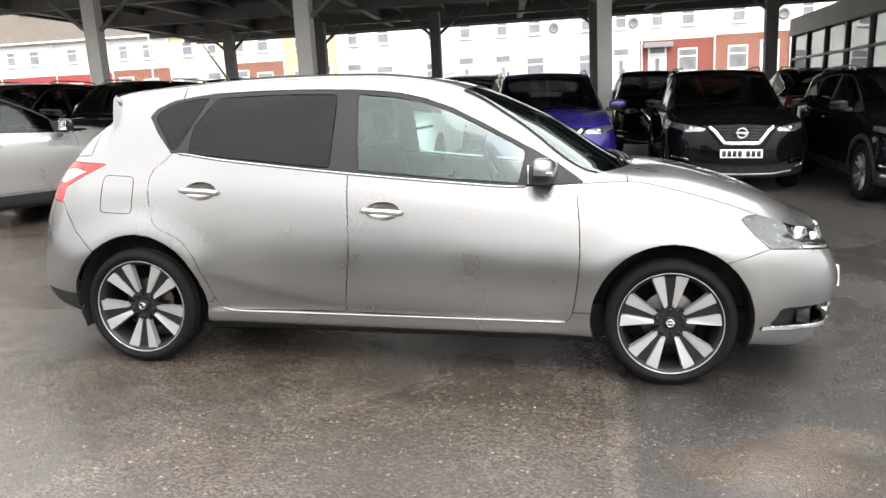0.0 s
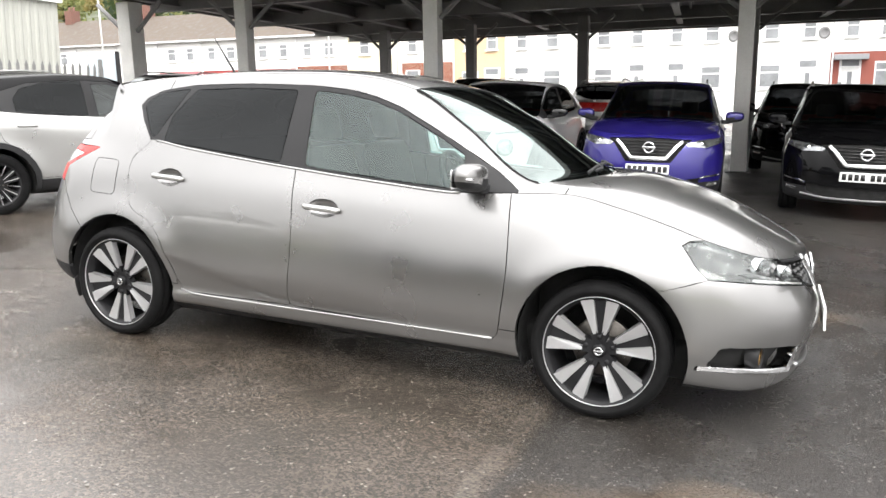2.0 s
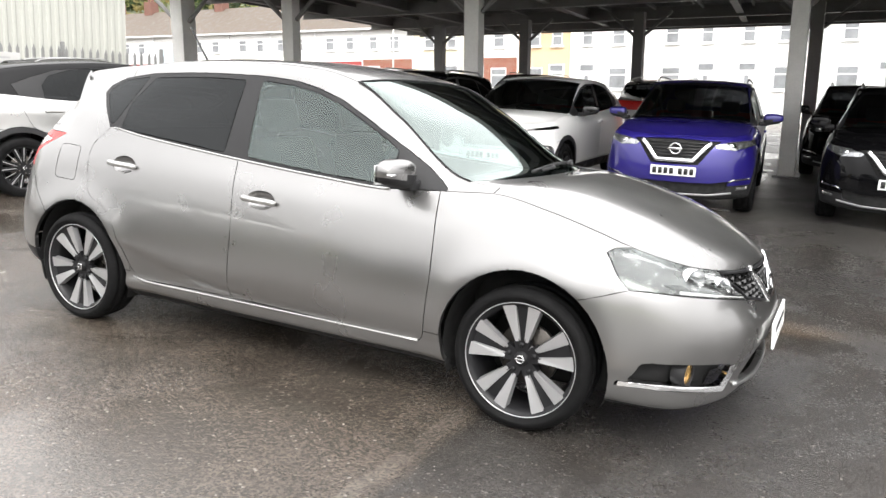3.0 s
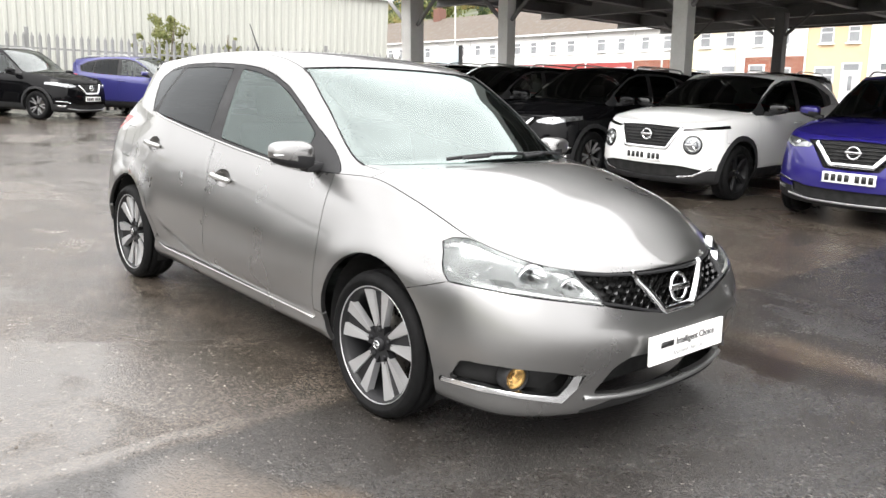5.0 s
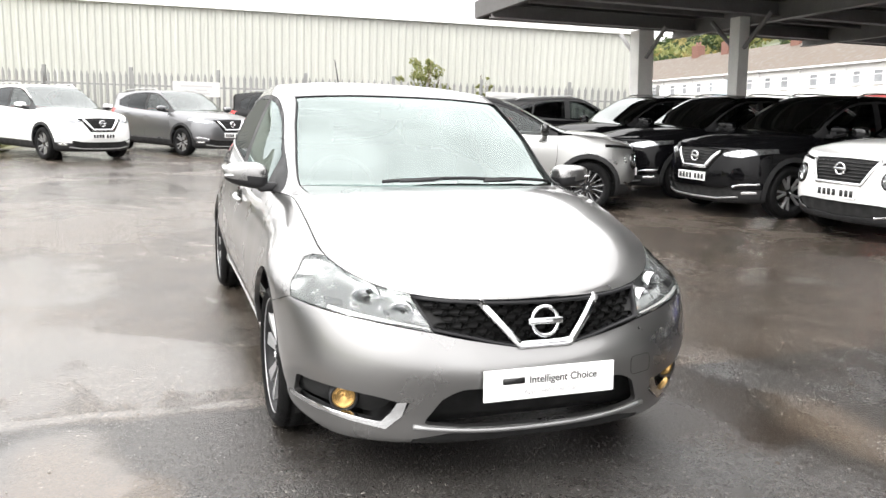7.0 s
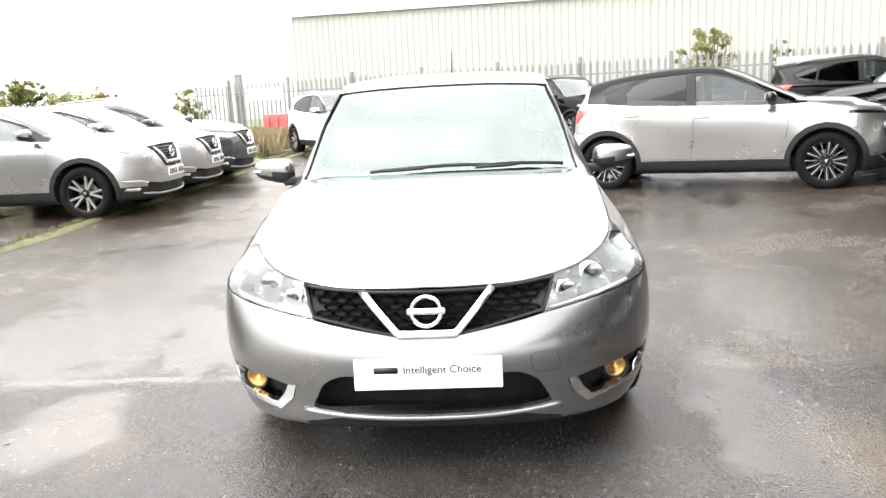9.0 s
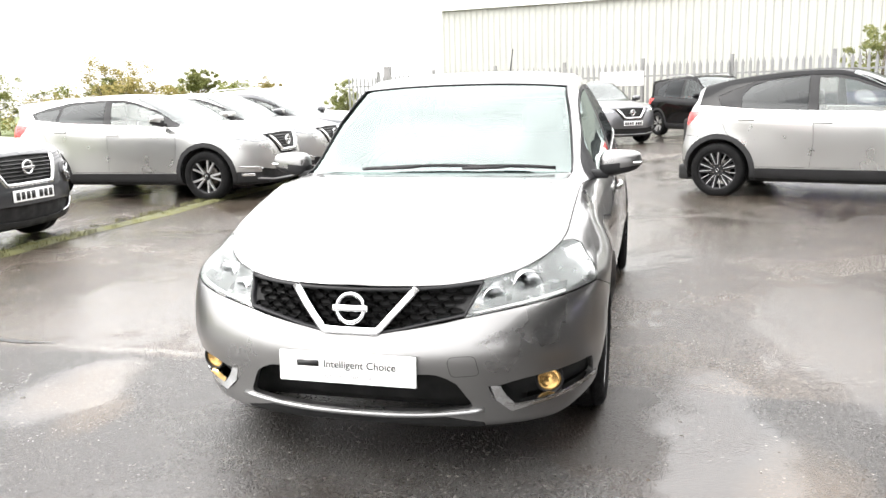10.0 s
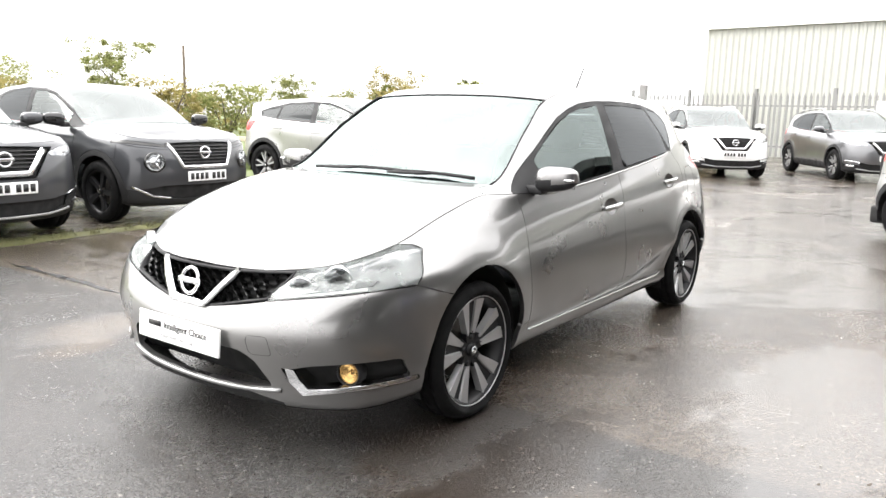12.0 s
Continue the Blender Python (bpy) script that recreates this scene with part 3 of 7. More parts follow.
def seat(parent, x, y, name="seat"):
    """A car seat with cushion, back and head restraint."""
    bm = bmesh.new()
    box(bm, (x - 0.25, y - 0.24, 0.36), (x + 0.26, y + 0.24, 0.56), 0.06)
    cushion = part(name, bm, CLOTH, parent, "dark cloth car seat")
    bm = bmesh.new()
    box(bm, (-0.06, -0.24, 0), (0.06, 0.24, 0.60), 0.06, pose(x - 0.22, y, 0.52, 0, -16, 0))
    part("backrest", bm, CLOTH, cushion)
    bm = bmesh.new()
    box(bm, (-0.045, -0.13, 0.62), (0.045, 0.13, 0.80), 0.05, pose(x - 0.22, y, 0.52, 0, -14, 0))
    part("headrest", bm, CLOTH, cushion)
    return cushion


# ---- the grey hatchback ----
def line(nose, tail, w, z, qf=1.62, qr=-1.62, nf=2.1, nr=2.3):
    return dict(nose=nose, tail=tail, rf=nose - qf, rr=qr - tail, w=smooth_curve(*w), z=smooth_curve(*z), nf=nf, nr=nr)


HATCH = dict(
    qf=1.62, qr=-1.62, keys=(1.0, 1.14, 0.31, -1.5, -1.56), waist=4, melt=1.14, bulge=0.012, crown=smooth_curve((-1.4, 3.0), (-0.2, 2.7), (0.31, 2.5), (0.6, 2.2), (1.0, 2.4), (1.14, 3.0), (1.4, 3.3)), flat=0.3,
    axle_f=1.35, axle_r=-1.35, hub_z=0.318, arch=0.372, flare=0.016, flare_top=0.8,
    crease=smooth_curve((-0.98, 0.51), (-0.886, 0.482), (-0.556, 0.402), (-0.232, 0.345), (0.4, 0.33), (0.9, 0.33)), undercut=smooth_curve((-1.05, 0.0), (-0.95, 0.022), (-0.5, 0.024), (-0.2, 0.018), (0.3, 0.012), (0.8, 0.008)),
    lines=[
        line(2.08, -2.02, ((-1.62, 0.70), (1.62, 0.72)), ((-2.62, 0.22), (-1.62, 0.2), (-0.9, 0.17), (1.62, 0.17), (2.62, 0.17))),
        line(2.175, -2.08, ((-1.62, 0.80), (-0.9, 0.798), (0.9, 0.798), (1.35, 0.815), (1.62, 0.802)), ((-2.62, 0.3), (-1.9, 0.29), (-1.62, 0.28), (-0.9, 0.228), (0.9, 0.218), (1.62, 0.214), (2.0, 0.184), (2.62, 0.198)), nf=2.5, nr=2.9),
        line(2.205, -2.13, ((-1.62, 0.838), (-0.9, 0.83), (0.0, 0.824), (0.9, 0.83), (1.35, 0.848), (1.62, 0.842)), ((-2.62, 0.42), (-1.62, 0.38), (-0.9, 0.3), (0.9, 0.296), (1.62, 0.30), (2.62, 0.29)), nf=2.5, nr=2.9),
        line(2.24, -2.13, ((-1.62, 0.85), (-0.9, 0.866), (0.0, 0.866), (0.9, 0.864), (1.35, 0.872), (1.62, 0.866)), ((-2.62, 0.58), (-1.62, 0.52), (-0.9, 0.46), (0.0, 0.43), (0.9, 0.43), (1.62, 0.47), (2.1, 0.475), (2.62, 0.45)), nf=2.6, nr=2.8),
        line(2.2, -2.10, ((-1.62, 0.83), (-0.9, 0.864), (0.0, 0.867), (0.9, 0.866), (1.35, 0.874), (1.62, 0.862)), ((-2.62, 0.76), (-1.62, 0.7), (-0.9, 0.635), (0.9, 0.605), (1.3, 0.66), (1.62, 0.672), (1.82, 0.668), (2.1, 0.643), (2.28, 0.617), (2.45, 0.576), (2.56, 0.55), (2.62, 0.545)), nf=2.34, nr=2.7),
        line(2.172, -2.02, ((-1.62, 0.785), (-0.9, 0.828), (0.0, 0.833), (0.9, 0.826), (1.35, 0.822), (1.62, 0.797)), ((-2.62, 0.95), (-1.62, 0.93), (-0.9, 0.885), (0.0, 0.845), (0.9, 0.80), (1.35, 0.812), (1.62, 0.775), (2.1, 0.69), (2.62, 0.635)), nf=2.0, nr=2.5),
        line(2.152, -1.93, ((-1.62, 0.7), (-1.15, 0.752), (-0.9, 0.772), (0.0, 0.785), (0.6, 0.782), (0.95, 0.755), (1.14, 0.735), (1.62, 0.725)), ((-2.62, 1.06), (-1.62, 1.09), (-1.15, 1.105), (-0.9, 1.075), (-0.22, 1.007), (0.3, 0.965), (0.64, 0.945), (0.95, 0.957), (1.14, 0.965), (1.4, 0.915), (1.62, 0.852), (1.85, 0.785), (2.1, 0.728), (2.35, 0.706), (2.62, 0.709)), nf=2.0),
    ],
    rail_x=smooth_curve((-2.62, -1.94), (-2.2, -1.85), (-1.62, -1.61), (-1.56, -1.53), (-1.5, -1.6), (-1.4, -1.44), (1.0, 1.0), (1.14, 1.14), (1.62, 1.64), (2.1, 1.942), (2.62, 2.142)),
    rail_y=smooth_curve((-2.62, 0), (-2.2, 0.42), (-1.62, 0.585), (-1.56, 0.565), (-1.5, 0.53), (-1.2, 0.55), (-0.9, 0.565), (-0.28, 0.588), (0.31, 0.583), (0.6, 0.628), (1.0, 0.672), (1.14, 0.665), (1.62, 0.60), (2.1, 0.40), (2.62, 0)),
    rail_z=smooth_curve((-2.62, 1.065), (-2.2, 1.12), (-1.62, 1.24), (-1.56, 1.31), (-1.5, 1.39), (-1.2, 1.436), (-0.9, 1.463), (-0.28, 1.475), (0.05, 1.458), (0.31, 1.402), (0.6, 1.248), (1.0, 0.998), (1.14, 0.985), (1.4, 0.945), (1.62, 0.888), (2.1, 0.77), (2.62, 0.713)),
    mid_x=smooth_curve((-2.62, -1.94), (-2.2, -1.88), (-1.62, -1.67), (-1.56, -1.57), (-1.5, -1.64), (-1.4, -1.46), (0.0, 0.0), (0.2, 0.215), (0.31, 0.355), (0.6, 0.72), (1.0, 1.2), (1.14, 1.29), (1.62, 1.70), (2.1, 2.014), (2.35, 2.116), (2.62, 2.154)),
    mid_z=smooth_curve((-2.62, 1.065), (-2.2, 1.14), (-1.62, 1.27), (-1.56, 1.33), (-1.5, 1.415), (-1.2, 1.468), (-0.6, 1.51), (-0.2, 1.508), (0.2, 1.462), (0.31, 1.425), (0.6, 1.275), (1.0, 1.012), (1.14, 1.012), (1.62, 0.925), (2.1, 0.79), (2.35, 0.738), (2.62, 0.714)),
)

H_FRAME = [(0.93, 0.9), (0.93, 0.965), (0.81, 1.05), (0.67, 1.128), (0.52, 1.205), (0.29, 1.318), (0.15, 1.365), (0.01, 1.395), (-0.2, 1.412), (-0.6, 1.416), (-0.97, 1.402), (-1.2, 1.37), (-1.3, 1.325), (-1.325, 1.285), (-1.25, 1.19), (-1.16, 1.10), (-1.16, 0.9)]
H_FRONT_GLASS = rounded([(-0.165, 1.018), (-0.19, 1.388), (0.01, 1.37), (0.15, 1.342), (0.29, 1.295), (0.52, 1.183), (0.66, 1.108), (0.63, 0.958), (0.3, 0.978)], 0.02, 2)
H_REAR_GLASS = rounded([(-0.31, 1.028), (-0.295, 1.388), (-0.6, 1.392), (-0.95, 1.378), (-1.06, 1.23), (-1.07, 1.10)], 0.02, 2)
H_QUARTER = rounded([(-1.0, 1.382), (-1.19, 1.356), (-1.27, 1.318), (-1.295, 1.285), (-1.165, 1.118), (-1.13, 1.13)], 0.012, 2)
H_FRONT_DOOR = rounded([(-0.222, 1.2), (-0.21, 0.85), (-0.2, 0.7), (-0.205, 0.55), (-0.23, 0.36), (-0.235, 0.306), (0.4, 0.296), (0.82, 0.288), (0.87, 0.294), (0.893, 0.33), (0.91, 0.45), (0.925, 0.6), (0.92, 0.76), (0.905, 0.91), (0.88, 1.2)], 0.05)
H_REAR_DOOR = rounded([(-0.222, 1.2), (-1.15, 1.2), (-1.15, 1.10), (-1.265, 1.015), (-1.283, 0.95), (-1.275, 0.85), (-1.245, 0.745), (-1.2, 0.715), (-1.10, 0.68), (-1.02, 0.59), (-0.97, 0.47), (-0.935, 0.36), (-0.905, 0.31), (-0.87, 0.3), (-0.235, 0.306), (-0.23, 0.36), (-0.205, 0.55), (-0.2, 0.7), (-0.21, 0.85)], 0.05)
H_FUEL = rounded([(-1.545, 0.99), (-1.365, 0.985), (-1.375, 0.795), (-1.56, 0.80)], 0.03)
H_TAIL = [(-1.55, 1.045), (-1.75, 1.055), (-2.3, 1.0), (-2.3, 0.93), (-1.87, 0.86), (-1.80, 0.845), (-1.775, 0.93)]
H_TAIL_CLEAR = [(-1.655, 1.008), (-1.74, 1.025), (-1.99, 0.99), (-1.99, 0.935), (-1.80, 0.945)]
H_REAR_BUMPER = [(-1.785, 0.85), (-1.70, 0.70), (-1.6, 0.60), (-1.6, 0.1), (-2.4, 0.1), (-2.4, 0.85)]
H_LAMP = [(1.655, 0.79), (1.68, 0.806), (1.77, 0.812), (2.4, 0.83), (2.4, 0.4), (1.81, 0.6), (1.79, 0.655), (1.73, 0.705)]
H_LAMP_GRILLE = [(-0.1, 0.9), (0.478, 0.9), (0.462, 0.715), (0.408, 0.605), (0.385, 0.5), (-0.1, 0.5)]
H_FOG = rounded([(0.835, 0.395), (0.62, 0.38), (0.515, 0.354), (0.53, 0.31), (0.575, 0.272), (0.835, 0.305)], 0.015, 2)
H_FOG_TRIM = [(0.845, 0.307), (0.585, 0.28), (0.552, 0.318), (0.535, 0.354), (0.497, 0.358), (0.515, 0.30), (0.568, 0.253), (0.845, 0.286)]
H_INTAKE = rounded([(-0.05, 0.41), (0.32, 0.41), (0.385, 0.375), (0.44, 0.271), (0.3, 0.255), (-0.05, 0.25)], 0.02, 2)
H_LIP = [(-0.05, 0.244), (0.3, 0.249), (0.45, 0.264), (0.475, 0.259), (0.46, 0.247), (0.3, 0.233), (-0.05, 0.228)]
H_CUPS = (ring_poly(0, 0, 1, 14), ((-0.985, 0.915), (-0.03, 0.824)))


def hero_car():
    bm = half_body(HATCH, 72, 22, 7, 8, 10)
    normal_at = shading_of(bm)
    from_layers = bm.faces.layers
    ql, zl = from_layers.float["q"], from_layers.int["zone"]
    cups = [[(cx + 0.085 * x, cz + 0.045 * z) for x, z in H_CUPS[0]] for cx, cz in H_CUPS[1]]

    def flank(f):
        return f.calc_center_median().y > 0.45

    for hx in (1.35, -1.35):
        knife(bm, ring_poly(hx, 0.318, 0.372, 36), (0, 2), lambda f: flank(f) and f[zl] < 2)
    for poly in (H_FRAME, H_FRONT_GLASS, H_REAR_GLASS, H_QUARTER):
        knife(bm, poly, (0, 2), lambda f: flank(f) and f[zl] == 2)
    for poly in (H_FRONT_DOOR, H_REAR_DOOR, H_FUEL, H_TAIL, H_LAMP, H_REAR_BUMPER, H_TAIL_CLEAR, *cups):
        knife(bm, poly, (0, 2), lambda f: (flank(f) or abs(f[ql]) > 1.6) and f[zl] < 2 and f.calc_center_median().y > 0.3)
    for poly in (H_LAMP_GRILLE, H_FOG, H_FOG_TRIM, H_INTAKE, H_LIP):
        knife(bm, poly, (1, 2), lambda f: f[ql] > 1.65 and f[zl] < 2)
    knife(bm, [(1.35, 0.545), (1.6, 0.6125), (1.80, 0.678), (1.80, 0.1), (1.35, 0.1)], (0, 2), lambda f: flank(f) and 1.3 < f[ql] < 2.0 and f[zl] < 2)
    knife(bm, [(-0.05, 0.2355), (0.25, 0.2505), (0.47, 0.2065), (0.47, 0.1), (-0.05, 0.1)], (1, 2), lambda f: f[ql] > 1.65 and f[zl] < 2)
    # door-handle cups and the frame of the fog lamps lie deeper than the skin
    tree = BVHTree.FromBMesh(bm)

    def classify(c, z, q, v, n):
        p = (c.x, c.z)
        for hx in (1.35, -1.35):
            if z < 2 and c.y > 0.35 and math.hypot(c.x - hx, c.z - 0.318) < 0.372:
                return None
        if z < 2 and v < 1:
            return "lower_skirt" if c.x > 1.3 else ("rear_skirt" if c.x < -1.3 else "side_skirt")
        if z == 2 and -1.4 < q < 1.0 and inside(*p, H_FRAME):
            if inside(*p, H_FRONT_GLASS):
                return "front_window"
            if inside(*p, H_REAR_GLASS):
                return "rear_window"
            if inside(*p, H_QUARTER):
                return "quarter_window"
            return "window_frame"
        if z == 3:
            if q > 1.0:
                return "bonnet"
            if q > 0.31:
                return "windscreen"
            if q > -1.5:
                return "roof"
            return "rear_screen" if q < -1.56 and c.z > 1.10 else "tailgate"
        if z == 2:
            if q > 1.14:
                return "bonnet"
            return ("body_side" if q > -1.16 else "rear_wing") if q > -1.66 else "tailgate"
        yz = (c.y, c.z)
        if q > 1.6 and v >= 4:
            if inside(*p, H_LAMP):
                return "grille_back" if inside(*yz, H_LAMP_GRILLE) else "headlight_lens"
        if q > 1.65 and v < 4:
            if inside(*yz, H_INTAKE):
                return "intake_back"
            if inside(*yz, H_LIP):
                return "bumper_lip"
            if c.y < 0.47 and c.z < 0.238 + 0.05 * min(c.y, 0.25) - 0.2 * max(0, c.y - 0.25):
                return "lower_skirt"
            if inside(*yz, H_FOG_TRIM):
                return "fog_trim"
            if inside(*yz, H_FOG):
                return "fog_recess"
        if q < -1.62 and v < 1.8:
            return "rear_valance"
        if q < -1.4 and inside(*p, H_TAIL_CLEAR):
            return "clear_insert"
        if q < -1.4 and inside(*p, H_TAIL):
            return "tail_lamp"
        for cup in cups:
            if inside(*p, cup):
                return "rear_handle_cup" if c.x < -0.4 else "front_handle_cup"
        if -1.3 < c.x < 1.0:
            if inside(*p, H_FRONT_DOOR):
                return "front_door"
            if inside(*p, H_REAR_DOOR):
                return "rear_door"
        if q < -1.3 and inside(*p, H_FUEL):
            return "fuel_flap"
        if -1.0 < c.x < 0.99 and c.z < 0.35:
            return "sill"
        if c.x > 0.8:
            if v < 4 and q > 1.35 and (c.x > 1.8 or c.z < 0.6125 + (c.x - 1.6) * (0.27 if c.x < 1.6 else 0.3275)):
                return "front_bumper"
            return "front_wing"
        if q < -1.95 and c.z > 0.7:
            return "tailgate"
        return "rear_bumper" if inside(*p, H_REAR_BUMPER) else "rear_wing"

    car = thing("silver_grey_hatchback", label="silver-grey metallic five-door hatchback with chrome V grille on wet asphalt", category="car")
    paint = {n: PAINT_GREY for n in ("bonnet", "roof", "front_door", "rear_door", "front_wing", "rear_wing", "front_bumper", "rear_bumper", "body_side", "tailgate", "fuel_flap", "sill", "rear_handle_cup", "front_handle_cup")}
    looks = dict(paint, lower_skirt=UNDER, side_skirt=TRIM, rear_skirt=TRIM, rear_valance=TRIM, window_frame=TRIM, front_window=GLASS, rear_window=GLASS_TINT, quarter_window=GLASS_TINT, windscreen=GLASS_SCREEN, rear_screen=GLASS_TINT,
                 grille_back=UNDER, headlight_lens=LENS, intake_back=UNDER, bumper_lip=CHROME, fog_trim=CHROME, fog_recess=UNDER, tail_lamp=RED_LENS, clear_insert=REFLECTOR)
    labels = dict(front_window="clear door glass", rear_window="dark tinted door glass", quarter_window="dark tinted fixed glass", windscreen="pale green windscreen reflecting white sky", grille_back="black grille backing",
                  headlight_lens="clear headlight lens", bumper_lip="satin silver splitter strip", fog_trim="chrome fog-lamp trim", tail_lamp="red tail lamp", window_frame="black window surround", lower_skirt="black underside skirt")
    apart = {"clear_insert", "side_skirt", "front_window", "rear_window", "quarter_window", "window_frame", "front_door", "rear_door", "front_wing", "rear_wing", "headlight_lens", "fog_trim", "fog_recess", "tail_lamp", "fuel_flap", "rear_handle_cup", "front_handle_cup", "sill", "body_side"}
    made = {}
    for name, side, b in split_panels(bm, classify, apart, 0.0026, 0.022, normal_at):
        if name == "fuel_flap" and side > 0:
            name = "rear_wing"
            for v in b.verts:
                v.co.y += 0.0004
        if name in ("intake_back", "fog_recess", "grille_back"):
            deep = {"intake_back": 0.13, "fog_recess": 0.07, "grille_back": 0.03}[name]
            for v in b.verts:
                v.co.x -= deep
                v.co.y -= math.copysign(0.01, v.co.y) * (name == "fog_recess")
        if name == "fog_trim":
            lo, hi = min(v.co.z for v in b.verts), max(v.co.z for v in b.verts)
            for v in b.verts:
                t = (v.co.z - lo) / (hi - lo)
                v.co.x += 0.021 * (1 - t) - 0.013 * t
        if name.endswith("handle_cup"):
            b.free()
            b = bmesh.new()
            cx, cz = H_CUPS[1][0 if name[0] == "r" else 1]
            rings = []
            for k, deep in ((1.02, -0.001), (0.9, 0.014), (0.66, 0.026), (0.3, 0.032)):
                ring = []
                for j in range(20):
                    x, z = cx + 0.085 * k * math.cos(j * math.pi / 10), cz + 0.045 * k * math.sin(j * math.pi / 10)
                    hit = tree.ray_cast(Vector((x, 3, z)), Vector((0, -1, 0)))[0]
                    ring.append(b.verts.new((x, side * (hit.y - deep), z)))
                rings.append(ring)
            for r0, r1 in zip(rings, rings[1:]):
                for j in range(20):
                    b.faces.new((r0[j], r0[(j + 1) % 20], r1[(j + 1) % 20], r1[j]))
            b.faces.new(rings[-1])
            bmesh.ops.recalc_face_normals(b, faces=b.faces[:])
        if name in ("fog_trim", "bumper_lip"):
            b.loops.layers.float_vector.remove(b.loops.layers.float_vector["shade"])
        ob = part(name, b, looks[name], car, labels.get(name, ""))
        if name in ("windscreen", "front_window", "headlight_lens"):
            ob.visible_shadow = False
        made[name, side] = ob
    bm.free()

    # black seal round the windscreen
    b = bmesh.new()
    edge = [(float(HATCH["rail_x"](q)), float(HATCH["rail_y"](q)), float(HATCH["rail_z"](q)) + 0.002) for q in np.linspace(1.0, 0.31, 16)]
    top, peak = Vector(edge[-1]), Vector((float(HATCH["mid_x"](0.31)), 0, float(HATCH["mid_z"](0.31)) + 0.002))
    for t in np.linspace(0.95, 0, 12):
        s = 1 - t ** float(HATCH["crown"](0.31))
        edge.append((top.x + (peak.x - top.x) * s, top.y * t, top.z + (peak.z - top.z) * s))
    tube(b, edge + [(x, -y, z) for x, y, z in edge[-2::-1]], 0.0045, 6)
    part("screen_seal", b, TRIM, car)
    # bright strip under the door glass and along the door bottoms
    for s in (1, -1):
        b = bmesh.new()
        pts = [(x, s * (float(HATCH["lines"][6]["w"](x)) + 0.004), float(HATCH["lines"][6]["z"](x)) - 0.003) for x in np.linspace(-1.12, 0.66, 26)]
        tube(b, pts, 0.006, 6)
        part("waist_strip", b, PAINT_SILVER, made["front_door", s])
        b = bmesh.new()
        pts = [(x, s * (float(HATCH["lines"][2]["w"](x)) + 0.002), float(HATCH["lines"][2]["z"](x)) - 0.004 + 0.012 * max(0, (-0.8 - x) / 0.1) ** 2) for x in np.linspace(-0.92, 0.86, 24)]
        tube(b, pts, 0.0055, 6)
        part("sill_strip", b, PAINT_SILVER, made["sill", s])

    # grille: honeycomb bars, frame, chrome V and emblem
    b = bmesh.new()
    w, h = 0.058, 0.027
    for r in range(-1, 8):
        for c in range(-9, 10):
            y, z = (c + 0.5 * (r % 2)) * w, 0.558 + r * h * 0.78
            ring = [(y - w * 0.5, z), (y - w * 0.3, z + h * 0.39), (y + w * 0.3, z + h * 0.39), (y + w * 0.5, z), (y + w * 0.3, z - h * 0.39), (y - w * 0.3, z - h * 0.39)]
            edge = 0.462 - (0.715 - z) * 0.51
            top = 0.70 - 0.0
            low = 0.556 + max(0, abs(y) - 0.105) * 0.2
            if abs(y) > edge - 0.03 or z > top or z < low:
                continue
            outer, inner = [], []
            for yy, zz in ring:
                hit = tree.ray_cast(Vector((4, abs(yy), zz)), Vector((-1, 0, 0)))[0]
                x = (hit.x if hit else 2.1) - 0.008
                outer.append(b.verts.new((x, yy, zz)))
                inner.append(b.verts.new((x - 0.022, y + (yy - y) * 0.78, z + (zz - z) * 0.72)))
            for k in range(6):
                j = (k + 1) % 6
                b.faces.new((outer[k], outer[j], inner[j], inner[k]))
    part("grille_mesh", b, GLOSS_BLACK, made["grille_back", 0], "black honeycomb grille", smooth=False)
    b = bmesh.new()
    ribbon(b, [(-0.462, 0.708), (-0.35, 0.70), (-0.2, 0.695), (0.0, 0.695), (0.2, 0.695), (0.35, 0.70), (0.462, 0.708)], 0.012, 0.03, tree, 0.003)
    ribbon(b, [(-0.46, 0.71), (-0.414, 0.613), (-0.3, 0.589), (-0.2, 0.565), (-0.11, 0.548)], 0.010, 0.03, tree, 0.003)
    ribbon(b, [(0.46, 0.71), (0.414, 0.613), (0.3, 0.589), (0.2, 0.565), (0.11, 0.548)], 0.010, 0.03, tree, 0.003)
    part("grille_frame", b, ALLOY_DARK, made["grille_back", 0])
    b = bmesh.new()
    ribbon(b, [(-0.238, 0.703), (-0.115, 0.568), (-0.10, 0.554), (0.10, 0.554), (0.115, 0.568), (0.238, 0.703)], 0.026, 0.03, tree, 0.014)
    part("grille_v", b, CHROME, made["grille_back", 0], "chrome V bar")
    b = bmesh.new()
    badge_ring(b, 0.052, 0.0085, pose(2.188, 0, 0.632, 0, 0, -90) @ pose(0, 0, 0, 12, 0, 0))
    part("emblem", b, CHROME, made["grille_back", 0], "chrome ring emblem with bar")

    # satin splitter bar under the intake
    b = bmesh.new()
    bar = []
    for y in np.linspace(-0.475, 0.475, 31):
        z = 0.236 + 0.023 * (abs(y) / 0.475) ** 2.2
        hit = tree.ray_cast(Vector((4, abs(y), z)), Vector((-1, 0, 0)))[0]
        bar.append(((hit.x if hit else 2.1) + 0.003, y, z))
    tube(b, bar, 0.0105, 8)
    part("splitter_bar", b, SATIN, made["front_bumper", 0], "satin silver splitter bar")
    # front plate with its slogan
    b = bmesh.new()
    box(b, (-0.006, -0.26, -0.056), (0.006, 0.26, 0.056), 0.004, pose(2.254, 0, 0.427, 0, -4, 0))
    plate = part("front_plate", b, PLATE_WHITE, car, "white slogan plate", smooth=False)
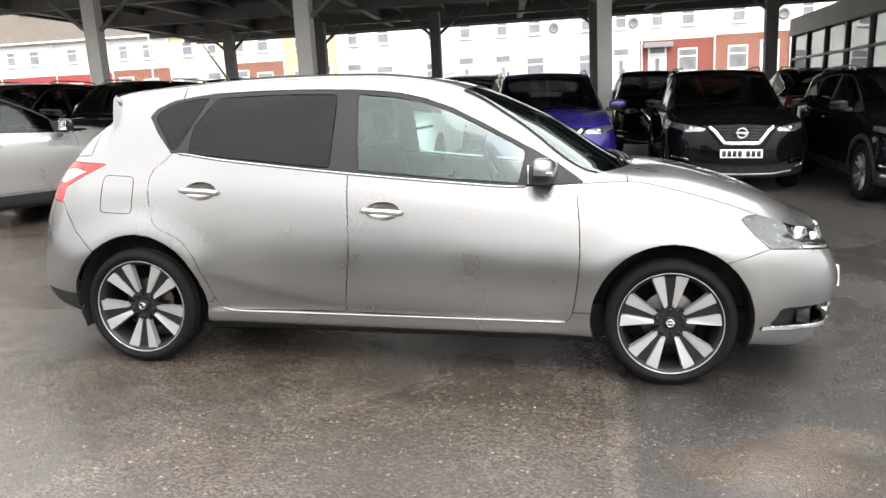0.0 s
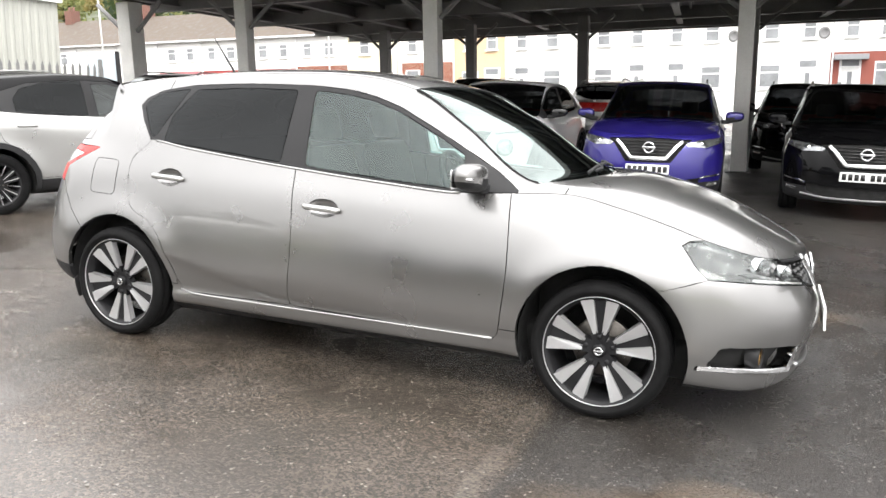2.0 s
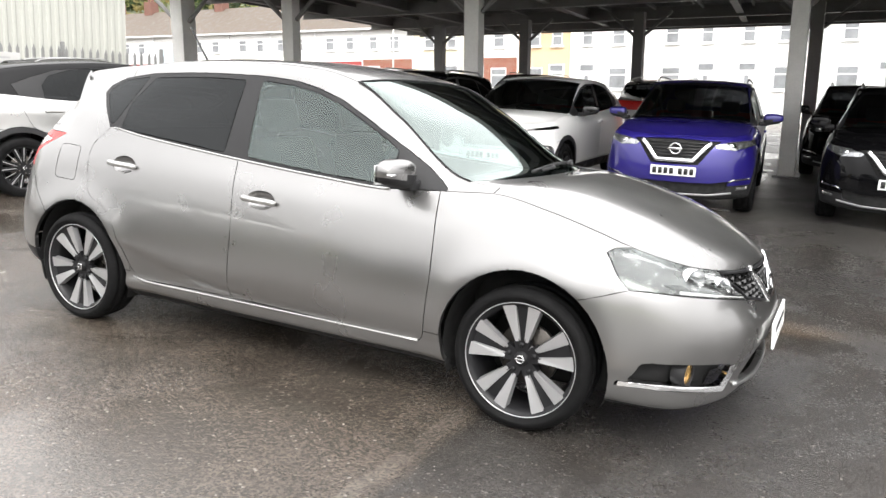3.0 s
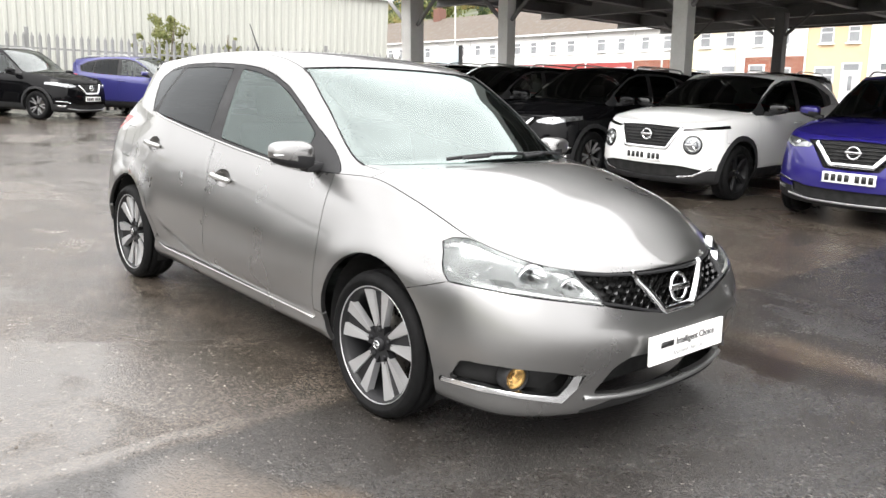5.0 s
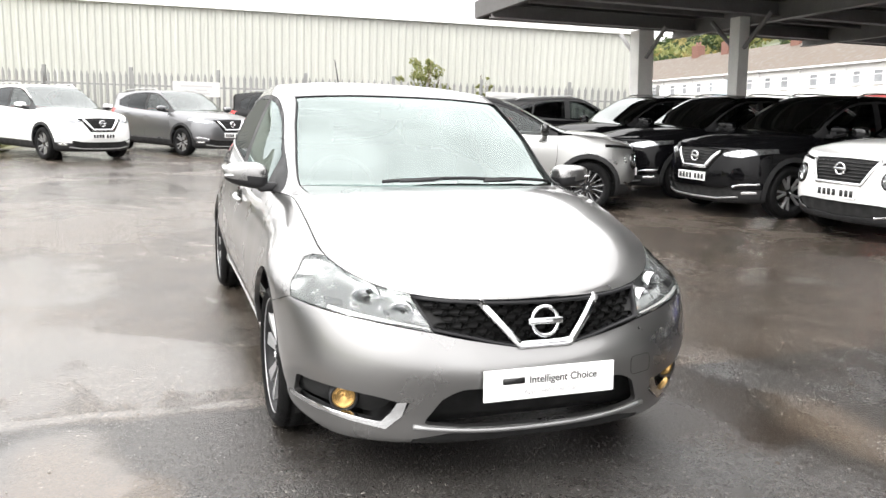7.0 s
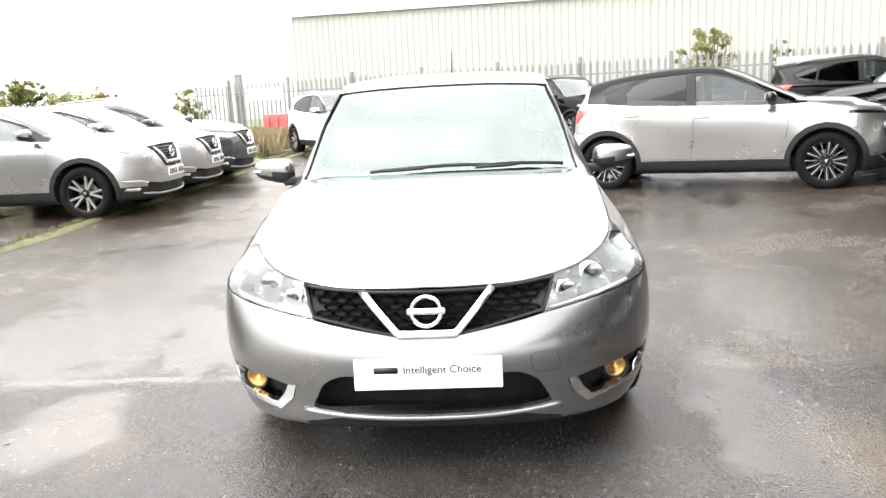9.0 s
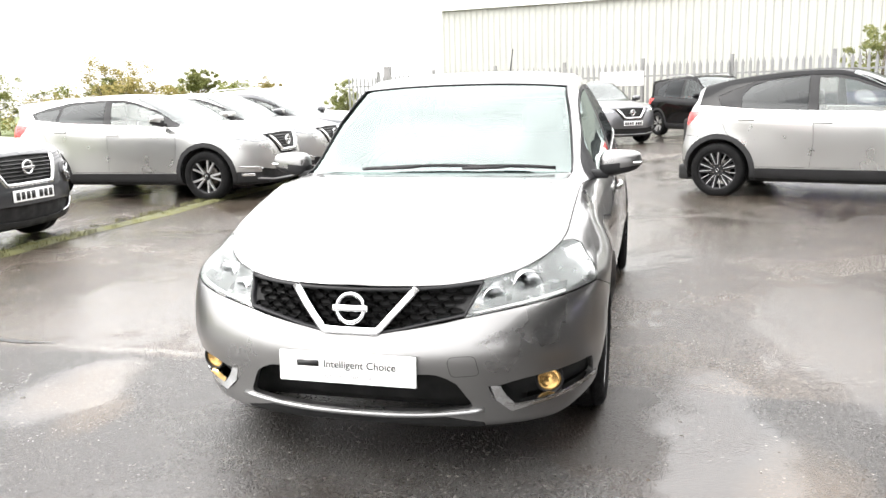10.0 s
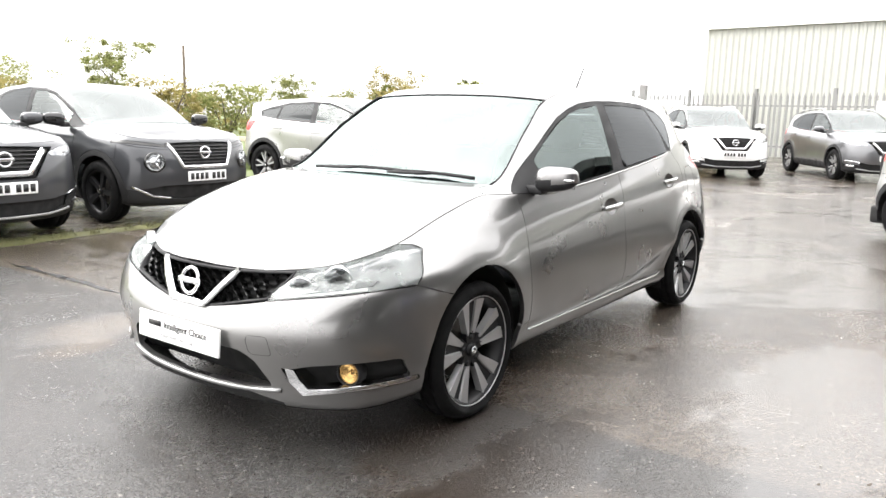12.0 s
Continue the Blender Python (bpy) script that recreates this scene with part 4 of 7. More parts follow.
    face = pose(2.2608, 0, 0.427, 0, -4, 0) @ pose(0, 0, 0, 90, 0, 90)
    words("Intelligent Choice", 0.0385, face @ Matrix.Translation((0.05, 0.014, 0)), INK, plate)
    words("Approved Used Car", 0.026, face @ Matrix.Translation((0, -0.028, 0)), INK_GREY, plate)
    b = bmesh.new()
    box(b, (-0.19, 0.004, 0), (-0.105, 0.026, 0.001), 0, face)
    part("brand_bar", b, INK, plate)

    # headlights: a bowl with two projectors and a lower bright line; fog lamps
    for s in (1, -1):
        lens = made["headlight_lens", s]
        b = bmesh.new()
        b.from_mesh(lens.data)
        bmesh.ops.delete(b, geom=[v for v in b.verts if any(len(e.link_faces) == 1 for e in v.link_edges)], context="VERTS")
        rim = [v.co.copy() for v in b.verts if any(len(e.link_faces) == 1 for e in v.link_edges)]
        for v in b.verts:
            d = Vector((v.co.x - 1.55, v.co.y * 0.9, 0)).normalized()
            v.co -= d * (0.004 + 0.045 * min(1.0, min((v.co - r).length for r in rim) / 0.035))
        part("lamp_bowl", b, LAMP_BOWL, lens, "bright reflector bowl")
        for y, z, r in ((0.505, 0.652, 0.043), (0.612, 0.682, 0.054)):
            hit = tree.ray_cast(Vector((4, y, z)), Vector((-1, 0, 0)))[0]
            m = Matrix.Translation(((hit.x if hit else 1.95) - 0.03, s * y, z)) @ pose(0, 0, 0, 0, 0, -90 + s * 30)
            b = bmesh.new()
            lathe(b, [(0.004, -0.05), (r * 0.45, -0.042), (r * 0.8, -0.022), (r * 0.97, 0.0), (r * 1.06, 0.004), (r * 1.09, -0.004), (r * 1.09, -0.03)], 24, m)
            cup = part("lamp_cup", b, CHROME, lens, "chrome reflector cup")
            b = bmesh.new()
            lathe(b, [(0.0, -0.012), (r * 0.22, -0.016), (r * 0.25, -0.03), (r * 0.3, -0.05)], 14, m)
            part("bulb_shield", b, ALLOY_DARK, cup)
        for y0, y1, z0, z1, mt, nm in ((0.548, 0.566, 0.618, 0.66, TRIM, "divider"), (0.69, 0.745, 0.668, 0.684, TRIM, "divider"), (0.425, 0.452, 0.617, 0.634, AMBER, "side_marker")):
            b = bmesh.new()
            ribbon(b, [(y0, (z0 + z1) / 2), ((y0 + y1) / 2, (z0 + z1) / 2 + 0.002), (y1, (z0 + z1) / 2 + 0.004)], z1 - z0, 0.02, tree, -0.026, s)
            part(nm, b, mt, lens)
        b = bmesh.new()
        pts = []
        for t in np.linspace(0, 1, 12):
            y, z = 0.42 + 0.32 * t, 0.61 + 0.055 * t
            hit = tree.ray_cast(Vector((4, y, z)), Vector((-1, 0, 0)))[0]
            if hit:
                pts.append((hit.x - 0.016, s * y, z))
        tube(b, pts, 0.007, 6)
        part("light_guide", b, PLATE_WHITE, lens)
        b = bmesh.new()
        hit = tree.ray_cast(Vector((4, 0.69, 0.335)), Vector((-1, 0, 0)))[0]
        m = Matrix.Translation(((hit.x if hit else 2.03) - 0.05, s * 0.69, 0.338)) @ pose(0, 0, 0, 0, 0, -90 + s * 12)
        lathe(b, [(0.0, -0.012), (0.014, -0.004), (0.024, -0.002), (0.034, 0.001), (0.041, 0.008), (0.043, 0.004), (0.043, -0.04)], 24, m)
        fog = part("fog_lamp", b, AMBER, car, "round amber fog lamp")
        b = bmesh.new()
        lathe(b, [(0.043, -0.03), (0.0435, 0.012), (0.047, 0.016), (0.052, 0.012), (0.054, -0.04)], 24, m)
        part("fog_bezel", b, TRIM, fog)
        # tow-eye cover on one side
        if s > 0:
            b = bmesh.new()
            ribbon(b, rounded([(0.36, 0.475), (0.455, 0.48), (0.47, 0.405), (0.37, 0.40)], 0.02) + [(0.36, 0.46)], 0.0022, 0.008, tree, 0.0008)
            part("tow_cover_seam", b, UNDER, made["front_bumper", 0])

    # doors' handles and mirrors
    for s in (1, -1):
        for (cx, cz), door in zip(H_CUPS[1], ("rear_door", "front_door")):
            y = tree.ray_cast(Vector((cx, 3, cz + 0.055)), Vector((0, -1, 0)))[0].y + 0.02
            b = bmesh.new()
            pts = [(cx - 0.105, s * (y + 0.004), cz + 0.005), (cx - 0.09, s * (y + 0.012), cz + 0.005), (cx - 0.03, s * (y + 0.021), cz + 0.003), (cx + 0.04, s * (y + 0.020), cz), (cx + 0.085, s * (y + 0.011), cz - 0.004), (cx + 0.10, s * (y + 0.002), cz - 0.006)]
            tube(b, pts, [0.012, 0.016, 0.015, 0.015, 0.015, 0.010], 10)
            part("door_handle", b, PAINT_SILVER, made[door, s], "silver pull handle")
        side_mirror(car, (0.735, s * 0.888, 1.015), s > 0, (0.104, 0.072, 0.09), PAINT_GREY)

    # inside: floor, dashboard, wheel, seats
    b = bmesh.new()
    box(b, (-1.85, -0.66, 0.17), (1.9, 0.66, 0.34), 0.03)
    box(b, (-1.75, -0.64, 0.34), (-1.15, 0.64, 0.95), 0.05)
    box(b, (1.0, -0.60, 0.2), (2.03, 0.60, 0.62), 0.05)
    part("floor_pan", b, UNDER, car)
    b = bmesh.new()
    box(b, (0.62, -0.70, 0.62), (1.02, 0.70, 0.945), 0.06)
    part("dashboard", b, TRIM, car)
    for y in (0.36, -0.36):
        seat(car, 0.08, y)
    b = bmesh.new()
    box(b, (-1.1, -0.62, 0.36), (-0.6, 0.62, 0.56), 0.06)
    box(b, (-0.06, -0.62, 0), (0.06, 0.62, 0.62), 0.06, pose(-1.0, 0, 0.5, 0, -18, 0))
    part("rear_bench", b, CLOTH, car)
    b = bmesh.new()
    ring = [(0.18 + 0.016 * math.cos(a), 0.016 * math.sin(a)) for a in [2 * math.pi * k / 6 for k in range(6)]]
    m = pose(0.50, -0.36, 0.93, 0, 0, -90) @ pose(0, 0, 0, 24, 0, 0)
    lathe(b, ring, 24, m, closed=True)
    box(b, (-0.17, -0.01, -0.03), (0.17, 0.02, 0.04), 0.01, m)
    part("steering_wheel", b, TRIM, car)
    b = bmesh.new()
    box(b, (-0.02, -0.11, -0.032), (0.02, 0.11, 0.032), 0.014, pose(0.33, 0.0, 1.335, 0, 12, 0))
    tube(b, [(0.345, 0, 1.35), (0.40, 0, 1.385)], 0.012, 6)
    part("rear_view_mirror", b, TRIM, car)
    # wipers and aerial
    for a, c in (((1.15, -0.32), (1.125, 0.28)), ((1.14, 0.20), (1.03, 0.60))):
        b = bmesh.new()
        pts = []
        for t in np.linspace(0, 1, 9):
            x, y = a[0] + (c[0] - a[0]) * t, a[1] + (c[1] - a[1]) * t
            hit = tree.ray_cast(Vector((x, abs(y), 3)), Vector((0, 0, -1)))[0]
            pts.append((x, y, (hit.z if hit else 1.03) + 0.018))
        tube(b, pts, 0.009, 6)
        tube(b, [pts[4], (pts[4][0] + 0.03, pts[4][1] - 0.06, pts[4][2] - 0.005), (1.17, pts[4][1] - 0.22, 1.035)], 0.008, 6)
        part("wiper", b, TRIM, car)
    b = bmesh.new()
    tube(b, [(-1.14, 0.0, 1.468), (-1.17, 0.0, 1.49), (-1.32, 0.0, 1.70)], [0.014, 0.008, 0.003], 6)
    part("aerial", b, TRIM, car)
    # wheels and their liners
    for hx in (1.35, -1.35):
        for s in (1, -1):
            b = bmesh.new()
            arc = [math.pi * k / 16 for k in range(-2, 19)]
            for y0, y1 in ((s * 0.5, s * 0.815),):
                rows = [[b.verts.new((hx + 0.375 * math.cos(a), y, 0.318 + 0.375 * math.sin(a))) for a in arc] for y in (y0, y1)]
                for k in range(len(arc) - 1):
                    b.faces.new((rows[0][k], rows[0][k + 1], rows[1][k + 1], rows[1][k]))
                cap = b.verts.new((hx, y0, 0.318))
                for k in range(len(arc) - 1):
                    b.faces.new((cap, rows[0][k + 1], rows[0][k]))
            part("wheel_liner", b, UNDER, car)
            wheel(car, (hx, s * 0.756, 0.306), s > 0, 0.307, 0.245, 0.205, "double", turn=(33, 29, 2, 5)[(hx > 0) * 2 + (s > 0)])
    return car


hero_car()


# ---- the parked cars ----
def crossover_spec(**o):
    g = dict(nose=2.19, tail=-2.2, roof=1.595, rear_drop=0.0, bonnet=0.0)
    g.update(o)
    n, t, up = g["nose"] - 2.19, g["tail"] + 2.2, g["roof"] - 1.595
    dr, bo = g["rear_drop"], g["bonnet"]

    def ln(nose, tail, w, z, nf=2.4, nr=2.5):
        return line(nose + n, tail + t, w, z, 1.55, -1.6, nf, nr)
    return dict(
        qf=1.55, qr=-1.6, keys=(0.95, 1.1, 0.15, -1.6), waist=4, bulge=0.015, crown=smooth_curve((-1, 2.3), (1, 2.3)),
        axle_f=1.325, axle_r=-1.325, hub_z=0.345, arch=0.40, flare=0.018, flare_top=0.88,
        lines=[
            ln(2.05, -2.05, ((-1.6, 0.72), (1.55, 0.72)), ((-2.6, 0.26), (0, 0.21), (2.55, 0.2))),
            ln(2.14, -2.13, ((-1.6, 0.83), (0, 0.82), (1.55, 0.84)), ((-2.6, 0.36), (-1.6, 0.3), (-0.9, 0.255), (0.9, 0.25), (1.55, 0.25), (2.55, 0.23))),
            ln(2.18, -2.19, ((-1.6, 0.875), (0, 0.868), (1.55, 0.875)), ((-2.6, 0.5), (-1.6, 0.45), (-0.9, 0.38), (0.9, 0.38), (1.55, 0.4), (2.55, 0.36))),
            ln(2.2, -2.19, ((-1.6, 0.88), (0, 0.885), (1.55, 0.88)), ((-2.6, 0.66), (-1.6, 0.6), (0.9, 0.53), (1.55, 0.54), (2.55, 0.48))),
            ln(2.19, -2.14, ((-1.6, 0.872), (0, 0.9), (0.9, 0.898), (1.55, 0.868)), ((-2.6, 0.82), (-1.6, 0.78), (0.9, 0.72), (1.55, 0.73), (2.55, 0.62))),
            ln(2.15, -2.1, ((-1.6, 0.855), (-0.9, 0.89), (0, 0.892), (0.9, 0.885), (1.55, 0.845)), ((-2.6, 1.02), (-1.6, 1.02), (0, 0.95), (0.9, 0.925), (1.55, 0.9), (2.0, 0.855), (2.55, 0.80))),
            ln(2.07, -2.04, ((-1.6, 0.77), (-0.9, 0.815), (0, 0.82), (0.95, 0.81), (1.1, 0.79), (1.55, 0.775)), ((-2.6, 1.12), (-1.6, 1.16), (-0.9, 1.105), (0, 1.065), (0.9, 1.04 + bo), (1.1, 1.05 + bo), (1.55, 0.995 + bo), (2.0, 0.95 + bo), (2.55, 0.935 + bo)), nf=2.6),
        ],
        rail_x=smooth_curve((-2.6, -2.05 + t), (-2.2, -1.98 + t), (-1.72, -1.88 + t), (-1.66, -1.9 + t), (-1.6, -1.84 + t), (-1.4, -1.55 + max(0, t - 0.1)), (0.95, 0.95), (1.1, 1.1), (1.55, 1.56), (2.1, 1.86 + n), (2.55, 2.06 + n)),
        rail_y=smooth_curve((-2.6, 0), (-2.2, 0.45), (-1.72, 0.62), (-1.6, 0.585), (-1.0, 0.63), (-0.3, 0.645), (0.15, 0.63), (0.5, 0.68), (0.95, 0.735), (1.1, 0.72), (1.55, 0.64), (2.1, 0.42), (2.55, 0)),
        rail_z=smooth_curve((-2.6, 1.13), (-2.2, 1.22), (-1.72, 1.38 - dr), (-1.66, 1.45 + up - dr), (-1.6, 1.475 + up - dr), (-1.0, 1.535 + up - dr * 0.3), (-0.3, 1.56 + up), (0.0, 1.55 + up), (0.15, 1.51 + up), (0.5, 1.33 + up * 0.6), (0.95, 1.07 + bo), (1.1, 1.065 + bo), (1.55, 1.02 + bo), (2.55, 0.938 + bo)),
        mid_x=smooth_curve((-2.6, -2.05 + t), (-2.2, -2.0 + t), (-1.72, -1.93 + t), (-1.66, -1.98 + t), (-1.6, -1.9 + t), (-1.4, -1.57 + max(0, t - 0.1)), (0.05, 0.0), (0.15, 0.1), (0.95, 1.1), (1.1, 1.2), (1.55, 1.6), (2.1, 1.9 + n), (2.55, 2.065 + n)),
        mid_z=smooth_curve((-2.6, 1.13), (-2.2, 1.24), (-1.72, 1.42 - dr), (-1.66, 1.495 + up - dr), (-1.6, 1.515 + up - dr), (-1.0, 1.57 + up - dr * 0.3), (-0.3, 1.595 + up), (0.05, 1.578 + up), (0.15, 1.558 + up), (0.95, 1.10 + bo), (1.1, 1.095 + bo), (1.55, 1.06 + bo), (2.1, 0.985 + bo), (2.55, 0.94 + bo)),
        n=n, up=up, dr=dr, bo=bo)


def crossover(name, sp, paint, roof_paint=None, model="q", style="five", label="", rails=True, lit=CHROME):
    """A parked crossover at the origin, facing +x."""
    up, n, dr, bo = sp["up"], sp["n"], sp["dr"], sp["bo"]
    bm = half_body(sp, 46, 12, 3, 5, 6)
    normal_at = shading_of(bm)
    ql, zl = bm.faces.layers.float["q"], bm.faces.layers.int["zone"]
    k = 0.5 * up
    frame_o = [(0.93, 1.0), (0.9, 1.085), (0.5, 1.315 + k), (0.2, 1.455 + up), (0.0, 1.505 + up), (-0.4, 1.515 + up), (-0.9, 1.49 + up - dr * 0.3), (-1.3, 1.42 + up - dr * 0.7), (-1.58, 1.3 + up * 0.5 - dr), (-1.5, 1.17), (-1.4, 1.0)]
    front_g = [(-0.17, 1.0), (-0.2, 1.48 + up), (0.0, 1.475 + up), (0.2, 1.425 + up), (0.48, 1.295 + k), (0.66, 1.19), (0.66, 1.0)]
    rear_g = [(-0.29, 1.0), (-0.31, 1.482 + up), (-0.85, 1.465 + up - dr * 0.3), (-1.02, 1.43 + up - dr * 0.4), (-1.1, 1.0)]
    quart_g = [(-1.14, 1.0), (-1.07, 1.415 + up - dr * 0.4), (-1.3, 1.375 + up - dr * 0.75), (-1.52, 1.29 + up * 0.5 - dr), (-1.46, 1.19), (-1.36, 1.0)]
    f_door = [(-0.22, 1.3), (-0.2, 0.7), (-0.24, 0.4), (0.78, 0.4), (0.86, 0.5), (0.9, 0.8), (0.88, 1.3)]
    r_door = [(-0.22, 1.3), (-0.2, 0.7), (-0.24, 0.4), (-0.85, 0.4), (-0.98, 0.62), (-1.22, 0.82), (-1.3, 1.0), (-1.3, 1.3)]
    if model == "j":
        frame_o = frame_o[:7] + [(-1.15, 1.42 - dr), (-1.38, 1.33 - dr), (-1.33, 1.17), (-1.2, 1.0)]
        rear_g = [(-0.29, 1.0), (-0.31, 1.482), (-0.75, 1.462 - dr * 0.3), (-0.98, 1.40 - dr * 0.4), (-1.07, 1.27), (-1.05, 1.0)]
        quart_g = [(-1.12, 1.31), (-1.2, 1.36 - dr), (-1.27, 1.32 - dr), (-1.2, 1.25)]
        lamp = [(0.9, 0.945), (0.46, 0.885), (0.45, 0.855), (0.9, 0.905)]
        grille = [(-0.05, 0.915), (0.44, 0.9), (0.40, 0.8), (0.29, 0.625), (-0.05, 0.62)]
        intake = [(-0.05, 0.44), (0.5, 0.44), (0.72, 0.40), (0.56, 0.3), (-0.05, 0.28)]
        vee = [(-0.44, 0.91), (-0.30, 0.64), (0.30, 0.64), (0.44, 0.91)]
    else:
        lamp = [(0.92, 0.925), (0.60, 0.895), (0.43, 0.85), (0.46, 0.815), (0.66, 0.80), (0.92, 0.875)]
        grille = [(-0.05, 0.915), (0.50, 0.895), (0.42, 0.83), (0.27, 0.62), (-0.05, 0.615)]
        intake = [(-0.05, 0.40), (0.44, 0.41), (0.62, 0.44), (0.60, 0.33), (0.4, 0.27), (-0.05, 0.265)]
        vee = [(-0.40, 0.88), (-0.34, 0.83), (-0.21, 0.665), (0.21, 0.665), (0.34, 0.83), (0.40, 0.88)]

    def flank(f):
        return f.calc_center_median().y > 0.5

    for hx in (1.325, -1.325):
        knife(bm, ring_poly(hx, 0.345, 0.40, 24), (0, 2), lambda f: flank(f) and f[zl] < 2)
        knife(bm, ring_poly(hx, 0.345, 0.465, 24), (0, 2), lambda f: flank(f) and f[zl] < 2)
    for poly in (frame_o, front_g, rear_g, quart_g):
        knife(bm, poly, (0, 2), lambda f: flank(f) and f[zl] == 2)
    for poly in (f_door, r_door):
        knife(bm, poly, (0, 2), lambda f: flank(f) and f[zl] < 2)
    for poly in (lamp, grille, intake):
        knife(bm, poly, (1, 2), lambda f: f[ql] > 1.55 and f[zl] < 2)
    tail = [(-1.55, 1.08), (-2.4, 1.12), (-2.4, 0.9), (-1.72, 0.92)]
    knife(bm, tail, (0, 2), lambda f: f[ql] < -1.3 and f[zl] < 2)
    tree = BVHTree.FromBMesh(bm)

    def classify(c, z, q, v, nn):
        p, yz = (c.x, c.z), (c.y, c.z)
        rr = min(math.hypot(c.x - 1.325, c.z - 0.345), math.hypot(c.x + 1.325, c.z - 0.345))
        if z < 2 and c.y > 0.4:
            if rr < 0.40:
                return None
            if rr < 0.465:
                return "front_arch_cladding" if c.x > 0 else "rear_arch_cladding"
        if z < 2 and v < 1:
            return "front_skirt" if c.x > 1.3 else ("rear_skirt" if c.x < -1.3 else "side_skirt")
        if z == 2 and -1.62 < q < 0.95 and inside(*p, frame_o):
            if inside(*p, front_g):
                return "front_window"
            if inside(*p, rear_g):
                return "rear_window"
            if model == "q" and inside(*p, quart_g):
                return "quarter_window"
            return "window_frame"
        if z == 3:
            if q > 0.95:
                return "bonnet"
            if q > 0.15:
                return "windscreen"
            if q > -1.6:
                return "roof"
            return "rear_screen" if q < -1.7 and c.z > 1.17 else "tailgate"
        if z == 2:
            return "bonnet" if q > 1.1 else ("body_side" if q > -1.6 else "tailgate")
        if q > 1.55:
            if v > 3.4 and inside(*yz, grille):
                return "grille"
            if v > 4 and inside(*yz, lamp):
                return "headlight"
            if inside(*yz, intake):
                return "intake"
        if q < -1.3 and inside(*p, tail):
            return "tail_lamp"
        if v < 2:
            return "side_cladding" if abs(q) < 1.55 else ("front_valance" if q > 0 else "rear_valance")
        if -1.3 < c.x < 0.95:
            if inside(*p, f_door):
                return "front_door"
            if inside(*p, r_door):
                return "rear_door"
        if c.x > 0.7:
            return "front_bumper" if q > 1.5 and v < 4.0 or q > 1.62 and v < 5 else "front_wing"
        return "tailgate" if q < -1.9 and v > 3.4 else ("rear_bumper" if q < -1.5 and v < 4 else "rear_wing")

    car = thing(name, label=label, category="car", group="parked cars")
    looks = {p: paint for p in ("bonnet", "front_door", "rear_door", "front_wing", "rear_wing", "front_bumper", "rear_bumper", "tailgate")}
    looks.update(roof=roof_paint or paint, body_side=roof_paint or paint, front_window=CAR_GLASS, rear_window=GLASS_TINT, quarter_window=GLASS_TINT, windscreen=CAR_SCREEN, rear_screen=GLASS_TINT, window_frame=TRIM,
                 front_skirt=UNDER, side_skirt=UNDER, rear_skirt=UNDER, front_arch_cladding=CLADDING, rear_arch_cladding=CLADDING, side_cladding=CLADDING, front_valance=CLADDING, rear_valance=CLADDING, grille=UNDER, intake=UNDER, headlight=HEADLAMP if model == "q" else GLOSS_BLACK, tail_lamp=RED_LENS)
    apart = {"front_window", "rear_window", "quarter_window", "window_frame", "front_door", "rear_door", "front_wing", "rear_wing", "headlight", "tail_lamp", "front_arch_cladding", "rear_arch_cladding", "side_cladding", "body_side", "side_skirt"}
    made = {}
    for nm, side, b in split_panels(bm, classify, apart, 0.003, 0.014, normal_at):
        if nm in ("grille", "intake"):
            for v in b.verts:
                v.co.x -= 0.03
        made[nm, side] = part(nm, b, looks[nm], car)
    bm.free()
    root = made["front_bumper", 0]
    b = bmesh.new()
    ribbon(b, vee, 0.045 if model == "q" else 0.035, 0.03, tree, 0.018)
    part("grille_v", b, lit, made["grille", 0], "bright V bar")
    b = bmesh.new()
    for r in range(7):
        z = 0.65 + r * 0.036
        wdt = 0.24 + (z - 0.62) * 0.72
        ribbon(b, [(-wdt, z), (-wdt * 0.5, z), (0, z), (wdt * 0.5, z), (wdt, z)], 0.009, 0.02, tree, -0.008)
    part("grille_insert", b, GLOSS_BLACK, made["grille", 0])
    hit = tree.ray_cast(Vector((4, 0.0, 0.80)), Vector((-1, 0, 0)))[0]
    nx = hit.x if hit else 2.15 + n
    b = bmesh.new()
    badge_ring(b, 0.062, 0.011, pose(nx + 0.02, 0, 0.795, 0, 0, -90))
    part("emblem", b, CHROME, made["grille", 0])
    number_bars(car, 2.205 + n, 0.535, 0.52, 0.111)
    for s in (1, -1):
        b = bmesh.new()
        if model == "j":
            hit = tree.ray_cast(Vector((4, 0.60, 0.70)), Vector((-1, 0, 0)))[0]
            m = Matrix.Translation(((hit.x if hit else 1.95) + 0.005, s * 0.60, 0.70)) @ pose(0, 0, 0, 0, 0, -90 + s * 24) @ pose(0, 0, 0, 6, 0, 0)
            lathe(b, [(0.0, 0.02), (0.045, 0.014), (0.064, 0.0), (0.068, -0.008), (0.094, 0.015), (0.102, 0.009), (0.106, -0.08)], 24, m)
            lens = part("round_headlight", b, HEADLAMP, car, "round projector headlight")
            b = bmesh.new()
            for a in (90, 210, 330):
                box(b, (-0.009, 0.008, 0.015), (0.009, 0.026, 0.088), 0.003, m @ pose(0, 0, 0, 0, a, 0))
            part("light_star", b, CHROME, lens)
            b = bmesh.new()
            lathe(b, [(0.097, 0.018), (0.108, 0.016), (0.116, 0.0), (0.116, -0.06)], 24, m)
            part("lamp_bezel", b, GLOSS_BLACK, lens)
            b = bmesh.new()
            ribbon(b, [(0.80, 0.43), (0.62, 0.325), (0.45, 0.30)], 0.02, 0.02, tree, 0.01, s)
            part("lower_trim", b, CHROME, root)
        else:
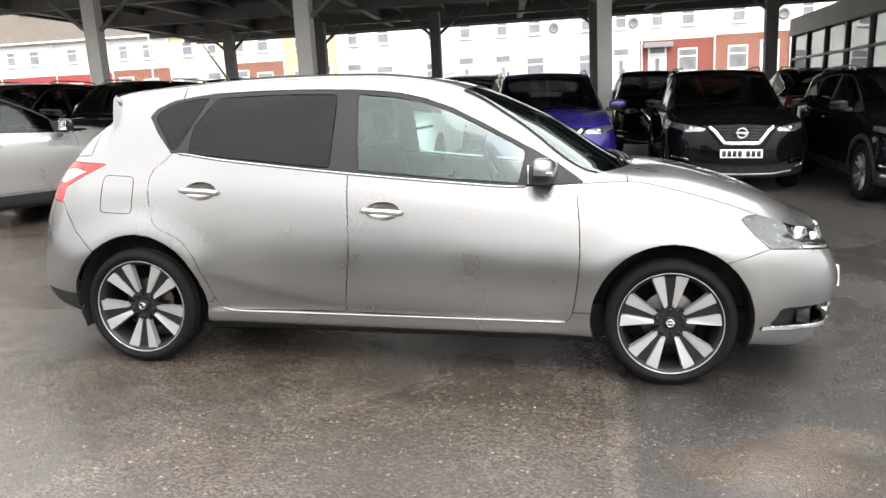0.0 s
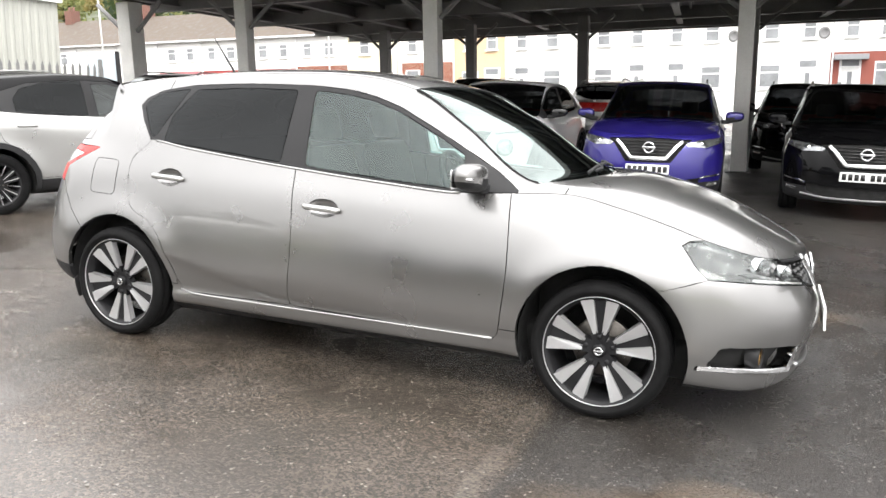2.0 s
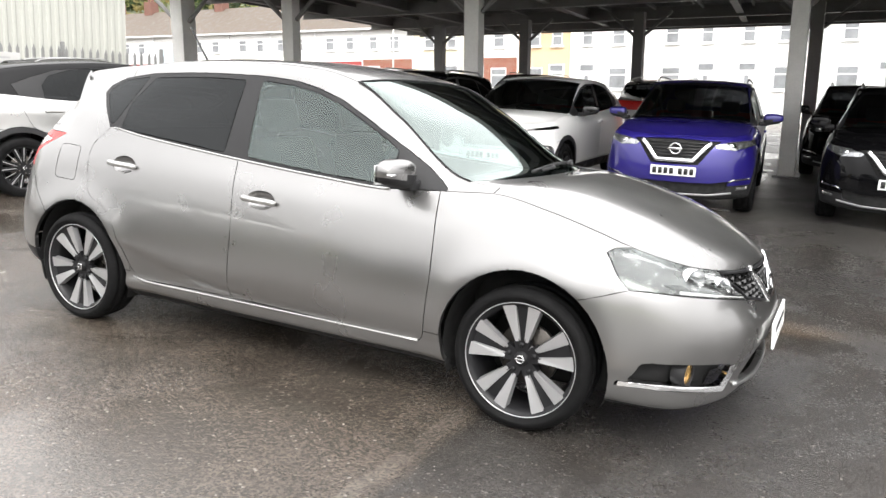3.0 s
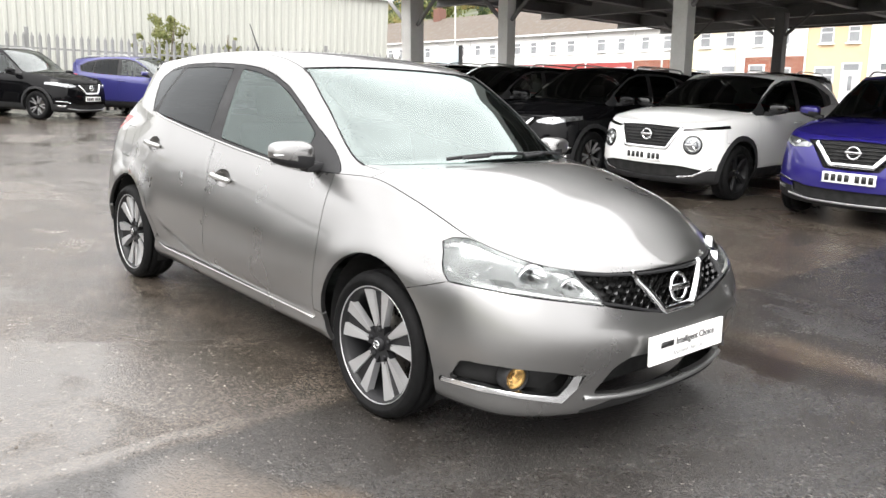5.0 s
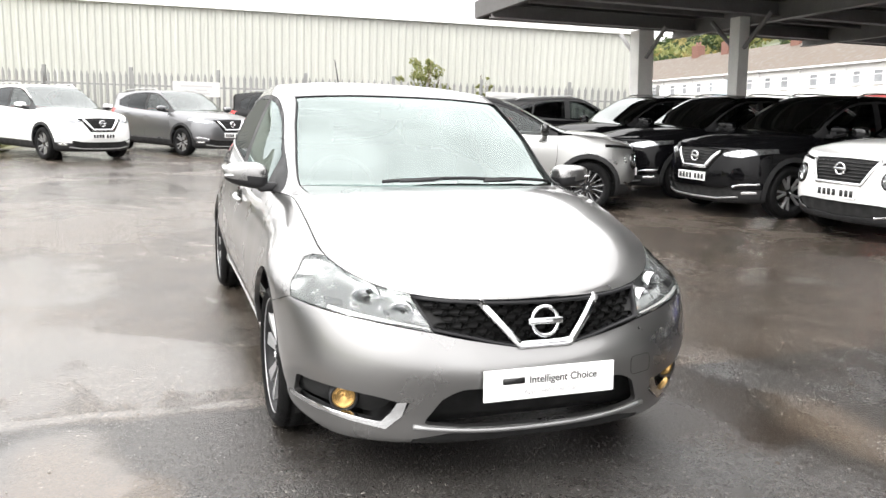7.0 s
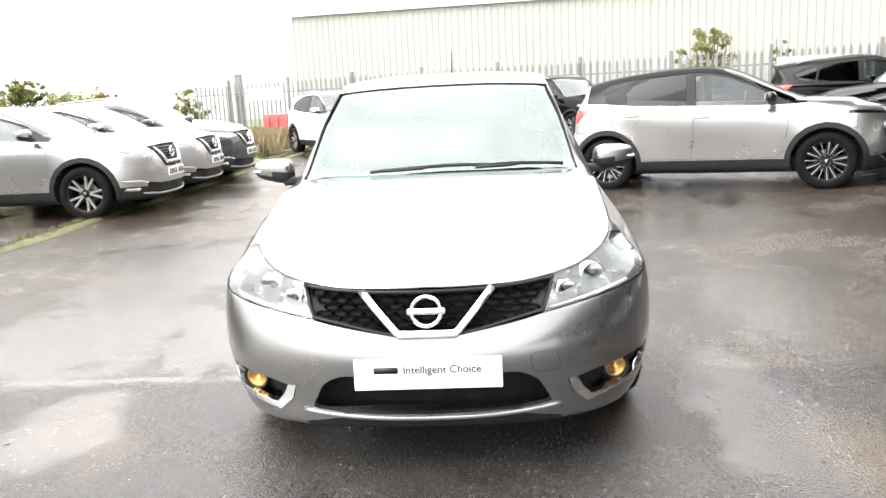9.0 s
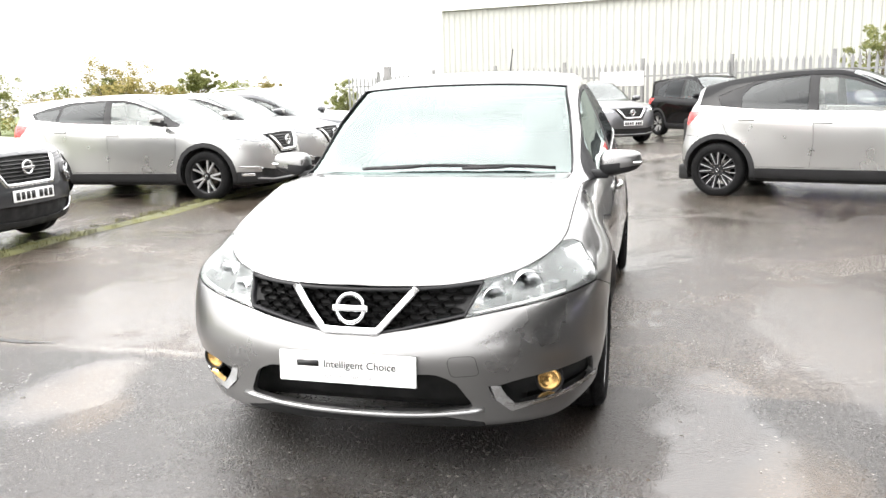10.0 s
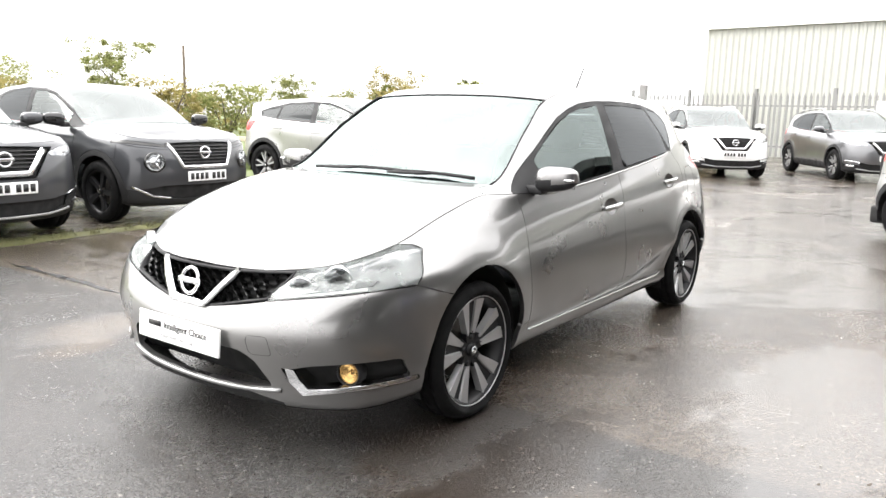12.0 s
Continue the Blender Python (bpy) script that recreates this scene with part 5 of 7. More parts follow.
            m = Matrix.Translation((1.985 + n, s * 0.62, 0.845)) @ pose(0, 0, 0, 0, 0, -90 + s * 30)
            lathe(b, [(0.0, 0.03), (0.03, 0.02), (0.04, 0.0), (0.045, -0.02)], 16, m)
            part("projector", b, CHROME, made["headlight", s])
            b = bmesh.new()
            ribbon(b, [(0.84, 0.47), (0.68, 0.455), (0.62, 0.43)], 0.022, 0.03, tree, 0.012, s)
            part("fog_strip", b, CHROME, root)
            b = bmesh.new()
            ribbon(b, [(0.82, 0.36), (0.70, 0.352)], 0.035, 0.03, tree, 0.008, s)
            part("fog_lamp", b, REFLECTOR, root)
            b = bmesh.new()
            ribbon(b, [(0.66, 0.30), (0.4, 0.265), (0.0, 0.26)], 0.022, 0.03, tree, 0.012, s)
            part("skid_strip", b, ALLOY, root)
        for cx, cz, dn in ((-0.1, 0.93, "front_door"), (-0.98, 0.98, "rear_door")):
            b = bmesh.new()
            box(b, (cx - 0.1, s * 0.895 - 0.022, cz - 0.014), (cx + 0.1, s * 0.895 + 0.022, cz + 0.014), 0.01)
            part("door_handle", b, paint, made[dn, s])
        side_mirror(car, (0.70, s * 1.0, 1.12), s > 0, (0.12, 0.085, 0.085), paint if model == "q" else GLOSS_BLACK, False)
        if rails:
            b = bmesh.new()
            pts = [(x, s * 0.60, float(sp["rail_z"](x)) + (0.055 if -1.4 < x < -0.15 else 0.01)) for x in np.linspace(-1.5, -0.02, 12)]
            tube(b, pts, 0.013, 6)
            part("roof_rail", b, ALLOY, car)
        seat(car, -0.05, s * 0.38)
    b = bmesh.new()
    box(b, (-1.9, -0.7, 0.2), (1.85, 0.7, 0.4), 0.03)
    box(b, (-1.85, -0.7, 0.4), (-1.2, 0.7, 1.0), 0.05)
    box(b, (0.95, -0.65, 0.35), (1.95 + n, 0.65, 0.75), 0.05)
    box(b, (0.6, -0.72, 0.6), (1.0, 0.72, 1.0), 0.06)
    part("floor_pan", b, UNDER, car)
    for hx in (1.325, -1.325):
        for s in (1, -1):
            b = bmesh.new()
            arc = [math.pi * j / 12 for j in range(-1, 14)]
            rows = [[b.verts.new((hx + 0.402 * math.cos(a), y, 0.345 + 0.402 * math.sin(a))) for a in arc] for y in (s * 0.5, s * 0.85)]
            for j in range(len(arc) - 1):
                b.faces.new((rows[0][j], rows[0][j + 1], rows[1][j + 1], rows[1][j]))
            cap = b.verts.new((hx, s * 0.5, 0.345))
            for j in range(len(arc) - 1):
                b.faces.new((cap, rows[0][j + 1], rows[0][j]))
            part("wheel_liner", b, UNDER, car)
            wheel(car, (hx, s * 0.775, 0.345), s > 0, 0.345, 0.24, 0.215, style, turn=(10, 33, 52, 21)[(hx > 0) * 2 + (s > 0)])
    return car


CAR_SCREEN = clear_glass("dark_car_screen", (0.35, 0.38, 0.38), alpha=0.10, gloss=(0.85, 0.89, 0.88))
CAR_GLASS = clear_glass("dark_car_glass", (0.35, 0.38, 0.38), alpha=0.02, gloss=(0.75, 0.79, 0.78))
Q_SPEC = crossover_spec()
J_SPEC = crossover_spec(nose=2.09, tail=-1.95, roof=1.565, rear_drop=0.06)
X_SPEC = crossover_spec(nose=2.22, tail=-2.3, roof=1.69, bonnet=0.05)


def repainted(src, m, old, paint, label, name):
    """A copy of a parked car in another colour."""
    ob = copy_thing(src, m)
    ob.name = name
    ob["label"] = label
    for o in ob.children_recursive:
        if o.type == "MESH" and old in [mt for mt in o.data.materials]:
            o.data = o.data.copy()
            for i, mt in enumerate(o.data.materials):
                if mt == old:
                    o.data.materials[i] = paint
    return ob


def yard_z(y):
    """The yard lies level round the hatchback and rises gently under the canopy."""
    return 0.033 * (max(0.0, min(y, 24.0) - 3.4) if y > 4.2 else max(0.0, y - 2.6) ** 2 / 3.2)


def park(x, y, heading):
    """A standing place on the yard, tilted with its slope."""
    tilt = 1.89 if y > 4.6 else (0.9 if y > 3.0 else 0.0)
    return Matrix.Translation((x, y, yard_z(y))) @ pose(0, 0, 0, tilt, 0, 0) @ pose(0, 0, 0, 0, 0, heading)


black_q = crossover("black_crossover", Q_SPEC, PAINT_BLACK, style="five", label="black family crossover parked nose out under the canopy")
black_q.matrix_basis = park(3.03, 8.28, -91)
for x, y, h, note in ((-4.15, 7.72, -88, "glossy black crossover with front plate under the canopy"), (-6.35, 7.75, -88, "black crossover parked in the row under the canopy"), (-8.65, 7.85, -88, "black crossover parked in the row under the canopy"),
                      (5.2, 7.1, -90, "black crossover parked by the showroom glass"), (2.5, 13.1, -90, "dark crossover standing in the second row"), (5.65, 13.1, 90, "dark crossover with roof rails in the second row"),
                      (-12.9, 8.7, 68, "black crossover standing side-on beyond the canopy"), (-5.2, 15.5, -90, "dark crossover standing in the second row"), (-8.4, 15.7, -90, "dark crossover standing in the second row")):
    ob = copy_thing(black_q, park(x, y, h))
    ob["label"] = note
repainted(black_q, park(0.43, 7.94, -86), PAINT_BLACK, PAINT_BLUE, "deep blue crossover with bright V grille under the canopy", "blue_crossover")
repainted(black_q, park(-1.6, 15.6, 90), PAINT_BLACK, PAINT_SILVER, "pale silver crossover standing in the second row", "silver_crossover")
low_q = crossover("silver_crossover", crossover_spec(roof=1.50, bonnet=-0.015), PAINT_SILVER, style="five", rails=False, label="silver crossover parked across the mossy kerb")
low_q.matrix_basis = park(-5.75, -6.25, 90)
copy_thing(low_q, park(-7.64, -6.3, 90))["label"] = "silver crossover parked in the kerbside row"
repainted(low_q, park(-9.52, -6.3, 90), PAINT_SILVER, PAINT_GUN, "dark grey crossover parked in the kerbside row", "grey_crossover")
repainted(black_q, park(-11.45, -7.0, 90), PAINT_BLACK, PAINT_WHITE, "white car parked on the grass verge", "white_crossover")
repainted(black_q, park(0.70, -6.86, 90), PAINT_BLACK, PAINT_GUN, "dark grey crossover parked at the mossy kerb", "grey_crossover")
repainted(black_q, park(-17.2, -0.6, 33), PAINT_BLACK, PAINT_MID, "grey crossover parked before the palisade fence", "grey_crossover")
repainted(black_q, park(-15.5, -3.45, 33), PAINT_BLACK, PAINT_WHITE, "white crossover parked before the palisade fence", "white_crossover")
repainted(black_q, park(-18.6, 5.9, 33), PAINT_BLACK, PAINT_NAVY, "blue crossover parked close to the palisade fence", "blue_crossover")

white_j = crossover("white_small_crossover", J_SPEC, PAINT_WHITE, model="j", style="dark", rails=False, label="white small crossover with round headlights under the canopy")
white_j.matrix_basis = park(-1.9, 7.85, -90)
silver_j = crossover("silver_small_crossover", J_SPEC, PAINT_SILVER, PAINT_BLACK, model="j", style="star", rails=False, label="two-tone silver small crossover with black roof on wet asphalt")
silver_j.matrix_basis = park(-6.05, 3.42, 67)
grey_j = repainted(white_j, park(-1.52, -6.87, 91), PAINT_WHITE, PAINT_GUN, "dark grey small crossover with round headlights at the mossy kerb", "grey_small_crossover")
suv = crossover("black_suv", X_SPEC, PAINT_BLACK, style="five", label="black boxy off-road estate parked before the fence")
suv.matrix_basis = park(-18.7, 2.65, 33)


# ---- the yard ----
TRUE = Vector((0, 0, 1)).rotation_difference(Vector((-0.034, -0.033, 1))).to_matrix().to_4x4()  # the yard falls slightly; buildings stand plumb


WET_FILMS = ((1.72, 1.34, 0.75, 0.27), (0.1, 2.2, 1.3, 0.6), (0.2, -2.3, 1.0, 0.7), (1.72, -1.7, 0.5, 0.28), (-1.6, -2.4, 1.2, 0.8))  # standing films of rain


def asphalt():
    """Worn wet asphalt: aggregate, brown film, damp patches that dry at their edges, and a re-laid strip beyond x = 1.12."""
    m, n, l, b = nodes_of("wet_asphalt")
    co = n.new("ShaderNodeTexCoord")

    def noise_at(scale, detail=6, rough=0.55, dist=0.0):
        t = n.new("ShaderNodeTexNoise")
        t.inputs["Scale"].default_value, t.inputs["Detail"].default_value = scale, detail
        t.inputs["Roughness"].default_value, t.inputs["Distortion"].default_value = rough, dist
        l.new(co.outputs["Object"], t.inputs["Vector"])
        return t.outputs["Fac"]

    def remap(v, a, c, lo, hi):
        r = n.new("ShaderNodeMapRange")
        for key, val in (("From Min", a), ("From Max", c), ("To Min", lo), ("To Max", hi)):
            r.inputs[key].default_value = val
        l.new(v, r.inputs["Value"])
        return r.outputs["Result"]

    def math_of(op, a, c):
        t = n.new("ShaderNodeMath")
        t.operation = op
        for i, v in enumerate((a, c)):
            if isinstance(v, (int, float)):
                t.inputs[i].default_value = v
            else:
                l.new(v, t.inputs[i])
        return t.outputs[0]

    def blend(f, a, c, mode="MIX"):
        t = n.new("ShaderNodeMix")
        t.data_type, t.blend_type = "RGBA", mode
        for key, v in (("Factor", f), ("A", a), ("B", c)):
            if isinstance(v, tuple):
                t.inputs[key].default_value = (*v, 1)
            elif isinstance(v, (int, float)):
                t.inputs[key].default_value = v
            else:
                l.new(v, t.inputs[key])
        return t.outputs["Result"]

    sep = n.new("ShaderNodeSeparateXYZ")
    l.new(co.outputs["Object"], sep.inputs[0])
    wob = math_of("MULTIPLY", noise_at(1.6), 0.14)
    wob_in = n.new("ShaderNodeMath")
    wob_in.operation = "ADD"
    l.new(sep.outputs["X"], wob_in.inputs[0])
    l.new(wob, wob_in.inputs[1])
    relaid = remap(wob_in.outputs[0], 1.20, 1.26, 0, 1)
    stones = n.new("ShaderNodeTexVoronoi")
    stones.inputs["Scale"].default_value = 105
    l.new(co.outputs["Object"], stones.inputs["Vector"])
    grit = n.new("ShaderNodeTexVoronoi")
    grit.inputs["Scale"].default_value = 260
    l.new(co.outputs["Object"], grit.inputs["Vector"])
    patch = noise_at(0.42, 7, 0.6, 0.4)
    mid = noise_at(2.6, 7, 0.65)
    fine = noise_at(60, 4)
    base = blend(remap(mid, 0.35, 0.7, 0, 1), (0.054, 0.0425, 0.033), (0.084, 0.067, 0.053))
    base = blend(relaid, base, blend(remap(mid, 0.35, 0.7, 0, 1), (0.0215, 0.0202, 0.0192), (0.036, 0.034, 0.0322)))
    base = blend(math_of("MULTIPLY", remap(patch, 0.42, 0.62, 0, 0.6), remap(relaid, 0, 1, 1.0, 0.35)), base, (0.078, 0.067, 0.056))
    cell = n.new("ShaderNodeSeparateColor")
    l.new(stones.outputs["Color"], cell.inputs[0])
    base = blend(0.8, base, remap(cell.outputs[0], 0, 1, 0.35, 1.9), "MULTIPLY")
    pale = math_of("GREATER_THAN", cell.outputs[1], 0.992)
    base = blend(math_of("MULTIPLY", pale, 0.5), base, (0.36, 0.34, 0.31))
    wet = remap(noise_at(0.30, 6, 0.6, 0.6), 0.42, 0.475, 0, 1)
    wet2 = remap(noise_at(1.1, 6, 0.65, 0.3), 0.42, 0.54, 0, 1)
    damp = math_of("MULTIPLY", wet, math_of("MULTIPLY_ADD", wet2, 0.6))
    base = blend(math_of("MULTIPLY", damp, 0.45), base, (0.024, 0.0205, 0.017))
    def blot(cx, cy, rx, ry, soft):
        """A ragged stain round a place, from 0 outside to 1 inside."""
        u = math_of("MULTIPLY", math_of("ADD", sep.outputs["X"], -cx), 1 / rx)
        w = math_of("MULTIPLY", math_of("ADD", sep.outputs["Y"], -cy), 1 / ry)
        d = math_of("ADD", math_of("MULTIPLY", u, u), math_of("MULTIPLY", w, w))
        d = math_of("ADD", d, remap(mid, 0.3, 0.7, -0.7, 0.7))
        return remap(d, 1.0 + soft, 1.0 - soft, 0, 1)

    # a ragged dark brown blot out from the front wheel
    dark_blot = blot(1.6, 1.05, 0.62, 0.42, 0.25)
    base = blend(math_of("MULTIPLY", dark_blot, 0.75), base, (0.026, 0.0195, 0.0145))
    for cx, cy, rx, ry in ((1.95, -1.38, 0.22, 0.12), (1.66, -1.66, 0.34, 0.2), (2.1, 1.6, 0.4, 0.18)):
        base = blend(math_of("MULTIPLY", blot(cx, cy, rx, ry, 0.9), 0.3), base, (0.16, 0.115, 0.075))
    # wet strip along the joint, part of its sheen painted in pale
    strip = math_of("MULTIPLY", remap(wob_in.outputs[0], 1.11, 1.13, 0, 1), remap(wob_in.outputs[0], 1.21, 1.18, 0, 1))
    strip = math_of("MULTIPLY", strip, math_of("MULTIPLY", remap(sep.outputs["Y"], -0.6, -0.9, 0, 1), remap(mid, 0.36, 0.48, 0, 1)))
    base = blend(math_of("MULTIPLY", strip, 0.16), base, (0.2, 0.185, 0.165))
    l.new(base, b.inputs["Base Color"])
    puddle = math_of("MULTIPLY", remap(noise_at(0.55, 7, 0.62, 0.8), 0.53, 0.57, 0, 1), remap(relaid, 0, 1, 1.0, 0.25))
    for cx, cy, rx, ry in WET_FILMS:
        puddle = math_of("MAXIMUM", puddle, blot(cx, cy, rx, ry, 0.35))
    rough = math_of("ADD", remap(relaid, 0, 1, 0.22, 0.27), remap(damp, 0, 1, 0.03, -0.08))
    rough = math_of("ADD", rough, math_of("MULTIPLY", math_of("MAXIMUM", puddle, strip), -0.19))
    rough = math_of("ADD", rough, remap(sep.outputs["Y"], 4.6, 6.2, 0, 0.16))
    rough = math_of("ADD", rough, remap(fine, 0.3, 0.7, -0.05, 0.09))
    l.new(rough, b.inputs["Roughness"])
    # open pits between the stones hold no film of water
    pits = remap(noise_at(70, 3, 0.7), 0.46, 0.64, 1.0, 0.38)
    l.new(math_of("MAXIMUM", math_of("MULTIPLY", pits, remap(relaid, 0, 1, 1.0, 0.98)), math_of("MAXIMUM", puddle, strip)), b.inputs["Specular IOR Level"])
    height = math_of("MULTIPLY_ADD", stones.outputs["Distance"], -0.5)
    hh = math_of("ADD", height, math_of("MULTIPLY", grit.outputs["Distance"], -0.25))
    bp = n.new("ShaderNodeBump")
    bp.inputs["Distance"].default_value = 0.0095
    l.new(math_of("MULTIPLY", math_of("MULTIPLY", remap(relaid, 0, 1, 0.6, 0.62), remap(damp, 0, 1, 1.1, 0.8)), remap(math_of("MAXIMUM", puddle, strip), 0, 1, 1.0, 0.4)), bp.inputs["Strength"])
    l.new(hh, bp.inputs["Height"])
    l.new(bp.outputs["Normal"], b.inputs["Normal"])
    return m


ASPHALT = asphalt()
GRASS = plain("verge_grass", (0.09, 0.115, 0.03), rough=0.9, vary=0.5, scale=2.5, bump=0.8, bump_scale=40)
MOSS = plain("kerb_moss", (0.105, 0.105, 0.042), rough=0.95, vary=0.6, scale=7, bump=0.6, bump_scale=70)
CONCRETE = plain("worn_concrete", (0.22, 0.21, 0.19), rough=0.7, vary=0.35, scale=4, bump=0.3, bump_scale=60)
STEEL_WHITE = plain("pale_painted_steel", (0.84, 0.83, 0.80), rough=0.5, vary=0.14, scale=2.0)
# darker steel with canopy shade painted in; also real dark steel elsewhere
STEEL_DARK_SHADED = plain("dark_and_shaded_steel", (0.24, 0.235, 0.235), rough=0.55, vary=0.3, scale=1.5)
# the deck's colour carries the dimness under the roof
DECK = plain("roof_deck", (0.095, 0.092, 0.09), rough=0.7, vary=0.35, scale=0.8)
CLAD_CREAM = plain("cream_cladding", (0.40, 0.405, 0.37), rough=0.5, vary=0.06, scale=0.6)
FASCIA = plain("white_fascia", (0.8, 0.8, 0.79), rough=0.45, vary=0.05)
GALV = plain("galvanised_steel", (0.215, 0.217, 0.214), rough=0.5, metal=0.3, vary=0.18, scale=2.0)
SIGN = plain("sign_board", (0.46, 0.46, 0.45), rough=0.5, vary=0.05)

# ground: one sheet to the horizon, finely cut near the cars
b = bmesh.new()
edges = [-400, -120, -60, -30, -20, -12, -8, -5, -2.5, 0, 2.5, 5, 8, 12, 20, 30, 60, 120, 400]
rises = sorted(edges + [2.6, 3.0, 3.4, 3.8, 4.2, 24.0])
gv = [[b.verts.new((x, y, yard_z(y) - 0.0006 * max(0, math.hypot(x, y) - 40))) for y in rises] for x in edges]
for i in range(len(edges) - 1):
    for j in range(len(rises) - 1):
        b.faces.new((gv[i][j], gv[i + 1][j], gv[i + 1][j + 1], gv[i][j + 1]))
tagged(part("ground", b, ASPHALT), "worn wet grey-brown asphalt yard", "ground", kind="structure")

# grass behind the kerbside row, a little proud of the asphalt
b = bmesh.new()
cols = np.linspace(-60, 30, 61)
prev = None
for x in cols:
    near = -9.4 + 0.5 * math.sin(x * 0.9) + (4.2 if x < -11.8 else 4.2 * max(0, (-10.2 - x) / 1.6)) * (1 if x < -10.2 else 0)
    row = [b.verts.new((x, y, z)) for y, z in ((near, 0.004), (near - 0.3, 0.03), (near - 4, 0.05), (-60, 0.3))]
    if prev:
        for k in range(3):
            b.faces.new((row[k], prev[k], prev[k + 1], row[k + 1]))
    prev = row
tagged(part("grass_verge", b, GRASS), "patchy green grass verge", "grass", kind="structure")


def tufts(name, label, spots, mat, size, rng, per=10):
    """Small blades in clumps, one object of stuff."""
    b = bmesh.new()
    for x, y, z in spots:
        for _ in range(per):
            a, r = rng.uniform(0, 6.28), rng.uniform(0, size)
            h, w = rng.uniform(0.4, 1.0) * size, size * 0.10
            px, py = x + r * math.cos(a), y + r * math.sin(a)
            t = rng.uniform(0, 6.28)
            dx, dy = w * math.cos(t), w * math.sin(t)
            lx, ly = rng.uniform(-0.4, 0.4) * h, rng.uniform(-0.4, 0.4) * h
            b.faces.new((b.verts.new((px - dx, py - dy, z)), b.verts.new((px + dx, py + dy, z)), b.verts.new((px + lx, py + ly, z + h))))
    return tagged(part(name, b, mat, smooth=False), label, "plants", kind="stuff")


rng = random.Random(4)
# kerb edging with moss
kerb = thing("kerb_edging", label="flush concrete edging overgrown with moss", category="kerb", kind="structure")
for k in range(26):
    x = 4.2 - k * 0.92
    b = bmesh.new()
    box(b, (-0.455, -0.05, -0.05), (0.455, 0.05, 0.022), 0.008)
    ob = part("kerb_stone", b, CONCRETE, kerb)
    ob.matrix_basis = pose(x, -4.83 + 0.012 * ((k * 7) % 3 - 1) - 0.012 * (x + 5), 0, rng.uniform(-1, 1), rng.uniform(-0.5, 0.5), rng.uniform(-0.6, 0.2))
b = bmesh.new()
prev = None
for k in range(160):
    x = 4.5 - k * 0.15
    y = -4.80 - 0.012 * (x + 5)
    w0, w1 = 0.05 + 0.16 * max(0, noise.noise((x * 0.7, 1, 0)) + 0.25), 0.05 + 0.22 * max(0, noise.noise((x * 0.8, 5, 0)) + 0.4)
    row = [b.verts.new((x, y + w0, 0.003)), b.verts.new((x, y + w0 * 0.4, 0.026)), b.verts.new((x, y - w1 * 0.5, 0.028)), b.verts.new((x, y - w1 - 0.05, 0.003))]
    if prev:
        for i in range(3):
            b.faces.new((row[i], prev[i], prev[i + 1], row[i + 1]))
    prev = row
tagged(part("moss_strip", b, MOSS), "yellow-green moss along the kerb", "moss", kind="stuff")
tufts("kerb_weeds", "short weeds growing along the kerb", [(rng.uniform(-19, 4), -4.86 + rng.uniform(-0.16, 0.1), 0.015) for _ in range(520)], MOSS, 0.06, rng)
tufts("verge_blades", "uneven grass blades of the verge", [(rng.uniform(-20, -11.8), -5.6 - abs(rng.gauss(0, 1.6)), 0.02) for _ in range(700)] + [(rng.uniform(-11, 5), -9.8 - abs(rng.gauss(0, 1.5)), 0.02) for _ in range(600)], GRASS, 0.16, rng)

STRAW = plain("dry_grass", (0.24, 0.19, 0.11), rough=0.95, vary=0.35, scale=1.5)
tufts("dry_grass", "tall straw-coloured dry grass before the fence", [(-15.5 - rng.uniform(0, 8.5), -5.9 - abs(rng.gauss(0, 1.9)), 0.02) for _ in range(1000)], STRAW, 0.62, rng, per=9)

# pebbles and crumbs on the asphalt
b = bmesh.new()
for _ in range(420):
    x, y = rng.uniform(-4, 7), rng.uniform(-4.6, 5.5)
    if -2.0 < x < 2.2 and abs(y) < 0.8:
        continue
    r = 0.003 + 0.006 * rng.random() ** 3
    c = Vector((x, y, r * 0.5 + yard_z(y)))
    tips = [b.verts.new(c + Vector((r * rng.uniform(0.6, 1.2) * dx, r * rng.uniform(0.6, 1.2) * dy, r * 0.6 * dz))) for dx, dy, dz in ((1, 0, 0), (0, 1, 0), (-1, 0, 0), (0, -1, 0), (0, 0, 1))]
    for i in range(4):
        b.faces.new((tips[i], tips[(i + 1) % 4], tips[4]))
tagged(part("loose_grit", b, CONCRETE, smooth=False), "pale loose grit on the asphalt", "gravel", kind="stuff")

# sodden leaf scraps and twigs, thickest where the rain has washed them along the joint
LEAF_SCRAP = plain("sodden_leaf", (0.045, 0.032, 0.02), rough=0.55, vary=0.5, scale=30)
b = bmesh.new()
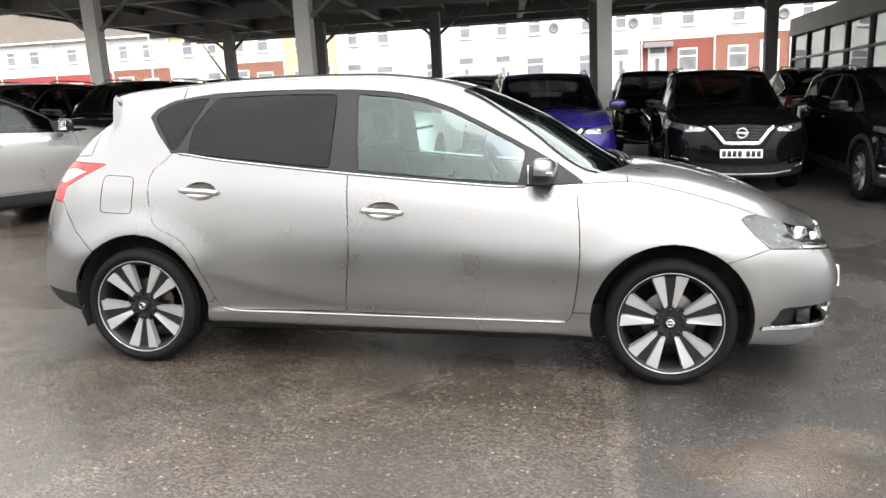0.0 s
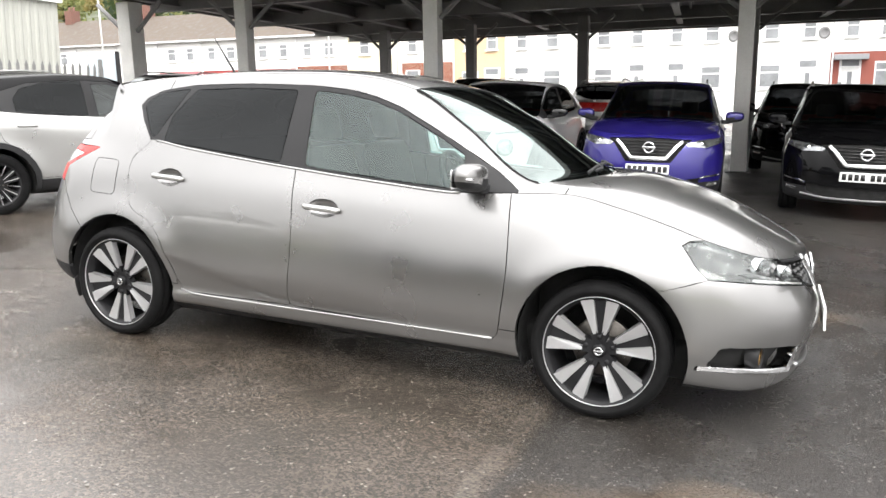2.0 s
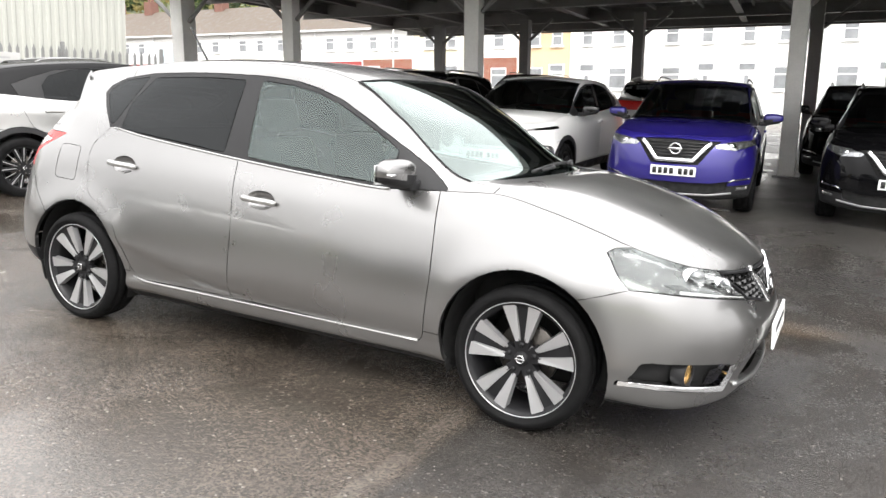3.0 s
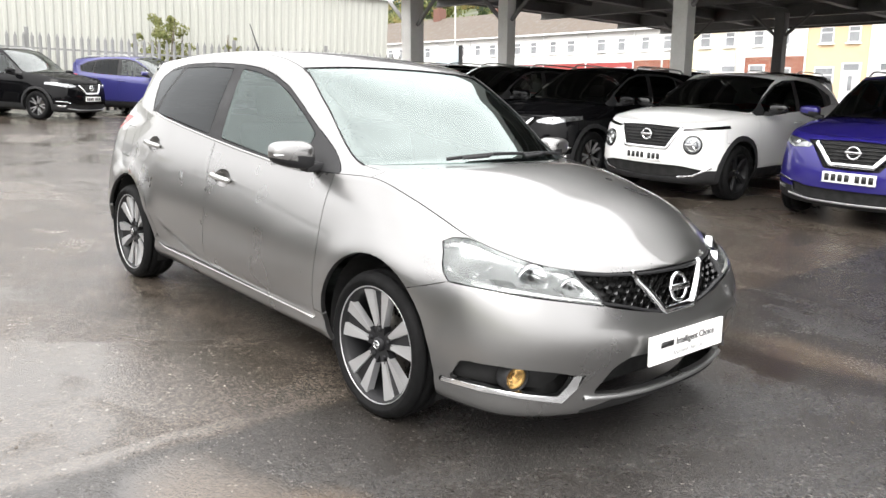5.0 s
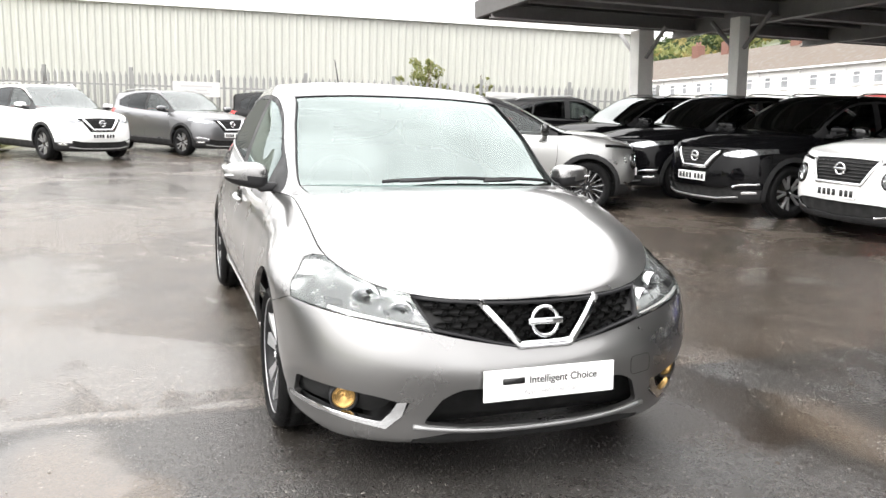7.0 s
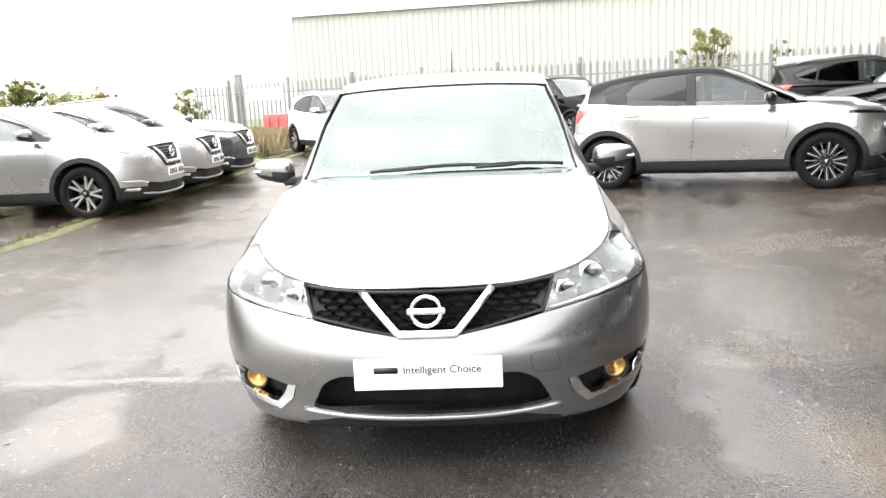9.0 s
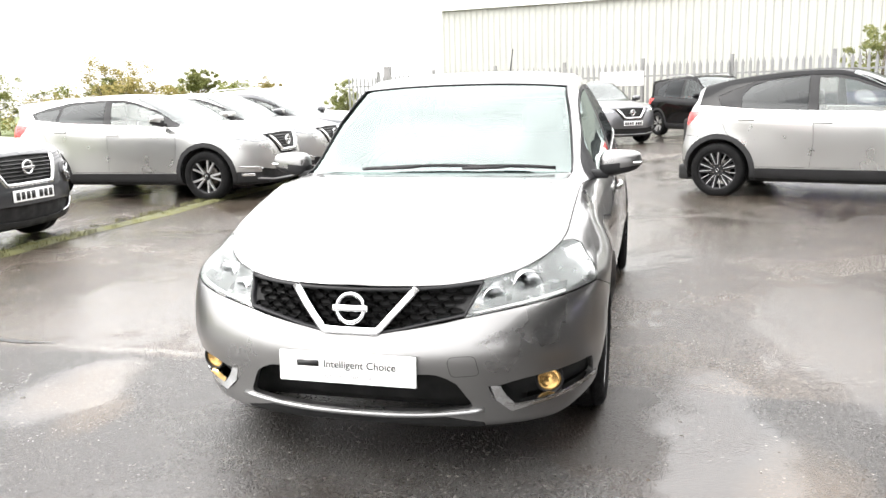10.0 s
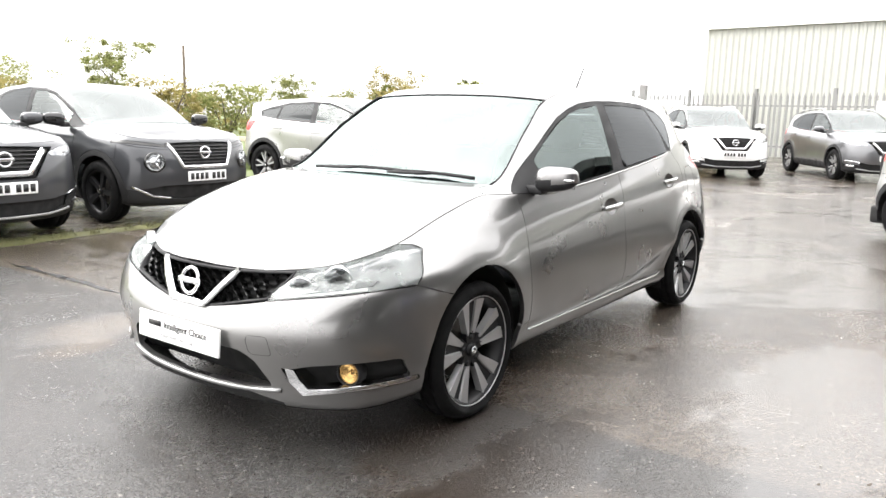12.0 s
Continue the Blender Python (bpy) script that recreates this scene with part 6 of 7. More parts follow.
for k in range(330):
    x, y = (rng.gauss(1.75, 0.5), rng.gauss(1.7, 0.8)) if k % 3 == 0 else (rng.uniform(-5, 6), rng.uniform(-4.4, 5.2))
    if -2.3 < x < 2.3 and abs(y) < 0.95:
        continue
    size, turn = 0.005 + 0.013 * rng.random() ** 3, rng.uniform(0, 6.28)
    slim = rng.uniform(0.25, 0.8)
    rim = []
    for i in range(6):
        a = i * math.pi / 3
        u, w = size * rng.uniform(0.6, 1.2) * math.cos(a), size * slim * rng.uniform(0.6, 1.2) * math.sin(a)
        rim.append((x + u * math.cos(turn) - w * math.sin(turn), y + u * math.sin(turn) + w * math.cos(turn)))
    low = [b.verts.new((px, py, yard_z(y) + 0.0005)) for px, py in rim]
    high = [b.verts.new((x + (px - x) * 0.9, y + (py - y) * 0.9, yard_z(y) + size * rng.uniform(0.06, 0.22))) for px, py in rim]
    b.faces.new(high)
    for i in range(6):
        b.faces.new((low[i], low[(i + 1) % 6], high[(i + 1) % 6], high[i]))
tagged(part("leaf_litter", b, LEAF_SCRAP, smooth=False), "dark sodden leaf scraps on the wet asphalt", "leaf litter", kind="stuff")

# the open joint in the asphalt
JOINT = plain("joint_tar", (0.012, 0.012, 0.012), rough=0.35, vary=0.4)
for k, (y0, y1) in enumerate(((-3.9, -2.3),)):
    b = bmesh.new()
    prev = None
    for t in np.linspace(0, 1, 40):
        y = y0 + (y1 - y0) * t
        x = 1.07 + 0.10 * k + 0.03 * noise.noise((y * 3, 2, 0)) + 0.015 * noise.noise((y * 11, 4, 0))
        w = (0.012 + 0.035 * max(0, noise.noise((y * 4, 9, 0)) + 0.3)) * math.sin(math.pi * min(1, max(0.02, t))) ** 0.4
        row = [b.verts.new((x - w, y, 0.0042)), b.verts.new((x, y, 0.005)), b.verts.new((x + w, y, 0.0042))]
        if prev:
            for i in range(2):
                b.faces.new((prev[i], prev[i + 1], row[i + 1], row[i]))
        prev = row
    tagged(part("tar_joint", b, JOINT), "dark open joint in the asphalt", "joint", kind="structure")

# ---- the canopy ----
canopy = thing("canopy", TRUE.copy(), label="dim steel canopy over the parked cars", category="canopy", kind="structure")
FL, BL = Vector((-10.5, 5.1)), Vector((-13.4, 24.4))
FR, BR = Vector((16.0, 4.4)), Vector((16.0, 23.6))


def deck_point(u, v):
    return (FL.lerp(FR, u)).lerp(BL.lerp(BR, u), v)


b = bmesh.new()
prev = None
NU = 170
for i in range(NU + 1):
    rib = 0.0 if i % 2 else 0.04
    row = []
    for v in (0, 0.33, 0.66, 1):
        p = deck_point(i / NU, v)
        row.append(b.verts.new((p.x, p.y, 3.58 + rib)))
    if prev:
        for k in range(3):
            b.faces.new((prev[k], row[k], row[k + 1], prev[k + 1]))
    prev = row
part("roof_deck", b, DECK, canopy, smooth=False)
b = bmesh.new()
top = [deck_point(u, v) for u, v in ((0, 0), (1, 0), (1, 1), (0, 1))]
b.faces.new([b.verts.new((p.x, p.y, 3.7)) for p in top])
part("roof_cover", b, DECK, canopy, smooth=False)


def beam(name, a, c, z0, z1, w, mat, parent, flange=0.0):
    """A steel joist between two plan points: web with flanges."""
    a, c = Vector(a), Vector(c)
    d = c - a
    m = Matrix.Translation((a.x, a.y, 0)) @ pose(0, 0, 0, 0, 0, math.degrees(math.atan2(d.y, d.x)))
    b = bmesh.new()
    if flange:
        box(b, (0, -w * 0.12, z0), (d.length, w * 0.12, z1), 0, m)
        box(b, (0, -w / 2, z0), (d.length, w / 2, z0 + flange), 0, m)
        box(b, (0, -w / 2, z1 - flange), (d.length, w / 2, z1), 0, m)
    else:
        box(b, (0, -w / 2, z0), (d.length, w / 2, z1), 0.01, m)
    return part(name, b, mat, parent, smooth=False)


for a, c in ((FL, FR), (BL, BR), (FL, BL)):
    beam("fascia", a, c, 3.38 if a is FL else 3.24, 3.72, 0.10, DECK, canopy)
# roof steel uses the darkened copy, shade under the deck included
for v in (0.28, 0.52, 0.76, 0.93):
    beam("joist", deck_point(0, v), deck_point(1, v), 3.22, 3.57, 0.2, STEEL_DARK_SHADED, canopy, 0.02)
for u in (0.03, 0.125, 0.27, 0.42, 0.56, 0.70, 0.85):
    beam("rafter", deck_point(u, 0.0), deck_point(u, 1.0), 3.3, 3.57, 0.18, STEEL_DARK_SHADED, canopy, 0.02)
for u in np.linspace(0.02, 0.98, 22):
    beam("purlin", deck_point(u, 0.02), deck_point(u, 0.98), 3.47, 3.57, 0.06, STEEL_DARK_SHADED, canopy)

FRONT_POSTS = ((-10.74, 9.23, 0.34, 0.4), (-8.23, 9.78, 0.28, 0.26), (-4.02, 9.87, 0.30, 0.26), (1.46, 11.0, 0.27, 0.2), (6.8, 11.6, 0.28, 0.2))
BACK_POSTS = ((-9.9, 19.5, 0.3, 0.3), (-6.7, 19.0, 0.28, 0.28), (-3.0, 18.0, 0.28, 0.28), (1.40, 17.0, 0.28, 0.28), (5.55, 16.0, 0.28, 0.28))
for k, (x, y, w, d) in enumerate(FRONT_POSTS + BACK_POSTS):
    top = 3.3 + 0.034 * x + 0.033 * y - yard_z(y)
    post = thing("canopy_post", Matrix.Translation((x, y, yard_z(y))) @ TRUE, "pale painted steel canopy post", "post", "canopy posts")
    b = bmesh.new()
    box(b, (-w / 2, -d / 2, 0), (w / 2, d / 2, top), 0.015)
    # back posts take the darkened copy to show the shade they stand in
    part("shaft", b, STEEL_WHITE if k < 5 else STEEL_DARK_SHADED, post, smooth=False)
    b = bmesh.new()
    box(b, (-w / 2 - 0.08, -d / 2 - 0.08, 0), (w / 2 + 0.08, d / 2 + 0.08, 0.025), 0.005)
    part("base_plate", b, STEEL_DARK_SHADED, post, smooth=False)
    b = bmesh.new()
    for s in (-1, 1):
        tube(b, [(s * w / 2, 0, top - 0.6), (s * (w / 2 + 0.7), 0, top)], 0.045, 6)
    part("knee_brace", b, STEEL_DARK_SHADED, post, smooth=False)

# ---- showroom glass beside the canopy ----
show = thing("showroom", label="glazed showroom front with grey fascia", category="building", kind="structure")
b = bmesh.new()
box(b, (7.62, 9.0, 3.2), (7.95, 23.0, 3.75), 0.02)
part("fascia_band", b, plain("grey_panel", (0.085, 0.083, 0.08), rough=0.5, vary=0.15, scale=1.2), show, smooth=False)
b = bmesh.new()
box(b, (7.7, 9.0, 0.0), (7.9, 23.0, 0.35), 0.01)
part("plinth", b, CONCRETE, show, smooth=False)
SHOW_GLASS = clear_glass("showroom_glass", (0.75, 0.78, 0.77), alpha=0.05)
for k in range(9):
    y = 9.0 + k * 1.75
    b = bmesh.new()
    box(b, (7.70, y - 0.04, 0.35), (7.86, y + 0.04, 3.2), 0.006)
    part("mullion", b, STEEL_DARK_SHADED, show, smooth=False)
    if k < 8:
        b = bmesh.new()
        box(b, (7.77, y + 0.04, 0.35), (7.79, y + 1.71, 3.2))
        g = part("pane", b, SHOW_GLASS, show, smooth=False)
        g.visible_shadow = False
b = bmesh.new()
box(b, (7.71, 9.0, 2.45), (7.85, 23.0, 2.52), 0.004)
part("transom", b, STEEL_DARK_SHADED, show, smooth=False)
b = bmesh.new()
box(b, (14.0, 9.0, 0), (14.3, 23.0, 3.75))
box(b, (7.95, 22.9, 0), (14.0, 23.1, 3.75))
box(b, (7.95, 9.0, 0), (14.0, 9.15, 3.75))
box(b, (7.95, 9.15, 3.3), (14.0, 22.9, 3.5))
part("inner_wall", b, plain("showroom_wall", (0.2, 0.195, 0.19), rough=0.7, vary=0.05), show, smooth=False)

# ---- the shed behind the fence ----
shed = thing("shed", label="cream ribbed-steel warehouse with white eaves trim", category="warehouse")
SR, SL = Vector((-19.6, 15.1)), Vector((-26.3, -7.0))
run = SL - SR
length = run.length
back_dir = Vector((run.y, -run.x)).normalized()
if back_dir.x > 0:
    back_dir = -back_dir
b = bmesh.new()
pitch = 0.25
prev = None
for i in range(int(length / pitch) + 1):
    s = i * pitch
    for ds, dep in ((0.0, 0.0), (0.10, 0.0), (0.14, 0.035), (0.21, 0.035)):
        p = SR + run * ((s + ds) / length) - back_dir * dep
        ztop = 4.18 + 0.46 * ((s + ds) / length)
        row = (b.verts.new((p.x, p.y, 0)), b.verts.new((p.x, p.y, ztop)))
        if prev:
            b.faces.new((prev[0], row[0], row[1], prev[1]))
        prev = row
part("ribbed_wall", b, CLAD_CREAM, shed, smooth=False)
b = bmesh.new()
p0, p1 = SR - run.normalized() * 0.1, SL + run.normalized() * 0.1
q0, q1 = p0 + back_dir * 18, p1 + back_dir * 18
verts = [b.verts.new((p.x, p.y, z)) for p, z in ((p0 - back_dir * 0.06, 4.16), (p1 - back_dir * 0.06, 4.62), (q1, 5.6), (q0, 5.2))]
b.faces.new(verts)
part("roof", b, STEEL_DARK_SHADED, shed, smooth=False)
b = bmesh.new()
for p, d in ((p0 - back_dir * 0.16, run),):
    e = p1 - back_dir * 0.16
    lo = [(p.x, p.y, 4.14), (e.x, e.y, 4.58)]
    vs = [b.verts.new((x, y, z + dz)) for dz in (0, 0.2) for x, y, z in lo]
    vt = [b.verts.new((x + back_dir.x * 0.16, y + back_dir.y * 0.16, z + 0.2)) for x, y, z in lo]
    vb = [b.verts.new((x + back_dir.x * 0.16, y + back_dir.y * 0.16, z)) for x, y, z in lo]
    b.faces.new((vs[0], vs[1], vs[3], vs[2]))
    b.faces.new((vs[2], vs[3], vt[1], vt[0]))
    b.faces.new((vs[0], vb[0], vb[1], vs[1]))
part("eaves_trim", b, FASCIA, shed, smooth=False)
b = bmesh.new()
for p, q, zz in ((SR, SR + back_dir * 18, 4.18), (SL, SL + back_dir * 18, 4.64)):
    b.faces.new([b.verts.new(c) for c in ((p.x, p.y, 0), (q.x, q.y, 0), (q.x, q.y, zz + 1.0), (p.x, p.y, zz))])
part("end_wall", b, CLAD_CREAM, shed, smooth=False)

# ---- palisade fence ----
fence = thing("palisade_fence", label="galvanised palisade fence with pointed pales", category="fence", kind="structure")
FA, FB = Vector((-16.2, 13.5)), Vector((-25.9, -11.3))
fdir = (FB - FA).normalized()
flen = (FB - FA).length
fmat = Matrix.Translation((FA.x, FA.y, 0)) @ pose(0, 0, 0, 0, 0, math.degrees(math.atan2(fdir.y, fdir.x)))
b = bmesh.new()
prism(b, [(-0.042, 0.12), (0.042, 0.12), (0.042, 2.05), (0.022, 2.1), (0.0, 2.18), (-0.022, 2.1), (-0.042, 2.05)], 0.012)
for v in b.verts:
    v.co.y += 0.018 * (1 - abs(v.co.x) / 0.042)
first = part("pale", b, GALV, fence, smooth=False)
first.matrix_basis = fmat
for k in range(1, int(flen / 0.205)):
    ob = new("pale", first.data)
    ob.parent = fence
    ob.matrix_basis = fmat @ pose(k * 0.205, 0, rng.uniform(-0.012, 0.012), 0, rng.uniform(-0.5, 0.5), 0)
for z in (0.45, 1.75):
    b = bmesh.new()
    box(b, (0, -0.045, z - 0.025), (flen, -0.004, z + 0.025), 0, fmat)
    part("rail", b, GALV, fence, smooth=False)
for k in range(int(flen / 2.75) + 1):
    b = bmesh.new()
    box(b, (k * 2.75 - 0.05, -0.13, 0), (k * 2.75 + 0.05, -0.045, 2.3), 0.006, fmat)
    part("fence_post", b, GALV, fence, smooth=False)
for s0 in (4.6, 14.4, 23.0):
    board = thing("fence_sign", label="white notice board on the palisade fence", category="sign")
    b = bmesh.new()
    box(b, (s0 - 0.75, 0.03, 1.46), (s0 + 0.75, 0.05, 1.92), 0.004, fmat)
    part("board", b, SIGN, board, smooth=False)
    for z, half in ((1.78, 0.5), (1.66, 0.34), (1.56, 0.42)):
        b = bmesh.new()
        box(b, (s0 - half, 0.052, z - 0.025), (s0 + half, 0.054, z + 0.025), 0, fmat)
        part("bar", b, INK_GREY, board, smooth=False)
gate = thing("gate_post", label="dark steel gate post at the fence end", category="post")
b = bmesh.new()
box(b, (-25.6, -9.3, 0), (-25.35, -9.05, 2.5), 0.01)
part("shaft", b, STEEL_DARK_SHADED, gate, smooth=False)


# ---- terraced houses across the road ----
RENDER_WHITE = plain("white_render", (0.80, 0.80, 0.78), rough=0.8, vary=0.07, scale=0.8, bump=0.2, bump_scale=30)
RENDER_CREAM = plain("cream_render", (0.76, 0.69, 0.52), rough=0.8, vary=0.07, scale=0.8)
RENDER_OCHRE = plain("ochre_render", (0.66, 0.49, 0.31), rough=0.8, vary=0.08, scale=0.8)
PAINT_RED = plain("red_masonry_paint", (0.36, 0.062, 0.058), rough=0.7, vary=0.12, scale=1.0)
PAINT_TERRA = plain("terracotta_paint", (0.25, 0.072, 0.052), rough=0.7, vary=0.12, scale=1.0)
PAINT_PINK = plain("faded_pink_paint", (0.46, 0.19, 0.2), rough=0.75, vary=0.12, scale=1.0)
SLATE = plain("brown_roof_tile", (0.105, 0.085, 0.068), rough=0.8, vary=0.4, scale=2.5, bump=0.4, bump_scale=12)
CHIMNEY = plain("chimney_brick", (0.17, 0.085, 0.065), rough=0.85, vary=0.25, scale=4)
UPVC = plain("white_frame", (0.8, 0.8, 0.8), rough=0.4, vary=0.04)
PANE = plain("house_pane", (0.24, 0.25, 0.26), rough=0.08, vary=0.4, scale=1.0)
DOOR_W = plain("white_door", (0.7, 0.7, 0.69), rough=0.45, vary=0.06)
DOOR_G = plain("grey_door", (0.25, 0.26, 0.27), rough=0.45, vary=0.1)
DISH = plain("dish_grey", (0.25, 0.25, 0.25), rough=0.6)


def brick_wall():
    m, n, l, b = nodes_of("red_brick")
    co = n.new("ShaderNodeTexCoord")
    mp = n.new("ShaderNodeMapping")
    mp.inputs["Rotation"].default_value = (radians(90), 0, 0)
    l.new(co.outputs["Object"], mp.inputs["Vector"])
    bt = n.new("ShaderNodeTexBrick")
    bt.inputs["Scale"].default_value = 1.0
    bt.inputs["Brick Width"].default_value = 0.225
    bt.inputs["Row Height"].default_value = 0.075
    bt.inputs["Mortar Size"].default_value = 0.006
    bt.inputs["Color1"].default_value = (0.23, 0.068, 0.04, 1)
    bt.inputs["Color2"].default_value = (0.30, 0.10, 0.058, 1)
    bt.inputs["Mortar"].default_value = (0.38, 0.33, 0.28, 1)
    l.new(mp.outputs["Vector"], bt.inputs["Vector"])
    l.new(bt.outputs["Color"], b.inputs["Base Color"])
    b.inputs["Roughness"].default_value = 0.85
    return m


BRICK = brick_wall()
HY, G0, EAVE, SPLIT = 46.0, 0.15, 5.35, 3.1


def window(parent, x, z, w, h):
    b = bmesh.new()
    box(b, (x - w / 2, HY - 0.03, z), (x + w / 2, HY + 0.10, z + h), 0.01)
    fr = part("window", b, UPVC, parent, smooth=False)
    for lo, hi in ((0.07, 0.62), (0.68, 0.93)):
        b = bmesh.new()
        box(b, (x - w / 2 + 0.07, HY - 0.034, z + h * lo), (x + w / 2 - 0.07, HY - 0.026, z + h * hi))
        part("pane", b, PANE, fr, smooth=False)
    b = bmesh.new()
    box(b, (x - w / 2 - 0.08, HY - 0.14, z - 0.09), (x + w / 2 + 0.08, HY + 0.02, z), 0.01)
    part("sill", b, RENDER_WHITE, fr, smooth=False)


def house(x0, x1, upper, lower, flip, dish, stack, porch, note):
    h = thing("terraced_house", TRUE.copy(), note, "house", "terrace")
    w = x1 - x0
    b = bmesh.new()
    box(b, (x0, HY, SPLIT), (x1, HY + 8, EAVE))
    part("upper_wall", b, upper, h, smooth=False)
    b = bmesh.new()
    box(b, (x0, HY + (0 if lower == upper else -0.025), -3), (x1, HY + 8, SPLIT))
    part("lower_wall", b, lower, h, smooth=False)
    b = bmesh.new()
    d = 8.4
    ridge = EAVE + 2.45
    ring = [(-0.28, EAVE - 0.12), (-0.28, EAVE), (4.0, ridge), (d, EAVE), (d, EAVE - 0.12), (4.0, ridge - 0.14)]
    a = [b.verts.new((x0 - 0.002, HY + yy, zz)) for yy, zz in ring]
    c = [b.verts.new((x1 + 0.002, HY + yy, zz)) for yy, zz in ring]
    for k in range(6):
        b.faces.new((a[k], a[(k + 1) % 6], c[(k + 1) % 6], c[k]))
    b.faces.new(a[::-1])
    b.faces.new(c)
    part("roof", b, SLATE, h, smooth=False)
    b = bmesh.new()
    box(b, (x0, HY - 0.42, EAVE - 0.1), (x1, HY - 0.28, EAVE + 0.03), 0.02)
    part("gutter", b, UPVC, h, smooth=False)
    if lower != upper:
        b = bmesh.new()
        box(b, (x0, HY - 0.05, SPLIT - 0.06), (x1, HY, SPLIT + 0.06))
        part("band", b, RENDER_WHITE if lower is not BRICK else lower, h, smooth=False)
    xd = x0 + w * (0.24 if flip else 0.76)
    xw = x0 + w * (0.66 if flip else 0.34)
    window(h, xw, G0 + 0.95, 1.15, 1.4)
    window(h, xw, 3.85, 0.8, 0.95)
    window(h, xd, 3.85, 0.7, 0.95)
    b = bmesh.new()
    box(b, (xd - 0.55, HY - 0.045, G0), (xd + 0.55, HY + 0.1, G0 + 2.55), 0.01)
    fr = part("door_frame", b, UPVC, h, smooth=False)
    b = bmesh.new()
    box(b, (xd - 0.43, HY - 0.06, G0), (xd + 0.43, HY - 0.04, G0 + 2.05), 0.008)
    part("door", b, DOOR_G if stack else DOOR_W, fr, smooth=False)
    b = bmesh.new()
    box(b, (xd - 0.43, HY - 0.06, G0 + 2.12), (xd + 0.43, HY - 0.04, G0 + 2.48), 0.004)
    box(b, (xd - 0.12, HY - 0.068, G0 + 0.95), (xd + 0.12, HY - 0.058, G0 + 1.8), 0.004)
    part("door_pane", b, PANE, fr, smooth=False)
    if porch:
        b = bmesh.new()
        box(b, (xd - 0.85, HY - 0.7, G0 + 2.45), (xd + 0.85, HY, G0 + 2.75), 0.03)
        part("porch_hood", b, DOOR_G, h, smooth=False)
    if dish:
        b = bmesh.new()
        lathe(b, [(0.0, 0.0), (0.2, 0.02), (0.34, 0.08), (0.34, 0.06), (0.0, -0.02)], 14, pose(x1 - 0.4, HY - 0.45, 4.1, 0, 0, 150))
        tube(b, [(x1 - 0.4, HY, 4.0), (x1 - 0.4, HY - 0.42, 4.1)], 0.02, 5)
        part("satellite_dish", b, DISH, h)
    if stack:
        b = bmesh.new()
        box(b, (x0 - 0.45, HY + 3.5, ridge - 0.7), (x0 + 0.45, HY + 4.4, ridge + 0.9), 0.02)
        st = part("chimney", b, CHIMNEY, h, smooth=False)
        for k in (-0.22, 0.22):
            b = bmesh.new()
            lathe(b, [(0.0, 0.35), (0.1, 0.35), (0.13, 0.0)], 8, pose(x0 + k, HY + 3.95, ridge + 0.9, 90, 0, 0) @ pose(0, 0, 0, 0, 0, 0))
            part("chimney_pot", b, CHIMNEY, st)
    b = bmesh.new()
    tube(b, [(x0 + 0.1, HY - 0.1, -2), (x0 + 0.1, HY - 0.1, EAVE - 0.1)], 0.05, 6)
    part("downpipe", b, UPVC, h)


FRONTS = (
    (17.6, 13.3, RENDER_WHITE, BRICK, "white-rendered house with red brick ground floor"), (13.3, 9.0, RENDER_WHITE, BRICK, "white-rendered house with red brick ground floor"),
    (9.0, 4.75, RENDER_WHITE, PAINT_TERRA, "white house with red-painted ground floor and dark porch"), (4.75, 0.0, RENDER_WHITE, RENDER_WHITE, "plain white rendered house"),
    (0.0, -4.8, RENDER_WHITE, RENDER_WHITE, "plain white rendered house"), (-4.8, -9.7, RENDER_WHITE, RENDER_WHITE, "plain white rendered house"), (-9.7, -14.5, RENDER_WHITE, RENDER_WHITE, "plain white rendered house"),
    (-14.5, -18.2, RENDER_OCHRE, RENDER_OCHRE, "warm ochre rendered terraced house"), (-18.2, -22.1, RENDER_WHITE, BRICK, "white house with red brick ground floor"), (-22.1, -26.3, RENDER_CREAM, RENDER_CREAM, "pale yellow rendered house"),
    (-26.3, -30.6, RENDER_WHITE, BRICK, "white house with brown brick ground floor"), (-30.6, -34.9, RENDER_WHITE, PAINT_RED, "white house with red-painted ground floor"), (-34.9, -39.2, RENDER_WHITE, PAINT_RED, "white house with red-painted ground floor"),
    (-39.2, -43.5, RENDER_WHITE, PAINT_PINK, "white house with faded pink ground floor"), (-43.5, -47.8, RENDER_WHITE, RENDER_WHITE, "plain white rendered house"), (-47.8, -52.1, RENDER_WHITE, PAINT_RED, "white house with red-painted ground floor"),
    (-52.1, -56.4, RENDER_WHITE, PAINT_RED, "white house with red-painted ground floor"), (-56.4, -60.7, RENDER_WHITE, RENDER_WHITE, "plain white rendered house"), (-60.7, -65.0, RENDER_WHITE, RENDER_WHITE, "plain white rendered house"),
    (-65.0, -69.3, RENDER_WHITE, RENDER_WHITE, "plain white rendered house"), (-69.3, -73.6, RENDER_WHITE, PAINT_PINK, "white house with faded pink ground floor"))
for k, (x1, x0, up, low, note) in enumerate(FRONTS):
    house(x0, x1, up, low, k % 2 == 0, k in (0, 1, 3, 4), k in (10, 12, 14, 16, 17, 19), k == 2, note)

# street furniture between yard and houses
LAMP_GREY = plain("lamp_column_grey", (0.55, 0.55, 0.53), rough=0.5, metal=0.2)
